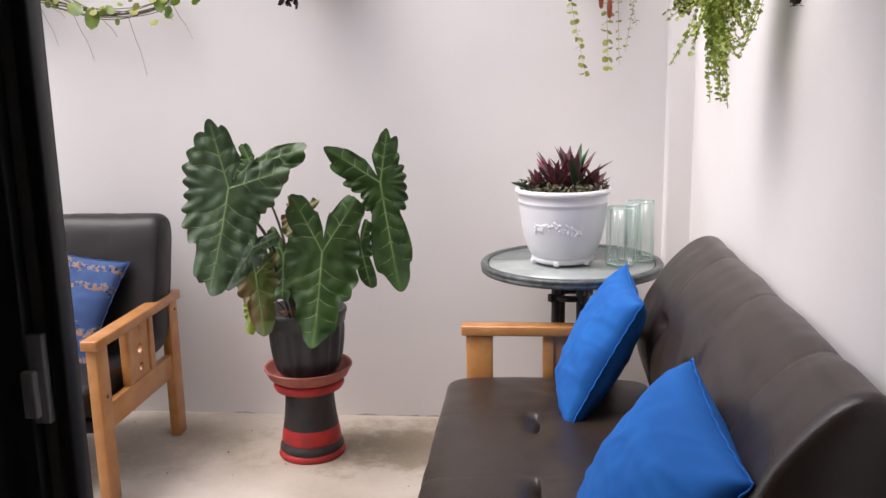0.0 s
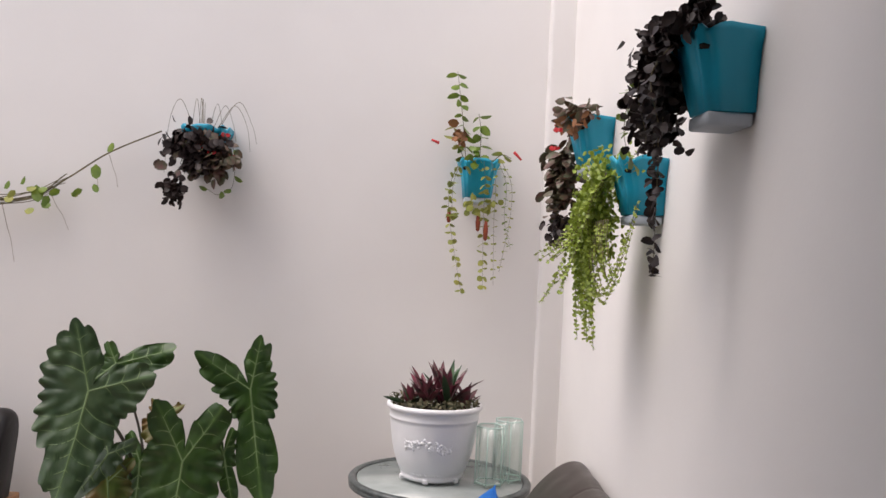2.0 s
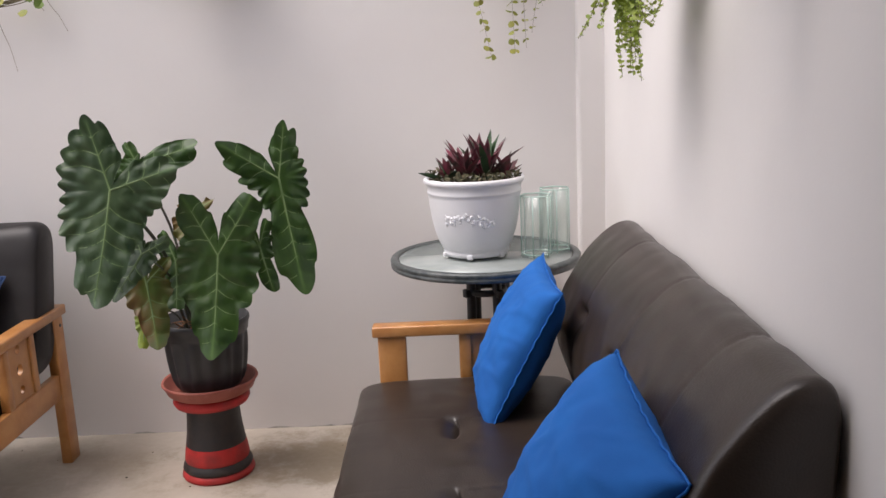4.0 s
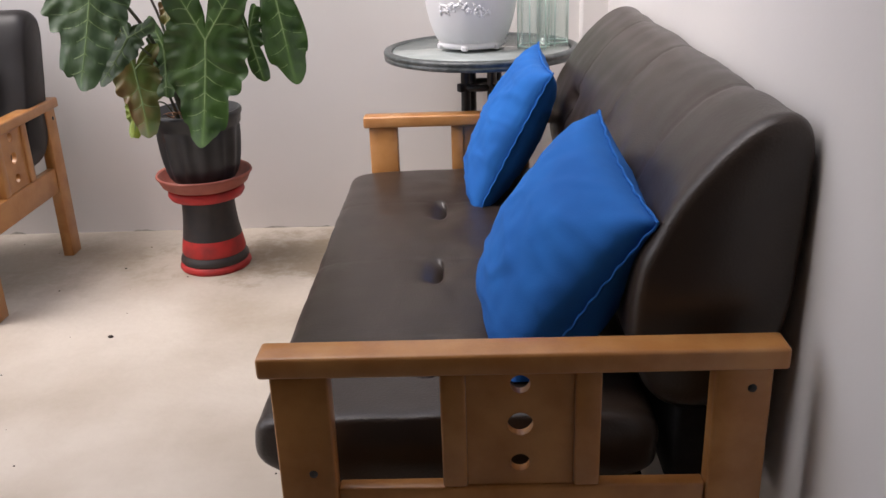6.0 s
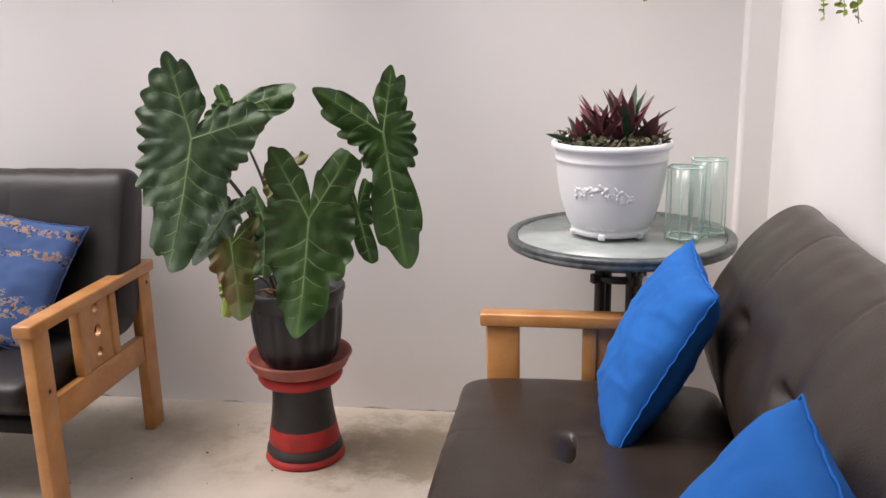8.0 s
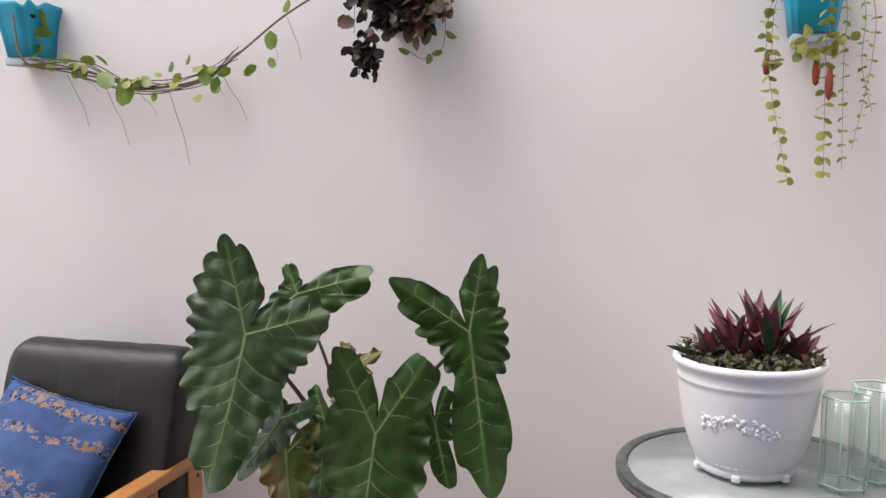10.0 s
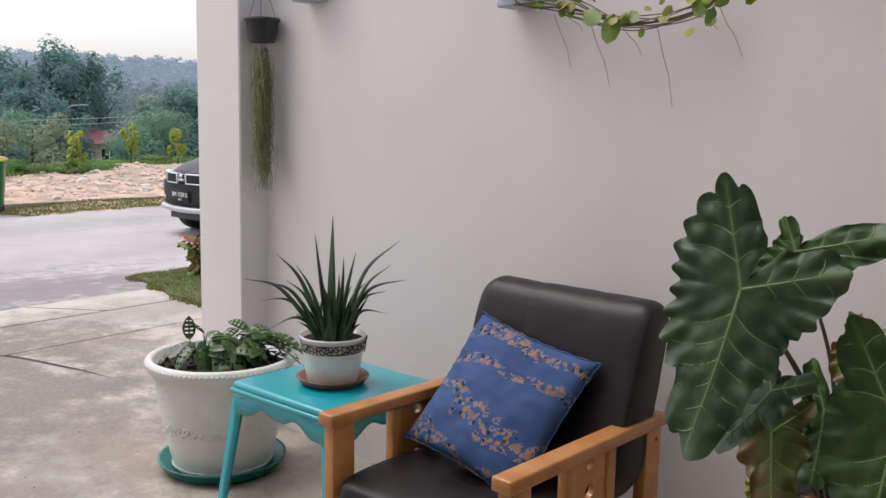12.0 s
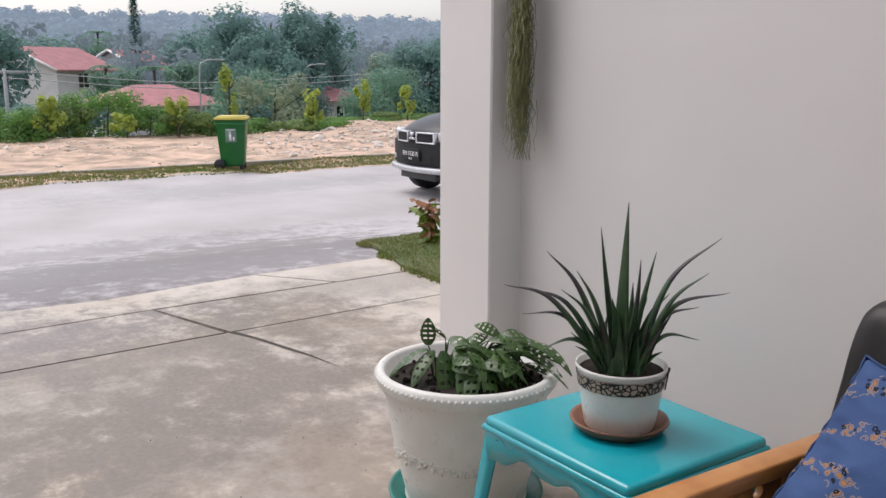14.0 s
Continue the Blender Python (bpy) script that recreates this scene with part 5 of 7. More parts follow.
def build_big_pot():
    d = thing("saucer", "green plastic dish under the big white pot", "saucer", (-2.19, 3.352, 0))
    part("dish", lathe([(0, 0), (0.20, 0), (0.225, 0.01), (0.243, 0.042), (0.25, 0.046), (0.248, 0.052), (0.238, 0.046), (0.215, 0.015), (0, 0.012)], 64), M["green_dish"], d)
    p = thing("plant_pot", "large white rose-moulded pot with a holey-leaved climbing plant", "plant", (-2.19, 3.352, 0.013))
    prof = [(0, 0), (0.176, 0), (0.181, 0.01), (0.184, 0.03), (0.206, 0.12), (0.226, 0.22), (0.240, 0.31), (0.247, 0.36), (0.262, 0.372), (0.272, 0.388), (0.275, 0.405), (0.268, 0.420), (0.255, 0.424), (0.243, 0.414), (0.236, 0.37), (0, 0.35)]
    part("pot", lathe(prof, 96), M["cream_plastic"], p, "large white plastic pot")
    p.scale = (1.05, 1.05, 1.05)
    bm = bmesh.new()
    for k in range(90):
        a = 2 * math.pi * k / 90
        b2 = bmesh.new()
        bmesh.ops.create_icosphere(b2, subdivisions=1, radius=0.0065)
        b2.transform(Matrix.Translation((0.182 * math.cos(a), 0.182 * math.sin(a), 0.018)))
        merge(bm, b2)
        b2 = bmesh.new()
        bmesh.ops.create_icosphere(b2, subdivisions=1, radius=0.0075)
        b2.transform(Matrix.Translation((0.271 * math.cos(a), 0.271 * math.sin(a), 0.405)))
        merge(bm, b2)
    part("beading", bm, M["cream_plastic"], p, "raised beading round rim and foot", kind="stuff")
    part("garland", roses(bmesh.new(), lambda z: 0.186 + (z - 0.03) * 0.205, 0.19, 64, 1.7, -1.3, 8), M["cream_plastic"], p, "raised rose garland")
    part("soil", lathe([(0, 0.378), (0.12, 0.385), (0.24, 0.375)], 40), M["soil"], p, "dark crumbly soil")
    bm = bmesh.new()
    r = random.Random(12)
    for k in range(160):
        a, q = r.uniform(0, 6.28), 0.235 * math.sqrt(r.random())
        b2 = bmesh.new()
        bmesh.ops.create_icosphere(b2, subdivisions=1, radius=r.uniform(0.004, 0.011))
        b2.transform(Matrix.Translation((q * math.cos(a), q * math.sin(a), 0.386)))
        merge(bm, b2)
    part("loose_soil", bm, M["soil"], p, kind="stuff")
    # leaves with holes along the rib, low and dense, leaning to one side
    lean, front = Vector((0.54, 0.84, 0)), Vector((0.84, -0.54, 0))

    def holey(root_, top, d_, ln, wd, fall=0.45, roll=0.0):
        part("stalk", tube(bmesh.new(), curve([root_, root_.lerp(top, 0.55) + Vector((0, 0, 0.02)), top], 5), 0.0032, 0.002, 6), M["monstera"], p)
        d_ = d_.normalized()
        side = d_.cross(Vector((0, 0, 1))).normalized() if abs(d_.z) < 0.95 else lean.copy()
        side = Matrix.Rotation(roll, 3, d_) @ side
        up = side.cross(d_)
        bm = bmesh.new()
        n = 17
        g = []
        for i in range(n + 1):
            f = i / n
            w = wd * math.sin(math.pi * min(1, f * 0.93 + 0.05)) ** 0.7 * (1 - 0.3 * f)
            c = top + d_ * ln * f - Vector((0, 0, 1)) * fall * ln * f * f
            g.append([bm.verts.new(c + side * w * e * (1 + 0.05 * math.sin(i * 2.3)) + up * (0.16 * w * abs(e) - 0.3 * w * e * e)) for e in (-1, -0.66, -0.34, -0.14, 0, 0.14, 0.34, 0.66, 1)])
        for i in range(n):
            for j in range(8):
                if j in (1, 2, 5, 6) and i % 3 == 1 and 1 < i < n - 2:
                    continue
                bm.faces.new((g[i][j], g[i][j + 1], g[i + 1][j + 1], g[i + 1][j]))
        part("leaf", bm, M["monstera"], p)

    for k in range(58):
        u, v = r.uniform(-0.10, 0.16), r.uniform(-0.12, 0.13)
        root_ = lean * u * 0.8 + front * v * 0.7 + Vector((0, 0, 0.385))
        top = root_ + lean * r.uniform(-0.03, 0.07) + front * r.uniform(-0.02, 0.04) + Vector((0, 0, r.uniform(0.045, 0.12)))
        d_ = lean * r.uniform(-0.35, 1.0) + front * r.uniform(-0.35, 0.9) + Vector((0, 0, r.uniform(-0.25, 0.5)))
        holey(root_, top, d_, r.uniform(0.10, 0.155), r.uniform(0.023, 0.036), r.uniform(0.3, 0.8), r.uniform(-0.5, 0.5))
    q = Vector((0, 0, 0.385))
    holey(q - lean * 0.10, q - lean * 0.115 + Vector((0, 0, 0.10)), Vector((0, 0, 1)), 0.085, 0.028, 0.0, 0.0)
    holey(q - lean * 0.10, q - lean * 0.12 + Vector((0, 0, 0.09)), -lean * 1.0 + front * 0.3 - Vector((0, 0, 0.1)), 0.12, 0.028, 0.6)
    holey(q - lean * 0.09, q - lean * 0.10 + Vector((0, 0, 0.085)), -lean * 0.5 + front * 0.8 - Vector((0, 0, 0.2)), 0.12, 0.028, 0.5)
    holey(q + lean * 0.12, q + lean * 0.16 + Vector((0, 0, 0.08)), lean + front * 0.2 - Vector((0, 0, 0.05)), 0.13, 0.028, 0.5, 0.3)
    holey(q + lean * 0.10, q + lean * 0.18 + Vector((0, 0, 0.04)), lean + front * 0.5, 0.11, 0.026, 0.3)


def wall_pot():
    """A flat-backed tapered planter with scalloped rim: back on the plane y = 0, front towards -y."""
    bm = bmesh.new()
    secs = []
    for z, w, d in ((0.028, 0.062, 0.10), (0.10, 0.070, 0.115), (0.15, 0.080, 0.13), (0.172, 0.090, 0.142), (0.185, 0.092, 0.145), (0.186, 0.086, 0.138), (0.165, 0.080, 0.130)):
        ring = []
        n = 40
        for i in range(n):
            u = i / (n - 1)
            a = math.pi * u
            x = -w * math.copysign(abs(math.cos(a)) ** 0.45, math.cos(a))
            y = -d * abs(math.sin(a)) ** 0.45
            k = 1 + (0.03 * math.sin(a * 12) if z > 0.03 else 0)
            ring.append(bm.verts.new((x * k, y * k, z + (0.008 * math.sin(a * 9) if z > 0.17 else 0))))
        secs.append(ring)
    for p, q in zip(secs, secs[1:]):
        for i in range(len(p)):
            bm.faces.new((p[i], p[(i + 1) % len(p)], q[(i + 1) % len(p)], q[i]))
    bm.faces.new(secs[0])
    return bm


def planter(label, x, y, z, rz, k=1.0):
    t = thing("wall_planter", label, "planter", (x, y, z), rz=rz, group="wall planters")
    fit_ = Matrix.Translation((0, 0, 0.10 * (1 - k))) @ Matrix.Diagonal((k, k, k, 1))
    bm = wall_pot()
    bm.transform(fit_)
    part("pot", bm, M["teal_pot"], t, "turquoise scalloped plastic planter")
    bm = bmesh.new()
    box(bm, -0.058, 0.058, -0.094, -0.002, 0, 0.027, 0.006, 2, fit_)
    part("water_tray", bm, M["pot_base"], t, "pale clear water tray")
    bm = bmesh.new()
    box(bm, -0.072, 0.072, -0.12, -0.006, 0.14, 0.158, 0.01, 2, fit_)
    part("soil", bm, M["soil"], t)
    return t


def mound(bm, n, cx, cy, cz, sx, sy, sz, ln, wd, mi=0, r=None, drop=0.4, round_=0.6):
    for _ in range(n):
        v = Vector((r.gauss(0, 0.45), r.gauss(0, 0.45), r.gauss(0, 0.45)))
        at = Vector((cx + v.x * sx, min(cy + v.y * sy, -0.012), cz + v.z * sz))
        d = Vector((r.uniform(-1, 1), r.uniform(-1, 0.3), r.uniform(-1, 0.5) - drop))
        leaflet(bm, at, d, (r.uniform(-1, 1), r.uniform(-1, 1), r.uniform(-1, 1)), ln * r.uniform(0.7, 1.2), wd * r.uniform(0.7, 1.2), 0.25, mi, round_)


def strand(bm, sm, pts, step, ln, wd, r, mi=0, stem=0.0012, round_=0.6, pair=True):
    """A trailing stem with small leaves; leaves into bm, stem into sm."""
    p = curve(pts, 10)
    tube(sm, p, stem, stem * 0.6, 4)
    acc = 0.0
    for a, b in zip(p, p[1:]):
        seg = (b - a).length
        acc += seg
        while acc > step:
            acc -= step
            c = b - (b - a).normalized() * acc
            for s in ((1, -1) if pair else (r.choice((1, -1)),)):
                d = Vector((s * r.uniform(0.4, 1), r.uniform(-0.8, 0.3), r.uniform(-0.9, 0.2)))
                leaflet(bm, c, d, (r.uniform(-1, 1), r.uniform(-1, 1), 0.3), ln * r.uniform(0.7, 1.2), wd * r.uniform(0.7, 1.2), 0.2, mi, round_)


def plant(t, leaves, stems, mats, label):
    part("foliage", leaves, mats, t, label, kind="stuff")
    part("stem", stems, M["vine_stem"], t, "thin trailing stems", kind="stuff")


def build_planters():
    r = random.Random(21)
    wx = WALL_X - 0.002
    # nearest planter on the east wall: dark purple creeper hanging long
    t = planter("turquoise wall planter with a dark purple trailing plant", wx, 1.90, 1.80, -90, 0.93)
    b, s = bmesh.new(), bmesh.new()
    mound(b, 260, -0.03, -0.10, 0.195, 0.12, 0.06, 0.03, 0.028, 0.021, 0, r)
    mound(b, 520, -0.13, -0.12, 0.11, 0.08, 0.06, 0.11, 0.028, 0.020, 0, r)
    mound(b, 150, 0.02, -0.135, 0.19, 0.10, 0.03, 0.02, 0.028, 0.021, 0, r)
    mound(b, 170, -0.06, -0.145, 0.15, 0.05, 0.02, 0.07, 0.028, 0.021, 0, r)
    for dx, dy, zl in ((-0.03, -0.15, -0.27), (-0.13, -0.13, -0.17), (-0.17, -0.11, -0.08), (-0.08, -0.16, -0.04), (-0.20, -0.10, 0.02), (0.02, -0.16, 0.02)):
        strand(b, s, [(dx * 0.5, -0.12, 0.18), (dx * 0.9, dy - 0.02, 0.1), (dx, dy, 0), (dx + r.uniform(-0.02, 0.02), dy, zl)], 0.015, 0.027, 0.020, r)
    for dx in (0.06, 0.1, 0.14):
        strand(b, s, [(dx * 0.5, -0.1, 0.2), (dx, -0.12, 0.22), (dx + 0.07, -0.1, 0.25)], 0.014, 0.03, 0.024, r)
    strand(b, s, [(-0.1, -0.14, 0.15), (-0.2, -0.16, 0.12), (-0.22, -0.17, 0.02), (-0.18, -0.15, -0.06)], 0.03, 0.03, 0.024, r, 1)
    plant(t, b, s, [M["dark_leaf"], M["vine"]], "small dark purple leaves")
    # lime green
    t = planter("turquoise wall planter with a lime green trailing plant", wx, 2.45, 1.63, -90, 0.86)
    b, s = bmesh.new(), bmesh.new()
    mound(b, 500, -0.06, -0.11, 0.15, 0.10, 0.07, 0.05, 0.013, 0.013, 0, r)
    mound(b, 1700, -0.11, -0.13, 0.02, 0.085, 0.05, 0.12, 0.013, 0.013, 0, r)
    for k in range(34):
        x0 = r.uniform(-0.22, 0.0)
        zl = r.uniform(-0.30, -0.10)
        strand(b, s, [(x0 * 0.8, -0.13, 0.14), (x0, -0.17, 0.05), (x0 + r.uniform(-0.04, 0.02), -0.16, -0.05), (x0 + r.uniform(-0.06, 0.06), -0.15, zl)], 0.012, 0.012, 0.012, r)
    for k in range(16):
        x0, out, zl = r.uniform(-0.20, 0.0), r.uniform(0.19, 0.29), r.uniform(-0.20, -0.04)
        strand(b, s, [(x0 * 0.6, -0.13, 0.13), (x0, -0.17, 0.04), (x0, -0.5 * (0.16 + out), zl * 0.5), (x0 + r.uniform(-0.03, 0.04), -out, zl)], 0.013, 0.011, 0.011, r)
    for k in range(12):
        x0 = -0.10 + 0.025 * k
        e_ = r.uniform(0, 0.08)
        strand(b, s, [(x0 - 0.05, -0.15, 0.02), (x0, -0.16, -0.10 + e_), (x0 + 0.07, -0.15, -0.18 + e_), (x0 + 0.13 + 0.05 * r.random(), -0.13, -0.225 + 0.02 * k + e_)], 0.014, 0.008, 0.009, r, stem=0.001)
    plant(t, b, s, [M["lime"]], "dense tiny lime green leaves")
    # striped leaves with red flowers
    t = planter("turquoise wall planter with olive striped leaves and red flowers", wx, 3.05, 1.81, -90, 0.92)
    b, s = bmesh.new(), bmesh.new()
    mound(b, 160, 0.02, -0.09, 0.19, 0.13, 0.06, 0.03, 0.045, 0.024, 0, r)
    mound(b, 230, -0.14, -0.11, 0.02, 0.05, 0.06, 0.12, 0.045, 0.024, 0, r)
    mound(b, 60, -0.14, -0.11, -0.15, 0.05, 0.05, 0.05, 0.03, 0.026, 1, r)
    for dx, zl in ((-0.22, -0.2), (-0.14, -0.22), (-0.18, -0.12)):
        strand(b, s, [(-0.1, -0.12, 0.1), (dx, -0.13, 0), (dx, -0.12, zl)], 0.02, 0.035, 0.024, r)
    mound(b, 34, 0.05, -0.12, 0.17, 0.12, 0.05, 0.04, 0.04, 0.022, 2, r)
    plant(t, b, s, [M["stripe_leaf"], M["dark_leaf"], M["dry_leaf"]], "olive and brown striped leaves")
    for q in ((-0.01, -0.15, 0.17), (-0.07, -0.16, 0.09), (-0.22, -0.13, 0.08), (0.0, -0.16, 0.14), (-0.24, -0.12, 0.19)):
        bm = bmesh.new()
        for k in range(6):
            leaflet(bm, q, (math.cos(k), math.sin(k * 1.7), 0.3), (0, 0, 1), 0.02, 0.012)
        part("flower", bm, M["red_flower"], t, "small red flower")
    # a pot in the corner of the back wall: cuttings and catkins
    wy = WALL_Y - 0.002
    t = planter("turquoise wall planter with upright cuttings and brown catkins", 1.255, wy, 1.735, 0, 0.90)
    b, s = bmesh.new(), bmesh.new()
    for pts, mi in (([(-0.05, -0.08, 0.15), (-0.07, -0.08, 0.32), (-0.10, -0.07, 0.52)], 0), ([(0.0, -0.08, 0.15), (0.0, -0.09, 0.28), (-0.01, -0.07, 0.36)], 0), ([(-0.05, -0.08, 0.15), (-0.09, -0.1, 0.25), (-0.11, -0.09, 0.31)], 1), ([(0.03, -0.09, 0.15), (0.08, -0.1, 0.2), (0.12, -0.1, 0.19)], 1)):
        strand(b, s, pts, 0.04, 0.045, 0.03, r, mi, stem=0.002, round_=0.5)
    for x0, x1, zl, m_ in ((-0.10, -0.09, -0.02, 1), (-0.11, -0.05, -0.34, 1), (0.06, 0.07, -0.30, 1), (0.10, 0.13, -0.16, 0), (0.02, 0.03, -0.32, 1), (0.12, 0.09, -0.25, 1)):
        strand(b, s, [(x0 * 0.7, -0.13, 0.17), (x0, -0.16, 0.08), (x0, -0.15, -0.05), (x1, -0.13, zl)], 0.032 if m_ else 0.03, 0.014 if x0 > 0.05 else 0.026, 0.01 if x0 > 0.05 else 0.02, r, m_, stem=0.001)
    mound(b, 26, 0.0, -0.15, 0.0, 0.1, 0.02, 0.05, 0.035, 0.025, 1, r)
    mound(b, 10, -0.085, -0.1, 0.27, 0.03, 0.03, 0.06, 0.05, 0.03, 2, r)
    mound(b, 12, -0.02, -0.13, 0.17, 0.04, 0.03, 0.05, 0.035, 0.03, 0, r)
    plant(t, b, s, [M["vine"], M["vine_yellow"], M["dry_leaf"]], "yellowing green leaves on thin stems")
    for q, l_ in (((0.0, -0.15, -0.03), 0.07), ((0.03, -0.155, -0.055), 0.08), ((-0.11, -0.12, -0.02), 0.05)):
        bm = lathe([(0, 0), (0.006, -0.006), (0.0095, -l_ * 0.5), (0.007, -l_ * 0.9), (0, -l_)], 10, at=q)
        part("catkin", bm, M["catkin"], t, "hanging rust-brown catkin")
    for q, d in (((-0.16, -0.1, 0.235), (-0.03, 0, 0.012)), ((0.13, -0.1, 0.215), (0.03, 0, -0.03))):
        bm = bmesh.new()
        tube(bm, [q, Vector(q) + Vector(d) * 0.5, Vector(q) + Vector(d)], 0.006, 0.004, 8)
        part("red_bud", bm, M["red_flower"], t, "small dark red bud")
    # dark cluster in the middle of the back wall
    t = planter("turquoise wall planter buried in dark purple leaves with red flowers", 0.20, wy, 1.80, 0)
    b, s = bmesh.new(), bmesh.new()
    mound(b, 330, -0.03, -0.13, 0.13, 0.11, 0.05, 0.06, 0.036, 0.028, 0, r)
    mound(b, 150, 0.0, -0.16, 0.09, 0.08, 0.02, 0.07, 0.036, 0.028, 0, r)
    mound(b, 170, 0.02, -0.14, 0.07, 0.11, 0.03, 0.08, 0.045, 0.034, 1, r)
    mound(b, 90, -0.10, -0.12, -0.05, 0.035, 0.03, 0.06, 0.03, 0.026, 0, r)
    for k in range(9):
        a = r.uniform(-1, 1)
        tube(s, curve([(a * 0.06, -0.1, 0.18), (a * 0.14, -0.1, 0.27 + r.uniform(0, 0.03)), (a * 0.2, -0.09, 0.2), (a * 0.22, -0.08, 0.1 + r.uniform(-0.1, 0.05))], 8), 0.0012, 0.0008, 4)
    strand(b, s, [(0.1, -0.1, 0.15), (0.12, -0.1, 0.06), (0.11, -0.09, -0.04), (0.06, -0.1, -0.07), (0.02, -0.1, -0.05)], 0.05, 0.035, 0.028, r, 2, pair=False)
    plant(t, b, s, [M["dark_leaf"], M["stripe_leaf"], M["vine"]], "dark purple and brown leaves")
    for q in ((0.045, -0.17, 0.08), (0.115, -0.14, 0.07), (0.09, -0.15, 0.15), (0.0, -0.17, 0.10)):
        bm = bmesh.new()
        for k in range(6):
            leaflet(bm, q, (math.cos(k), math.sin(k * 1.7) * 0.5, 0.3), (0, 0, 1), 0.018, 0.014)
        part("flower", bm, M["red_flower"], t, "small red flower")
    # left pot with the long vine
    t = planter("turquoise wall planter with a long pothos vine trained along the wall", -1.07, wy, 1.745, 0)
    b, s = bmesh.new(), bmesh.new()
    line = [(0.02, -0.14, 0.15), (0.08, -0.16, 0.0), (0.22, -0.08, -0.02), (0.42, -0.06, -0.075), (0.62, -0.05, -0.05), (0.74, -0.05, 0.02), (0.9, -0.05, 0.13), (1.10, -0.07, 0.22)]
    tube(s, curve(line, 10), 0.0035, 0.003, 6)
    for k in range(10):
        o = [(x + r.uniform(-0.02, 0.02), y + r.uniform(-0.01, 0.01), z + r.uniform(-0.02, 0.025)) for x, y, z in line[1 + k % 2 : 6]]
        tube(s, curve(o, 8), 0.0022, 0.0014, 5)
    extra = [(0.10 + 0.042 * k, (0.0, -0.02, -0.055, -0.06, -0.05, -0.02)[min(5, k // 3)] + r.uniform(-0.02, 0.03), r.uniform(-1, 1), r.uniform(-1, 0.6), r.uniform(0.03, 0.05)) for k in range(19)]
    extra += [(r.uniform(-0.02, 0.13), r.uniform(0.03, 0.13), r.uniform(-1, 1), r.uniform(-0.8, 1), r.uniform(0.04, 0.06)) for k in range(9)]
    for x, z, dx, dz, ln in tuple(extra) + ((0.08, 0.10, 0.1, 1, 0.075), (0.03, 0.06, -0.4, -0.2, 0.05), (0.10, 0.02, 0.2, -0.6, 0.05), (0.17, 0.0, 0.5, -0.2, 0.05), (0.2, -0.01, 1, -0.3, 0.05), (0.27, -0.03, 0.8, -0.5, 0.085), (0.375, -0.045, -0.1, -1, 0.09), (0.58, -0.01, 0.3, 0.3, 0.04), (0.64, -0.01, 0.2, -1, 0.07), (0.66, -0.08, 0.8, -0.2, 0.045), (0.60, -0.11, 0.6, 0, 0.045), (0.47, -0.09, 0, -1, 0.03), (0.86, 0.08, 0.1, -1, 0.06), (0.90, 0.13, 0.5, 0.5, 0.045), (0.43, -0.04, 0.5, -0.6, 0.05), (0.52, -0.03, 0.5, 0.5, 0.04), (0.05, 0.03, 0.0, 0.5, 0.05)):
        leaflet(b, (x, -0.08, z), (dx, -0.12, dz), (0.9 * dz + 0.1, -0.3, -0.9 * dx), ln, ln * 0.62, 0.2, 0 if r.random() < 0.7 else 1, 0.8)
    plant(t, b, s, [M["vine"], M["vine_yellow"]], "heart-shaped green vine leaves")
    bm = bmesh.new()
    for x, z0, x1, z1 in ((0.14, -0.03, 0.21, -0.19), (0.27, -0.05, 0.37, -0.25), (0.38, -0.07, 0.47, -0.16), (0.50, -0.08, 0.57, -0.31), (0.68, -0.03, 0.79, -0.175), (0.62, -0.05, 0.7, -0.1), (0.9, 0.12, 0.94, 0.0), (0.84, 0.07, 0.85, 0.0), (0.18, -0.03, 0.25, -0.08)):
        x1 = x + (x1 - x) * 0.55
        tube(bm, curve([(x, -0.05, z0), (x + (x1 - x) * 0.3, -0.02, z0 + (z1 - z0) * 0.4), (x + (x1 - x) * 0.6, -0.008, z0 + (z1 - z0) * 0.65 + 0.005), (x1, -0.006, z1)], 6), 0.0013, 0.0008, 4)
    part("aerial_roots", bm, M["root"], t, "thin pale aerial roots", kind="stuff")
    planter("empty turquoise wall planter on the back wall", -2.14, wy, 1.84, 0)
    # black hanging pot with grey moss
    t = thing("hanging_pot", "small black hanging pot with long grey-green air moss", "planter", (-2.41, WALL_Y - 0.085, 1.69))
    part("pot", lathe([(0, 0), (0.052, 0), (0.056, 0.01), (0.068, 0.085), (0.076, 0.088), (0.076, 0.1), (0.068, 0.1), (0.062, 0.06), (0, 0.05)], 20), M["black_plastic"], t)
    for k in range(3):
        a = 2.1 * k + 0.5
        part("wire", tube(bmesh.new(), [(0.064 * math.cos(a), 0.064 * math.sin(a), 0.095), (0.02 * math.cos(a), 0.02 * math.sin(a), 0.22), (0, 0, 0.36)], 0.0012, 0.0012, 5), M["black_metal"], t)
    bm = bmesh.new()
    for k in range(420):
        x, y = r.gauss(0, 0.02), r.gauss(0, 0.018)
        zt = r.uniform(-0.42, -0.01)
        zb = zt - r.uniform(0.05, 0.28)
        zb = max(zb, -0.62)
        pts = [(x, y, zt)]
        n = 5
        for i in range(1, n + 1):
            pts.append((x + r.gauss(0, 0.008) * (1 - 0.1 * i), y + r.gauss(0, 0.008), zt + (zb - zt) * i / n))
        tube(bm, pts, 0.0016, 0.0008, 3)
    part("moss", bm, M["moss"], t, "long strands of grey-green moss", kind="stuff")


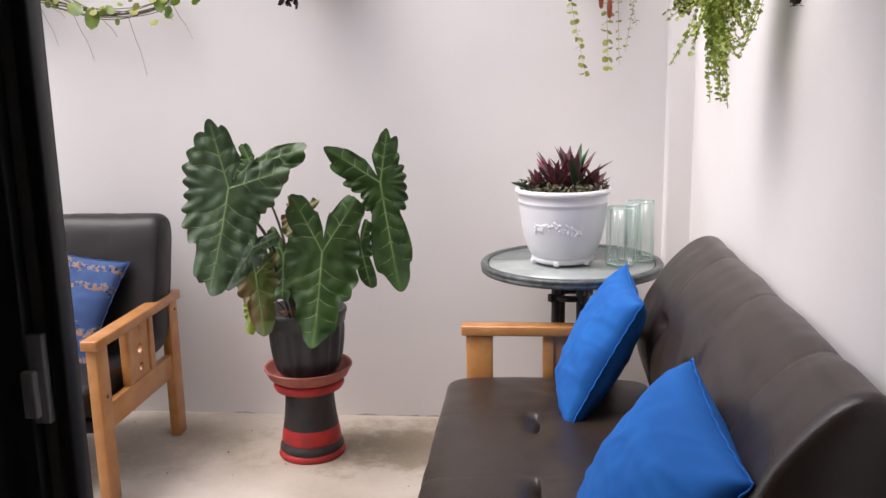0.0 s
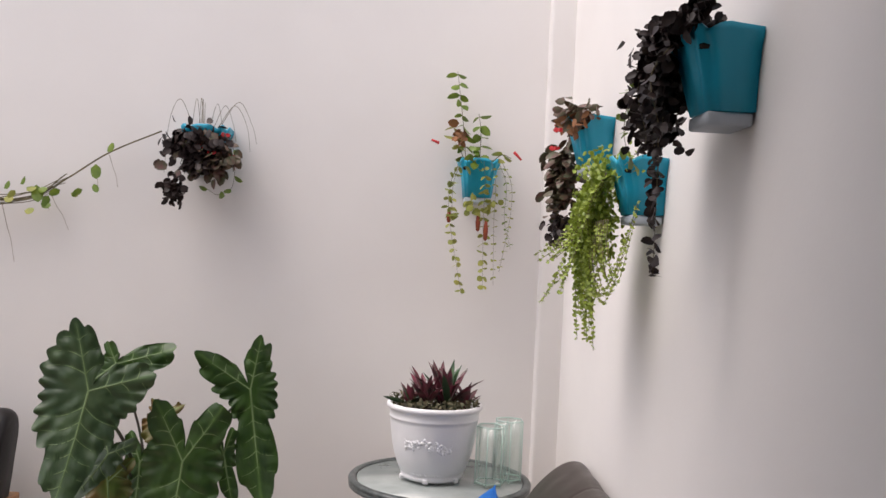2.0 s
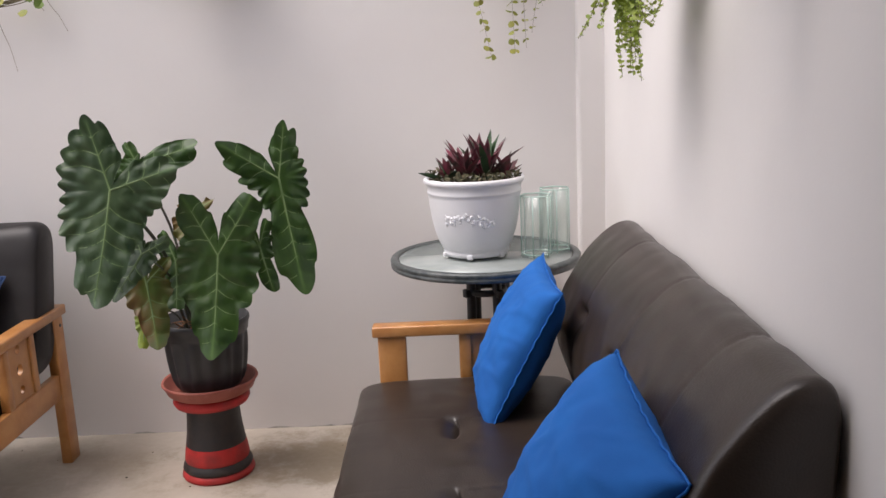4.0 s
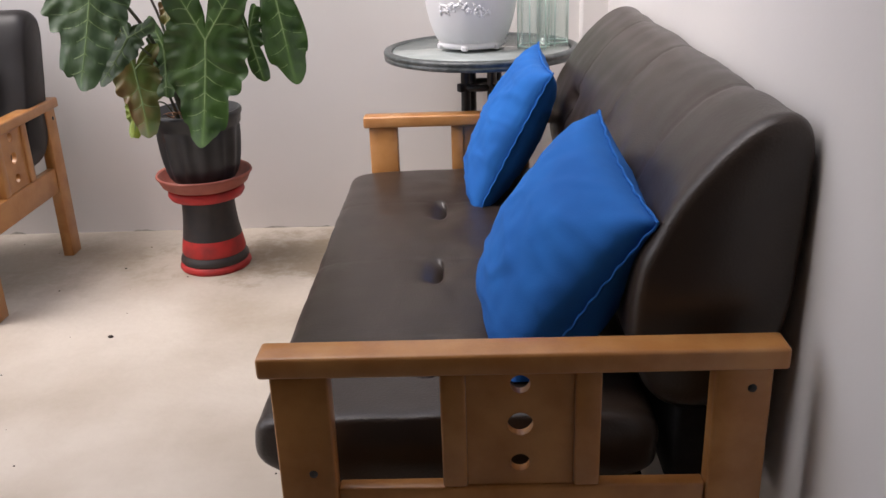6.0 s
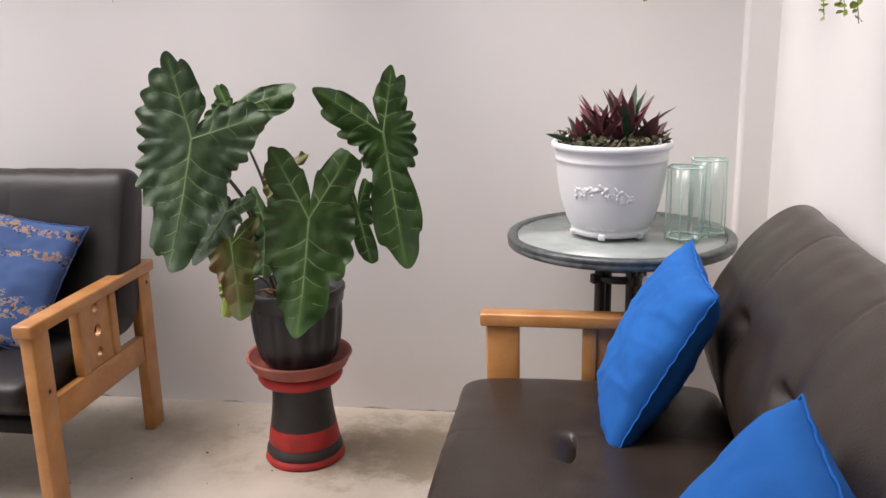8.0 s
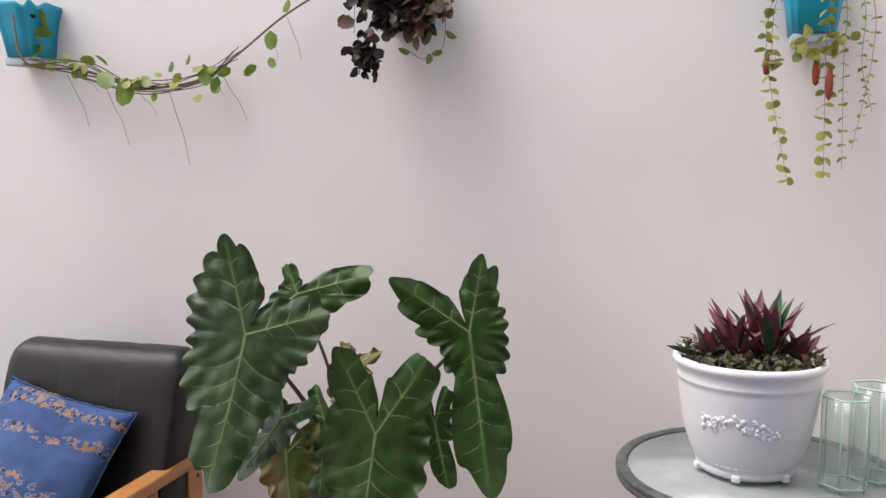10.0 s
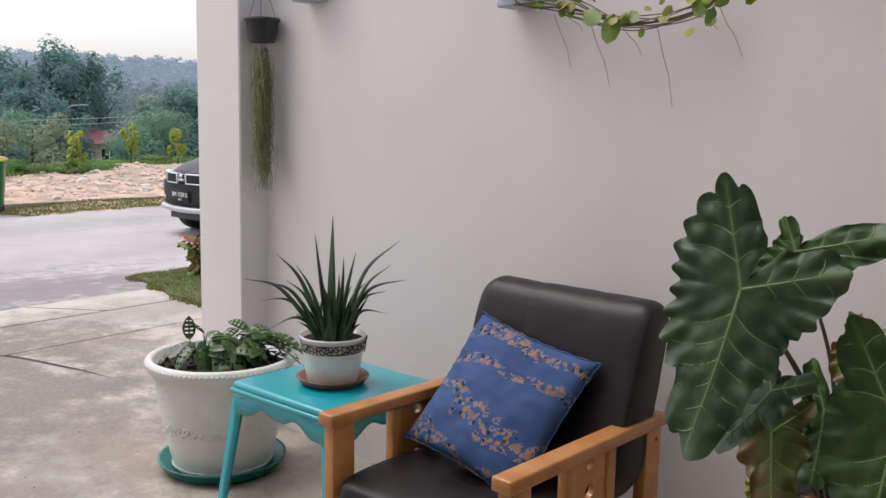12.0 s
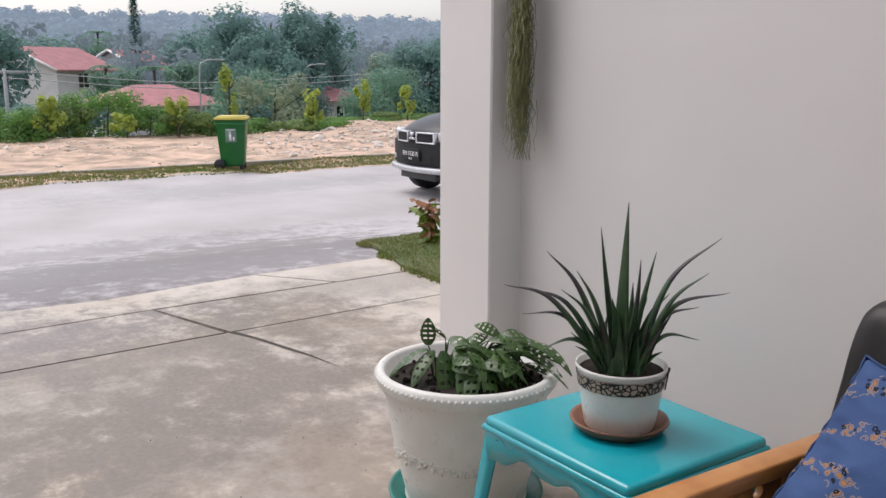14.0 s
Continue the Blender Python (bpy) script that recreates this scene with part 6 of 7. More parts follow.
# ---- outdoors ----
def ground_z(x, y):
    d = -x
    if d < 5.5:
        return -0.012
    if d < 9:
        return -0.012 - 0.288 * (lambda f: f * f * (3 - 2 * f))((d - 5.5) / 3.5)
    if d < 14.2:
        return -0.3
    d0 = 22.3 + 3.0 * min(1, max(0, (y - 11.5) / 3))
    if d > d0 and d < 45:
        return -0.16 - 3.34 * (d - d0) / (45 - d0)
    if d < d0:
        return -0.27 + 0.10 * noise.noise(Vector((x * 0.6, y * 0.6, 0))) + 0.05 * noise.noise(Vector((x * 2.3, y * 2.3, 3))) + 0.012 * (d - 14.2)
    if d < 115:
        return -3.5 + 0.6 * noise.noise(Vector((x * 0.05, y * 0.05, 5)))
    return -3.5 + (13.0 + 3 * noise.noise(Vector((0, y * 0.012, 9)))) * min(1, (d - 115) / 130) ** 1.1


def build_ground():
    bm = bmesh.new()
    xs = [6.0, -2.0, -5.45]
    x = -5.55
    while x > -300:
        xs.append(x)
        x -= 0.3 if x > -30 else (3 if x > -60 else 10)
    xs += [-500, -900]
    ys = [-600, -200, -60, -20, -8, -4]
    y = -3
    while y < 34:
        ys.append(y)
        y += 0.3 if y < 22 else 1.5
    while y < 300:
        ys.append(y)
        y += 9
    ys += [600, 1500]
    g = [[bm.verts.new((x, y, (ground_z(x, y) if x > -300 else 12) - (0.34 if x > -5.5 else 0))) for y in ys] for x in xs]
    for i in range(len(xs) - 1):
        for j in range(len(ys) - 1):
            f = bm.faces.new((g[i][j], g[i + 1][j], g[i + 1][j + 1], g[i][j + 1]))
            xm = (xs[i] + xs[i + 1]) / 2
            f.material_index = 0 if xm > -14.15 else (1 if xm > -22.3 - 3.0 * min(1, max(0, (ys[j] - 11.5) / 3)) else 2)
    setting("ground", bm, [M["road"], M["rubble"], M["scrub"]], "pale concrete road, stony bare lot and scrub", smooth=True)
    # low kerb and grass verge along the road
    bm = bmesh.new()
    box(bm, -15.24, -15.12, -40, 60, -0.5, -0.20, 0.01, 1)
    setting("kerb", bm, M["kerb"], "low pale concrete kerb")

    def grass(name, x0, x1, y0, y1, n, h, label, cut=None):
        bm = bmesh.new()
        r = random.Random(31)
        for _ in range(n):
            x, y = r.uniform(x0, x1), r.uniform(y0, y1)
            if cut and not cut(x, y):
                continue
            z = ground_z(x, y) + (0.02 if x > -8 else 0.03)
            for k in range(3):
                a = r.uniform(0, 6.28)
                w, hh = h * 0.22, h * r.uniform(0.5, 1.2)
                p = Vector((x + r.uniform(-1, 1) * h * 0.5, y + r.uniform(-1, 1) * h * 0.5, z - 0.01))
                v = [bm.verts.new(p + Vector((-w * math.cos(a), -w * math.sin(a), 0))), bm.verts.new(p + Vector((w * math.cos(a), w * math.sin(a), 0))), bm.verts.new(p + Vector((r.uniform(-0.5, 0.5) * h, r.uniform(-0.5, 0.5) * h, hh)))]
                bm.faces.new(v)
        tagged(obj(name, bm, M["grass"], False), label, "grass", kind="stuff")

    cut = lambda x, y: y > 4.93 + 0.28 * (-5.35 - x) + 0.06 * math.sin(x * 9) and x > -6.75 + 0.05 * math.sin(y * 7)
    grass("grass", -6.8, -4.6, 4.9, 7.6, 15000, 0.035, "short bright green grass patch beside the drive", cut)
    bm = bmesh.new()
    pts = [(-6.72, 5.36), (-5.35, 4.97), (-4.6, 4.9), (-4.6, 7.6), (-6.72, 7.6)]
    n = 14
    rows = []
    for i in range(n + 1):
        x = -6.72 + i / n * 2.12
        y0 = 4.95 + max(0, 0.29 * (-5.35 - x))
        rows.append([bm.verts.new((x, y0 + (7.6 - y0) * j / 8, ground_z(x, 5) + 0.03)) for j in range(9)])
    for p, q in zip(rows, rows[1:]):
        for j in range(8):
            bm.faces.new((p[j], p[j + 1], q[j + 1], q[j]))
    edge = [row[0] for row in rows]
    low = [bm.verts.new((v.co.x, v.co.y, v.co.z - 0.08)) for v in edge]
    for i in range(n):
        bm.faces.new((low[i], low[i + 1], edge[i + 1], edge[i]))
    setting("lawn_bed", bm, M["grass_soil"], "green lawn bed")
    grass("verge_grass", -15.12, -14.12, -2, 30, 22000, 0.035, "dry short grass verge along the kerb")
    # stones of the bare lot
    bm = bmesh.new()
    r = random.Random(41)
    for _ in range(3200):
        x, y = -15.4 - 7 * r.random() ** 1.2 - 2 * r.random(), r.uniform(-3, 24)
        if noise.noise(Vector((x * 0.5, y * 0.5, 8))) < -0.05 and y < 9:
            continue
        s = r.uniform(0.012, 0.04) * (2.6 if r.random() < 0.03 else 1) * (1.4 if y > 9 else 1)
        b2 = bmesh.new()
        bmesh.ops.create_icosphere(b2, subdivisions=1, radius=s)
        for v in b2.verts:
            v.co *= 1 + r.uniform(-0.3, 0.3)
        b2.transform(pose(x, y, ground_z(x, y) + s * 0.2, 0, 0, r.uniform(0, 360)) @ Matrix.Diagonal((1.3, 1, 0.6, 1)))
        merge(bm, b2)
    tagged(obj("stones", bm, M["stone"], False), "pale broken stones scattered over the bare lot", "stone", kind="stuff")


def crown(bm, c, rx, rz, n, leaf, r, mi=0, lobes=9):
    """A crown of small leaf cards gathered in uneven clumps."""
    cl = []
    for _ in range(lobes):
        a = r.uniform(0, 6.28)
        q = r.uniform(0.2, 0.85)
        cl.append((Vector((rx * q * math.cos(a), rx * q * math.sin(a), rz * r.uniform(-0.75, 0.85))), r.uniform(0.28, 0.5)))
    for k in range(n):
        o, s = cl[k % lobes]
        out = rdir_r(r)
        v = out * (r.random() ** 0.3)
        p = Vector(c) + o + Vector((v.x * rx * s, v.y * rx * s, v.z * rz * s * 1.1))
        nn = (out + rdir_r(r) * 0.4 + Vector((0.25, 0, 0.55))).normalized()
        d = nn.cross(rdir_r(r)).normalized()
        e = nn.cross(d)
        l_ = leaf * r.uniform(0.6, 1.3)
        vs = [bm.verts.new(p - d * l_ * 0.5), bm.verts.new(p + e * l_ * 0.32), bm.verts.new(p + d * l_ * 0.5), bm.verts.new(p - e * l_ * 0.32)]
        bm.faces.new(vs).material_index = mi


def rdir_r(r):
    v = Vector((r.gauss(0, 1), r.gauss(0, 1), r.gauss(0, 1)))
    return v.normalized()


def tree(label, x, y, z, h, w, mat_, n=1500, leaf=0.35, seed=1, crown_from=0.35, lobes=10, name="tree"):
    r = random.Random(seed)
    t = thing(name, label, "tree" if name == "tree" else "bush", (x, y, z), group="trees and bushes beyond the lot")
    bm = bmesh.new()
    tube(bm, curve([(0, 0, -0.2), (w * 0.03, 0, h * 0.4), (0, w * 0.04, h * 0.85)], 5), 0.022 * h + 0.01, 0.006 * h, 8)
    part("trunk", bm, M["bark"], t)
    bm = bmesh.new()
    for k in range(6):
        a = k * 1.1 + seed
        b_ = h * r.uniform(crown_from, 0.7)
        tube(bm, curve([(0, 0, b_), (w * 0.2 * math.cos(a), w * 0.2 * math.sin(a), b_ + h * 0.08), (w * 0.4 * math.cos(a), w * 0.4 * math.sin(a), b_ + h * 0.2)], 4), 0.008 * h, 0.003 * h, 5)
    part("limbs", bm, M["bark"], t, kind="stuff")
    bm = bmesh.new()
    cz = h * (1 + crown_from) / 2
    crown(bm, (0, 0, cz), w / 2, h * (1 - crown_from) / 2, int(n * 1.7), leaf, r, lobes=lobes + 6)
    part("crown", bm, mat_, t, kind="stuff", smooth=False, keep=True)
    return t


CAM_END = Vector((0.03, 1.83, 1.36))


def far(x, y50, z50):
    """The point at depth x on the sight line that passes (-50, y50, z50)."""
    k = (x - CAM_END.x) / (-50 - CAM_END.x)
    return Vector((x, CAM_END.y + k * (y50 - CAM_END.y), CAM_END.z + k * (z50 - CAM_END.z)))


def house(label, x, y0, y1, ze, zr, depth, gable, gz=-3.6):
    """A bungalow: front wall at x facing the road, eaves at ze, ridge at zr. gable: its gable looks at the road."""
    t = thing("house", label, "house", (x, (y0 + y1) / 2, gz), group="red-roofed houses")
    w = (y1 - y0) / 2
    e, rg = ze - gz, zr - gz
    bm = bmesh.new()
    box(bm, -depth, 0, -w, w, 0, e)
    if gable:
        for yy in (-w, w):
            bm.faces.new([bm.verts.new(p) for p in ((0, yy, e), (-depth, yy, e), (-depth / 2, yy, rg - 0.1))])
    part("wall", bm, M["house_wall"], t, "white rendered wall", smooth=False)
    bm = bmesh.new()
    o = 0.7
    if gable:
        for xa, za, xb, zb in ((o, e - 0.35, -depth / 2, rg), (-depth - o, e - 0.35, -depth / 2, rg)):
            v = [bm.verts.new(p) for p in ((xa, -w - o, za), (xb, -w - o, zb), (xb, w + o, zb), (xa, w + o, za), (xa, -w - o, za + 0.15), (xb, -w - o, zb + 0.15), (xb, w + o, zb + 0.15), (xa, w + o, za + 0.15))]
            for f in ((0, 1, 2, 3), (4, 5, 6, 7), (0, 1, 5, 4), (1, 2, 6, 5), (2, 3, 7, 6), (3, 0, 4, 7)):
                bm.faces.new([v[i] for i in f])
    else:
        k = min(depth, 2 * w) * 0.34
        b_ = [bm.verts.new(p) for p in ((o, -w - o, e - 0.1), (o, w + o, e - 0.1), (-depth - o, w + o, e - 0.1), (-depth - o, -w - o, e - 0.1))]
        t_ = [bm.verts.new(p) for p in ((-depth / 2, -w + k, rg), (-depth / 2, w - k, rg))]
        bm.faces.new((b_[0], b_[1], t_[1], t_[0]))
        bm.faces.new((b_[1], b_[2], t_[1]))
        bm.faces.new((b_[2], b_[3], t_[0], t_[1]))
        bm.faces.new((b_[3], b_[0], t_[0]))
        bm.faces.new(b_[::-1])
    part("roof", bm, M["roof"], t, "faded red tiled roof", smooth=False)
    if gable:
        for xa, za, xb, zb in ((o, e - 0.3, -depth / 2, rg + 0.05), (-depth - o, e - 0.3, -depth / 2, rg + 0.05)):
            bm = bmesh.new()
            tube(bm, [(xa, -w - o - 0.05, za), ((xa + xb) / 2, -w - o - 0.05, (za + zb) / 2), (xb, -w - o - 0.05, zb)], 0.16, 0.16, 4)
            part("bargeboard", bm, M["house_wall"], t, "white bargeboard")
        wd = new("window")
        wd.parent = t
        wd.matrix_basis = pose(-depth * 0.45, -w - 0.03, e - 1.7, 0, 0, -90)
        bm = bmesh.new()
        box(bm, -0.05, 0.03, -0.85, 0.85, -0.05, 1.45)
        part("frame", bm, M["house_wall"], wd, smooth=False)
        for s in (-1, 1):
            bm = bmesh.new()
            box(bm, 0.031, 0.05, s * 0.40 - 0.33, s * 0.40 + 0.33, 0.05, 1.35)
            part("pane", bm, M["dark_pane"], wd, smooth=False)
        t.rotation_euler = (0, 0, radians(38))
    for yy in ((-w * 0.1, w * 0.55) if w > 3 else (0.0,)):
        wd = new("window")
        wd.parent = t
        wd.location = (0.03, yy, e - 1.9)
        bm = bmesh.new()
        box(bm, -0.05, 0.03, -0.75, 0.75, -0.05, 1.45)
        part("frame", bm, M["house_wall"], wd, smooth=False)
        for s in (-1, 1):
            bm = bmesh.new()
            box(bm, 0.031, 0.05, s * 0.36 - 0.3, s * 0.36 + 0.3, 0.05, 1.35)
            part("pane", bm, M["dark_pane"], wd, smooth=False)
    return t


def build_far():
    f = far
    a, b_ = f(-92, 9.8, 0), f(-92, 13.9, 0)
    house("white bungalow with a faded red gabled roof among trees", -92, a.y, b_.y, f(-92, 0, 1.55).z, f(-92, 0, 2.55).z, 9, True, -3.6)
    a, b_ = f(-105, 14.3, 0), f(-105, 17.0, 0)
    house("white house with stepped red gables behind palms", -105, a.y, b_.y, f(-105, 0, 1.5).z, f(-105, 0, 2.45).z, 8, True, -3.6)
    a, b_ = f(-66, 12.9, 0), f(-66, 19.4, 0)
    house("low bungalow with a broad hipped red roof", -66, a.y, b_.y, f(-66, 0, -0.42).z, f(-66, 0, 0.62).z, 9, False, -3.5)
    a, b_ = f(-70, 25.0, 0), f(-70, 28.6, 0)
    house("white bungalow with a red hipped roof behind bushes", -70, a.y, b_.y, f(-70, 0, -0.3).z, f(-70, 0, 0.45).z, 9, False, -3.5)
    r = random.Random(77)
    # bushes at the far edge of the lot
    x = -21.9
    ys = 0.0
    k = 0
    while ys < 21:
        x = -22.0 - 3.0 * min(1, max(0, (ys - 11.5) / 3))
        hgt = r.uniform(0.75, 1.15) * (1.0 if ys < 8 else 0.7 if ys < 9.5 else 0.42 if ys < 12 else 0.3)
        m_ = (M["bush_a"], M["bush_b"], M["bush_a"])[k % 3]
        tree("dense green bush at the edge of the bare lot", x - r.uniform(0, 1.0), ys, -0.3, hgt, r.uniform(1.3, 2.1), m_, 1700, 0.085, 100 + k, 0.0, 14, "bush")
        ys += r.uniform(0.6, 1.0)
        k += 1
    for (yy, hh, ww) in ((5.3, 1.0, 0.7), (8.2, 0.95, 0.7), (9.6, 1.7, 0.7), (11.9, 1.05, 0.6), (14.9, 1.25, 0.6), (16.4, 1.2, 0.6), (7.0, 0.6, 0.7)):
        k += 1
        tree("yellow-green sapling at the edge of the lot", -21.5 - r.random() * 0.5 - 3.0 * min(1, max(0, (yy - 11.5) / 3)), yy, -0.2, hh, ww, M["bush_y"], 230, 0.12, 100 + k, 0.25, 5, "bush")
    # trees between the houses
    for (yy50, top50, xx, ww, mk, n, lf) in (
        (6.9, 3.2, -60, 4.0, "tree_a", 3000, 0.34), (4.8, 3.3, -64, 7, "tree_a", 3600, 0.4),
        (14.3, 1.5, -84, 2.6, "tree_b", 1400, 0.3), (17.4, 1.9, -84, 3.4, "tree_b", 1600, 0.34), (12.6, 1.3, -86, 2.0, "tree_b", 1200, 0.3), (19.6, 2.6, -72, 3.4, "tree_a", 1800, 0.32), (20.6, 3.4, -70, 6, "tree_a", 2400, 0.4),
        (18.0, 3.3, -110, 9, "tree_a", 2200, 0.55), (22.2, 1.3, -46, 3.0, "tree_c", 1800, 0.22), (20.4, 1.5, -50, 2.6, "tree_b", 1200, 0.24), (22.0, 2.6, -66, 5, "tree_a", 2200, 0.35),
        (20.6, 4.7, -74, 6.5, "tree_a", 3200, 0.38), (22.0, 5.2, -76, 7, "tree_a", 3400, 0.38), (24.7, 4.9, -76, 5.5, "tree_a", 3000, 0.38), (23.6, 3.6, -74, 6, "tree_a", 2600, 0.38), (26.2, 3.9, -78, 3.6, "tree_a", 1200, 0.38),
        (29.5, 1.5, -52, 4.4, "tree_b", 2000, 0.25), (31.5, 2.5, -60, 4.6, "tree_a", 2000, 0.3), (33.0, 3.3, -60, 4.2, "tree_a", 2200, 0.3), (30.6, 2.4, -80, 5, "tree_c", 1500, 0.4), (28.4, 0.9, -44, 2.6, "tree_b", 1400, 0.2), (34.5, 3.0, -58, 5, "tree_a", 2000, 0.3), (2.5, 3.4, -64, 9, "tree_a", 2200, 0.45)):
        k += 1
        top = far(xx, yy50, top50)
        gz = -3.6
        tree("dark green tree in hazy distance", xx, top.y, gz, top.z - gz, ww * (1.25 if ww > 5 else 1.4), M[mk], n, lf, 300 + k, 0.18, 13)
    # low growth and mid trees between the roofs
    r2 = random.Random(5)
    for yy50, top50, xx, ww in [(v, r2.uniform(-0.75, -0.35), -46, 2.6) for v in (6.5, 8, 9.5, 11, 12.5, 19.6, 21)] + [(v, r2.uniform(0.3, 1.4), -62, 3.4) for v in (20, 21.6, 23, 24.2, 29, 30.4, 32)] + [(v, r2.uniform(2.2, 3.3), -116, 8) for v in (9, 11, 13, 15, 16.5, 18.5, 20.5, 22.5, 24.5, 27)]:
        k += 1
        top = far(xx, yy50, top50)
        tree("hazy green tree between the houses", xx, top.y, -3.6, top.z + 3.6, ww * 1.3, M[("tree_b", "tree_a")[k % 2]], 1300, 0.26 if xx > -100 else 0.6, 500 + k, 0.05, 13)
    # slender conifer
    top = far(-100, 14.5, 5.4)
    t = thing("conifer", "tall thin dark conifer rising over the roofs", "tree", (-100, top.y, -3.5), group="trees and bushes beyond the lot")
    bm = bmesh.new()
    H_ = top.z + 3.5
    tube(bm, [(0, 0, 0), (0, 0, H_ * 0.5), (0, 0, H_)], 0.16, 0.03, 6)
    part("trunk", bm, M["bark"], t)
    bm = bmesh.new()
    for q in range(2600):
        u = r.random() ** 0.8
        a = r.uniform(0, 6.28)
        rad = (1 - u) * 1.9 * r.random() ** 0.5 + 0.1
        p = Vector((rad * math.cos(a), rad * math.sin(a), H_ * (0.15 + 0.85 * u)))
        d = Vector((math.cos(a), math.sin(a), -0.3 + r.uniform(-0.3, 0.3))) * 0.35
        e = Vector((-math.sin(a), math.cos(a), 0)) * 0.10
        bm.faces.new([bm.verts.new(p + v) for v in (-e, d, e)])
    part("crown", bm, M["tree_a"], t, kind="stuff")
    # palms
    for yy50, top50, xx in ((12.9, 1.9, -90), (12.6, 3.6, -118), (15.4, 1.9, -80), (18.6, 1.5, -75), (30.3, 1.9, -72)):
        top = far(xx, yy50, top50)
        t = thing("palm", "palm with arching fronds between the houses", "tree", (xx, top.y, -3.5), group="palms")
        h = top.z + 3.0
        part("trunk", tube(bmesh.new(), [(0, 0, 0), (0.1, 0, h / 2), (0, 0, h)], 0.16, 0.12, 8), M["bark"], t)
        for q in range(12):
            a = q * 0.55 + yy50
            bm = bmesh.new()
            for i in range(16):
                u = i / 15
                p = Vector((2.2 * u * math.cos(a), 2.2 * u * math.sin(a), h + 0.9 * u - 1.7 * u * u))
                for s in (-1, 1):
                    e = Vector((-math.sin(a), math.cos(a), -0.7)) * s * 0.5 * (1 - 0.5 * u)
                    e.z = -abs(e.z)
                    bm.faces.new([bm.verts.new(p), bm.verts.new(p + Vector((0.1 * math.cos(a), 0.1 * math.sin(a), 0))), bm.verts.new(p + e)])
            part("frond", bm, M["tree_b"], t)
    # wooded hills
    bm = bmesh.new()
    for q in range(2300):
        y = r.uniform(-60, 260)
        d = r.uniform(118, 262) if q % 3 else r.uniform(235, 262)
        z = ground_z(-d, y)
        rad = r.uniform(2.6, 5.0)
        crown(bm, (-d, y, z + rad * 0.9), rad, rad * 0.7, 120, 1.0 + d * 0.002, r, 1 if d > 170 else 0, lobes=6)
    for q in range(260):
        y = r.uniform(-10, 140)
        d = r.uniform(96, 125)
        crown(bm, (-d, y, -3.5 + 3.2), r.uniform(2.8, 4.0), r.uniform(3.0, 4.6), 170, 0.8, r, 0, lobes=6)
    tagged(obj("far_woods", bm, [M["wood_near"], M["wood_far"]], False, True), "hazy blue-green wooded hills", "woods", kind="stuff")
    # street lamps and power line
    for yy50, top50, xx in ((17.9, 1.9, -60), (24.3, 1.7, -64)):
        top = far(xx, yy50, top50)
        t = thing("street_lamp", "slim pale street lamp with a curved arm", "street lamp", (xx, top.y, -3.5))
        h = top.z + 3.5
        part("pole", tube(bmesh.new(), curve([(0, 0, 0), (0, 0, h * 0.85), (0, 0.3, h), (0, 1.2, h + 0.15)], 6), 0.06, 0.045, 8), M["pole"], t)
        bm = bmesh.new()
        box(bm, -0.1, 0.1, 1.1, 1.7, h + 0.08, h + 0.2, 0.03, 1)
        part("lamp_head", bm, M["pole"], t)
    top = far(-48, 8.0, 1.5)
    t = thing("utility_pole", "grey utility pole with a cross-arm", "pole", (-48, top.y, -3.2))
    h = top.z + 3.2
    part("pole", tube(bmesh.new(), [(0, 0, 0), (0, 0, h / 2), (0, 0, h)], 0.11, 0.08, 8), M["pole"], t)
    bm = bmesh.new()
    box(bm, -0.06, 0.06, -0.9, 0.9, h - 0.25, h - 0.1)
    part("cross_arm", bm, M["pole"], t)
    for k2, dz in enumerate((0.0, -0.35)):
        t = thing("power_cable", "thin dark power cable strung across the view", "cable", (-48, 0, 0))
        pts = [(0, top.y, top.z - 0.1 + dz), (-4, top.y + 10, top.z - 0.75 + dz), (-8, top.y + 20, top.z - 0.5 + dz), (-12, top.y + 32, top.z + dz)]
        part("cable", tube(bmesh.new(), curve(pts, 8), 0.022, 0.022, 4), M["pole"], t)


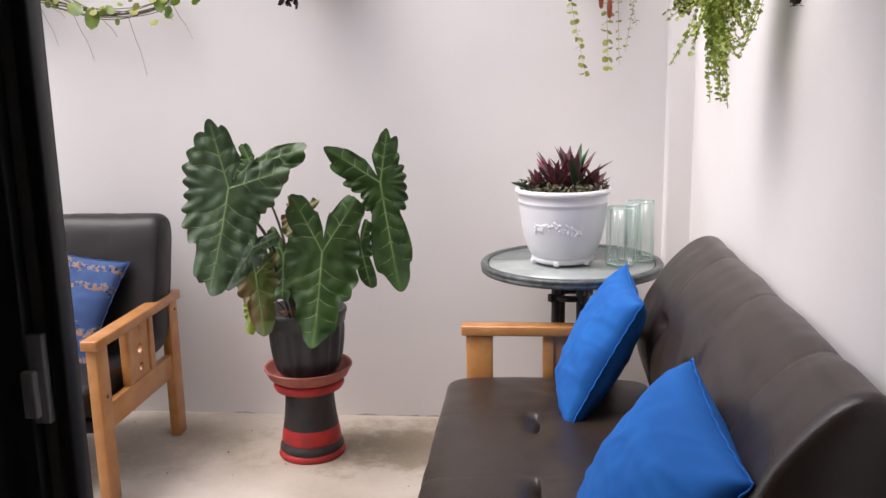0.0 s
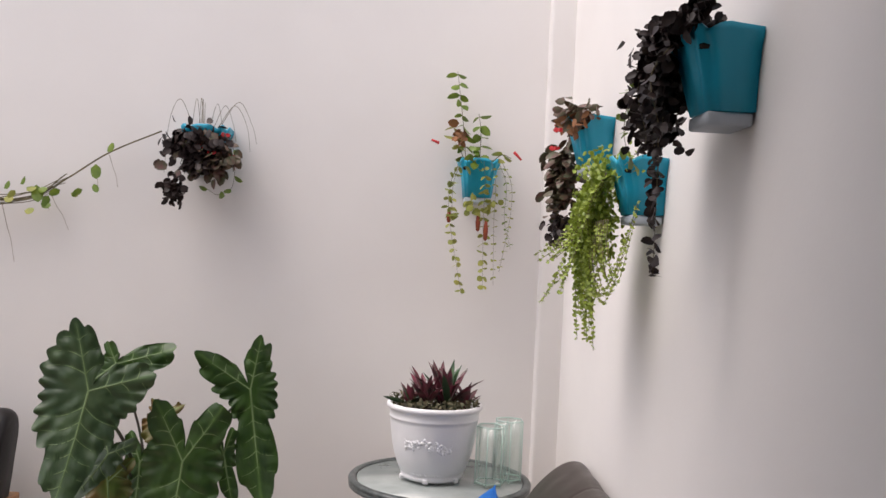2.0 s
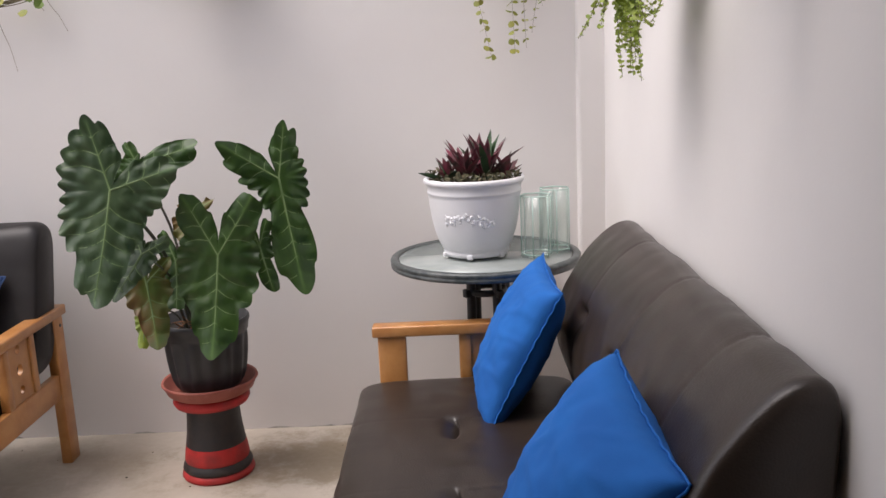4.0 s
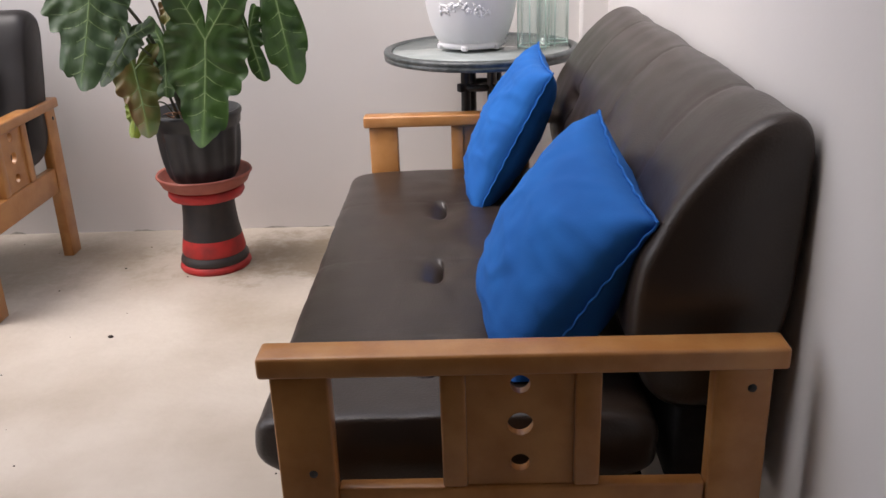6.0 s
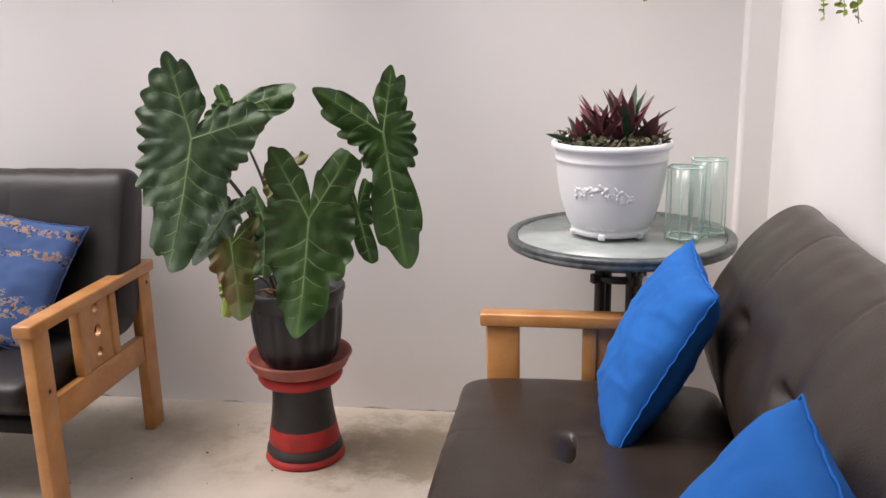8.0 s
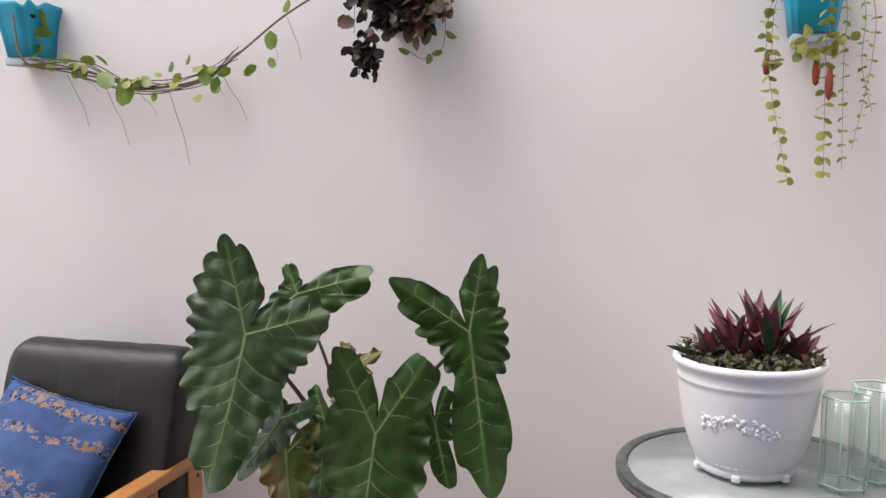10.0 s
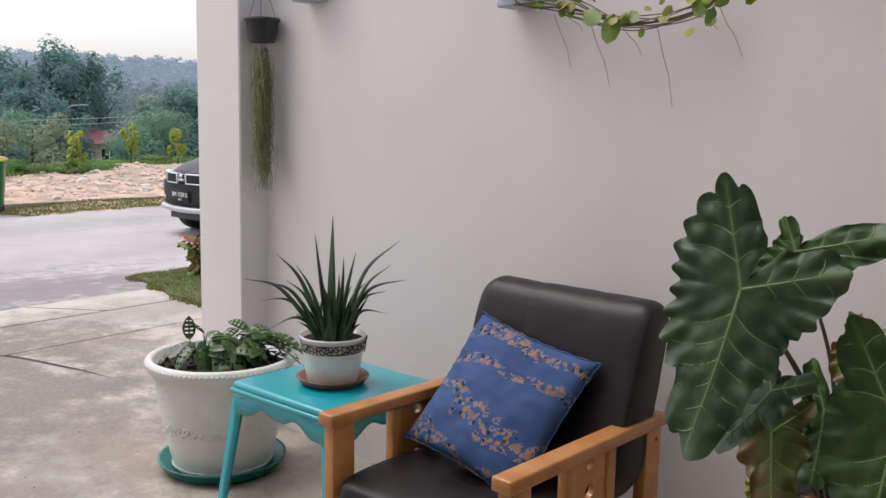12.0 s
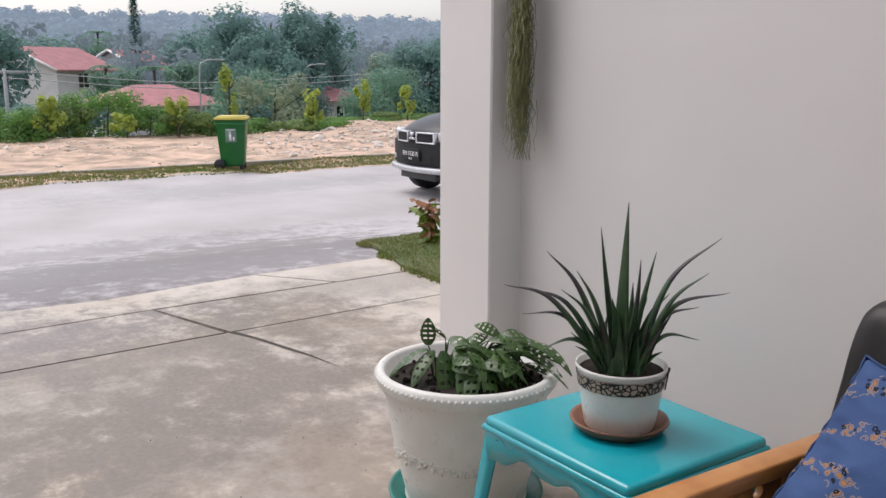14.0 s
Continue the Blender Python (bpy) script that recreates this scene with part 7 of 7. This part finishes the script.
def build_bin():
    t = thing("wheelie_bin", "green wheeled rubbish bin with a yellow lid on the verge", "bin", (-14.70, 7.08, -0.27), rz=150)
    bm = bmesh.new()
    secs = []
    for z, w, d in ((0.06, 0.17, 0.17), (0.10, 0.18, 0.18), (0.78, 0.23, 0.235), (0.80, 0.245, 0.255), (0.84, 0.245, 0.255)):
        secs.append([bm.verts.new(v) for v in ((-w, -d, z), (w, -d, z), (w, d, z), (-w, d, z))])
    for p, q in zip(secs, secs[1:]):
        for i in range(4):
            bm.faces.new((p[i], p[(i + 1) % 4], q[(i + 1) % 4], q[i]))
    bm.faces.new(secs[0][::-1])
    bm.faces.new(secs[-1])
    bmesh.ops.bevel(bm, geom=bm.edges[:], offset=0.018, segments=2, affect="EDGES")
    part("body", bm, M["bin_green"], t, "green plastic body")
    bm = bmesh.new()
    box(bm, -0.255, 0.255, -0.27, 0.26, 0.842, 0.885, 0.018, 3)
    box(bm, -0.22, 0.22, -0.235, 0.225, 0.88, 0.905, 0.012, 2)
    part("lid", bm, M["bin_yellow"], t, "yellow lid")
    bm = bmesh.new()
    tube(bm, [(-0.2, 0.28, 0.82), (0, 0.295, 0.82), (0.2, 0.28, 0.82)], 0.016, 0.016, 8)
    part("handle", bm, M["bin_green"], t)
    for s in (-1, 1):
        bm = lathe([(0, -0.025), (0.085, -0.025), (0.095, -0.012), (0.095, 0.012), (0.085, 0.025), (0, 0.025)], 20)
        bm.transform(Matrix.Translation((s * 0.20, 0.20, 0.095)) @ Euler((0, radians(90), 0)).to_matrix().to_4x4())
        part("wheel", bm, M["black_plastic"], t)
        bm = bmesh.new()
        box(bm, s * 0.12 - 0.04, s * 0.12 + 0.04, -0.19, -0.12, 0.0, 0.10, 0.012, 2)
        part("foot", bm, M["black_plastic"], t)
    bm = bmesh.new()
    box(bm, -0.228, -0.212, -0.10, 0.08, 0.47, 0.70, 0.002, 1)
    part("sticker", bm, M["bin_sticker"], t, "grey recycling sticker")
    bm = bmesh.new()
    box(bm, -0.232, -0.228, -0.02, 0.02, 0.50, 0.61)
    box(bm, -0.232, -0.228, -0.07, -0.04, 0.50, 0.56)
    box(bm, -0.232, -0.228, -0.01, 0.015, 0.62, 0.65)
    box(bm, -0.232, -0.228, -0.08, 0.06, 0.67, 0.685)
    part("print", bm, M["house_wall"], t, "white pictogram bars")


def build_car():
    """Front of a dark grey multi-purpose car, parked along the road, nose towards -y."""
    t = thing("car", "dark grey people carrier with silver bumper, parked on the road", "car", (-10.27, 8.02, -0.30), rz=0)
    W, L = 0.84, 4.3
    # body skin: sections along y from the nose back
    prof = [(0.00, 0.44, 0.86, 0.60), (0.05, 0.42, 0.91, 0.64), (0.14, 0.42, 0.965, 0.66), (0.30, 0.42, 1.03, 0.70), (0.55, 0.42, 1.095, 0.73), (0.95, 0.34, 1.15, 0.76), (1.20, 0.34, 1.19, 0.78), (1.75, 0.34, 1.52, 0.70), (2.2, 0.34, 1.62, 0.66), (3.6, 0.34, 1.60, 0.66), (4.1, 0.36, 1.2, 0.74), (4.3, 0.42, 0.95, 0.78)]
    bm = bmesh.new()
    secs = []
    for y, z0, z1, wt in prof:
        mid = z0 + (z1 - z0) * 0.55 if z1 < 1.2 else 0.98
        w = W - 0.12 * max(0, 1 - y / 0.35) ** 2 - (0.05 if y > 4.2 else 0)
        h1 = [(w * 0.96, z0), (w, z0 + 0.15), (w, mid), (w * 0.97, mid + (z1 - mid) * 0.45), (min(wt, w), z1 - 0.085), (min(wt, w) * 0.8, z1 - 0.035), (min(wt, w) * 0.5, z1 - 0.004), (0, z1 + 0.012)]
        pts = [(-x, z) for x, z in h1] + h1[-2::-1]
        curve_in = 0.20 * max(0, 1 - y / 0.9)
        secs.append([bm.verts.new((x, y + curve_in * (x / W) ** 2, z)) for x, z in pts])
    for p, q in zip(secs, secs[1:]):
        for i in range(len(p) - 1):
            bm.faces.new((p[i], p[i + 1], q[i + 1], q[i]))
        bm.faces.new((p[-1], p[0], q[0], q[-1]))
    bm.faces.new(secs[0][::-1])
    bm.faces.new(secs[-1])
    part("body", bm, M["car_paint"], t, "dark grey painted body")

    def blk(name, x0, x1, y0, y1, z0, z1, m_, label="", b=0.01, tilt=0):
        bm = bmesh.new()
        box(bm, x0, x1, y0, y1, z0, z1, b, 2)
        return part(name, bm, m_, t, label)

    def bow(name, x0, x1, y0, y1, z0, z1, m_, label="", b=0.01, deep=0.20):
        bm = bmesh.new()
        box(bm, x0, x1, y0, y1, z0, z1, b, 2)
        n = max(1, int((x1 - x0) / 0.08))
        for q in range(1, n):
            bmesh.ops.bisect_plane(bm, geom=bm.verts[:] + bm.edges[:] + bm.faces[:], plane_co=(x0 + (x1 - x0) * q / n, 0, 0), plane_no=(1, 0, 0))
        for v in bm.verts:
            v.co.y += deep * (v.co.x / W) ** 2
        return part(name, bm, m_, t, label)

    bow("front_panel", -0.76, 0.76, -0.035, 0.12, 0.43, 0.76, M["tyre"], "black lower grille panel", 0.03)
    bow("lower_intake", -0.42, 0.42, -0.040, 0.0, 0.455, 0.60, M["tyre"], "dark lower intake", 0.01)
    bow("bumper", -0.76, 0.76, -0.09, 0.12, 0.345, 0.425, M["silver"], "silver bumper bar", 0.03)
    blk("skirt", -0.45, 0.45, 0.05, 0.3, 0.24, 0.34, M["black_plastic"])
    for s in (-1, 1):
        x0, x1 = sorted((s * 0.10, s * 0.47))
        for nm, xa, xb, za, zb in (("grille_bar", x0, x1, 0.865, 0.885), ("grille_bar", x0, x1, 0.735, 0.755), ("grille_bar", x0, x0 + 0.025, 0.755, 0.865), ("grille_bar", x1 - 0.025, x1, 0.755, 0.865)):
            bow(nm, xa, xb, -0.05, 0.04, za, zb, M["chrome"], "chrome grille surround", 0.006)
        bow("grille_mesh", x0 + 0.025, x1 - 0.025, -0.035, 0.04, 0.755, 0.865, M["tyre"], "black mesh", 0.002)
        x0, x1 = sorted((s * 0.49, s * 0.78))
        bow("headlight", x0, x1, -0.02, 0.26, 0.76, 0.90, M["lamp_glass"], "clear wrap-round headlight", 0.035)
        x0, x1 = sorted((s * 0.60, s * 0.68))
        bow("fog_light", x0, x1, -0.055, 0.0, 0.48, 0.55, M["lamp_glass"], "small round fog light", 0.02)
        # emblem as three plain lozenges
    bm = bmesh.new()
    for a in (90, 210, 330):
        c = Vector((0.035 * math.cos(radians(a)), 0, 0.035 * math.sin(radians(a))))
        d = c.normalized() * 0.034
        e = Vector((-d.z, 0, d.x)) * 0.55
        o = Vector((0, -0.056, 0.81))
        v = [bm.verts.new(o + c + q) for q in (-d, e, d, -e)]
        bm.faces.new(v)
    ex = bmesh.ops.extrude_face_region(bm, geom=bm.faces[:])
    bmesh.ops.translate(bm, verts=[v for v in ex["geom"] if isinstance(v, bmesh.types.BMVert)], vec=(0, 0.05, 0))
    part("emblem", bm, M["chrome"], t, "chrome three-part emblem")
    p = blk("number_plate", -0.22, 0.22, -0.065, -0.05, 0.50, 0.66, M["tyre"], "black number plate", 0.004)
    for txt, zz, size in (("BM 1530 IS", 0.565, 0.085), ("08 20", 0.515, 0.035)):
        cu = bpy.data.curves.new("plate_text", "FONT")
        cu.body, cu.size, cu.extrude, cu.align_x = txt, size, 0.001, "CENTER"
        ob = new("plate_text", cu)
        ob.data.materials.append(M["house_wall"])
        ob.parent = t
        ob.matrix_basis = pose(0, -0.068, zz, 90, 0, 0)
        tagged(ob, "raised white plate lettering")
    for yw in (0.66, 3.35):
        for s in (-1, 1):
            wl = new("wheel")
            wl.parent = t
            wl.matrix_basis = pose(s * 0.74, yw, 0.31, 0, 90, 0)
            part("tyre", lathe([(0.19, -0.09), (0.29, -0.10), (0.31, -0.07), (0.31, 0.07), (0.29, 0.10), (0.19, 0.09)], 28), M["tyre"], wl)
            part("rim", lathe([(0, -0.04), (0.05, 0.06 * s), (0.17, 0.05 * s), (0.195, 0.07 * s), (0.195, -0.07)], 20), M["silver"], wl)
    bm = bmesh.new()
    v = [bm.verts.new(q) for q in ((-0.72, 1.24, 1.14), (0.72, 1.24, 1.14), (0.62, 1.74, 1.50), (-0.62, 1.74, 1.50))]
    bm.faces.new(v)
    bmesh.ops.translate(bm, verts=bm.verts[:], vec=(0, -0.02, 0.03))
    part("windscreen", bm, M["dark_pane"], t, "dark windscreen", smooth=False)


def build_small():
    # batik cushion on the armchair, two blue cushions on the sofa
    def frame_of(c, normal, up_hint, spin):
        n = Vector(normal).normalized()
        x = Vector(up_hint).cross(n).normalized()
        y = n.cross(x)
        m = Matrix((x, y, n)).transposed().to_4x4()
        return Matrix.Translation(c) @ m @ Matrix.Rotation(radians(spin), 4, "Z")

    cushion("cushion", "blue batik cushion with small brown flowers, leaning in the armchair", 0.43, 0.12, frame_of((-0.76, 3.325, 0.605), (0.10, -1, 0.75), (0, 0, 1), -12), M["batik"], 1)
    cushion("cushion", "plain bright blue cushion standing against the sofa back", 0.44, 0.17, frame_of((1.212, 2.94, 0.60), (-0.876, -0.019, 0.46), (0, 0, 1), -2), M["blue"], 2)
    cushion("cushion", "plump plain bright blue cushion leaning near the sofa's end", 0.42, 0.225, frame_of((1.256, 1.955, 0.604), (-0.85, -0.17, 0.50), (0, 0, 1), -13), M["blue"], 3, rest=0.437)
    # a small dark green watering mug under the table
    t = thing("mug", "small dark green plastic mug under the turquoise table", "mug", (-1.33, 3.22, 0))
    part("cup", lathe([(0, 0), (0.045, 0), (0.05, 0.01), (0.056, 0.10), (0.06, 0.105), (0.056, 0.11), (0.05, 0.1), (0.045, 0.02), (0, 0.015)], 28), M["mug"], t)
    part("handle", tube(bmesh.new(), curve([(-0.055, 0, 0.09), (-0.085, -0.01, 0.08), (-0.085, -0.01, 0.04), (-0.053, 0, 0.025)], 5), 0.006, 0.006, 6), M["mug"], t)
    # grit on the floor
    r = random.Random(55)
    bm = bmesh.new()
    for _ in range(90):
        x, y = r.uniform(-4.2, 0.7), r.uniform(1.6, 3.75)
        s = r.uniform(0.001, 0.003)
        b2 = bmesh.new()
        bmesh.ops.create_icosphere(b2, subdivisions=1, radius=s)
        b2.transform(Matrix.Translation((x, y, s * 0.5)) @ Matrix.Diagonal((r.uniform(0.8, 1.6), 1, 0.6, 1)))
        merge(bm, b2)
    for x, y, s in ((-0.012, 2.848, 0.008), (-0.16, 3.4, 0.004)):
        b2 = bmesh.new()
        bmesh.ops.create_icosphere(b2, subdivisions=1, radius=s)
        b2.transform(Matrix.Translation((x, y, s * 0.4)) @ Matrix.Diagonal((1.3, 0.8, 0.6, 1)))
        merge(bm, b2)
    tagged(obj("grit", bm, M["soil"], False), "dark grit and crumbs on the concrete floor", "dirt", kind="stuff")
    # young plant in the grass by the column
    t = thing("young_plant", "small leafy seedling in the grass patch", "plant", (-6.0, 5.62, ground_z(-6, 5.6) + 0.02))
    b, s = bmesh.new(), bmesh.new()
    for k in range(8):
        a = k * 0.8
        strand(b, s, [(0, 0, 0.0), (0.02 * math.cos(a), 0.02 * math.sin(a), 0.2), (0.16 * math.cos(a), 0.16 * math.sin(a), 0.34 + 0.05 * math.sin(k * 3))], 0.05, 0.12, 0.04, r, k % 2, stem=0.004)
    plant(t, b, s, [M["vine"], M["dry_leaf"]], "long green and brown leaves")


build_setting()
build_ground()
build_sofa()
build_chair()
build_round_table()
build_white_pot()
build_vases()
build_pedestal()
build_alocasia()
build_teal_table()
build_aloe()
build_big_pot()
build_planters()
build_small()
build_bin()
build_car()
build_far()
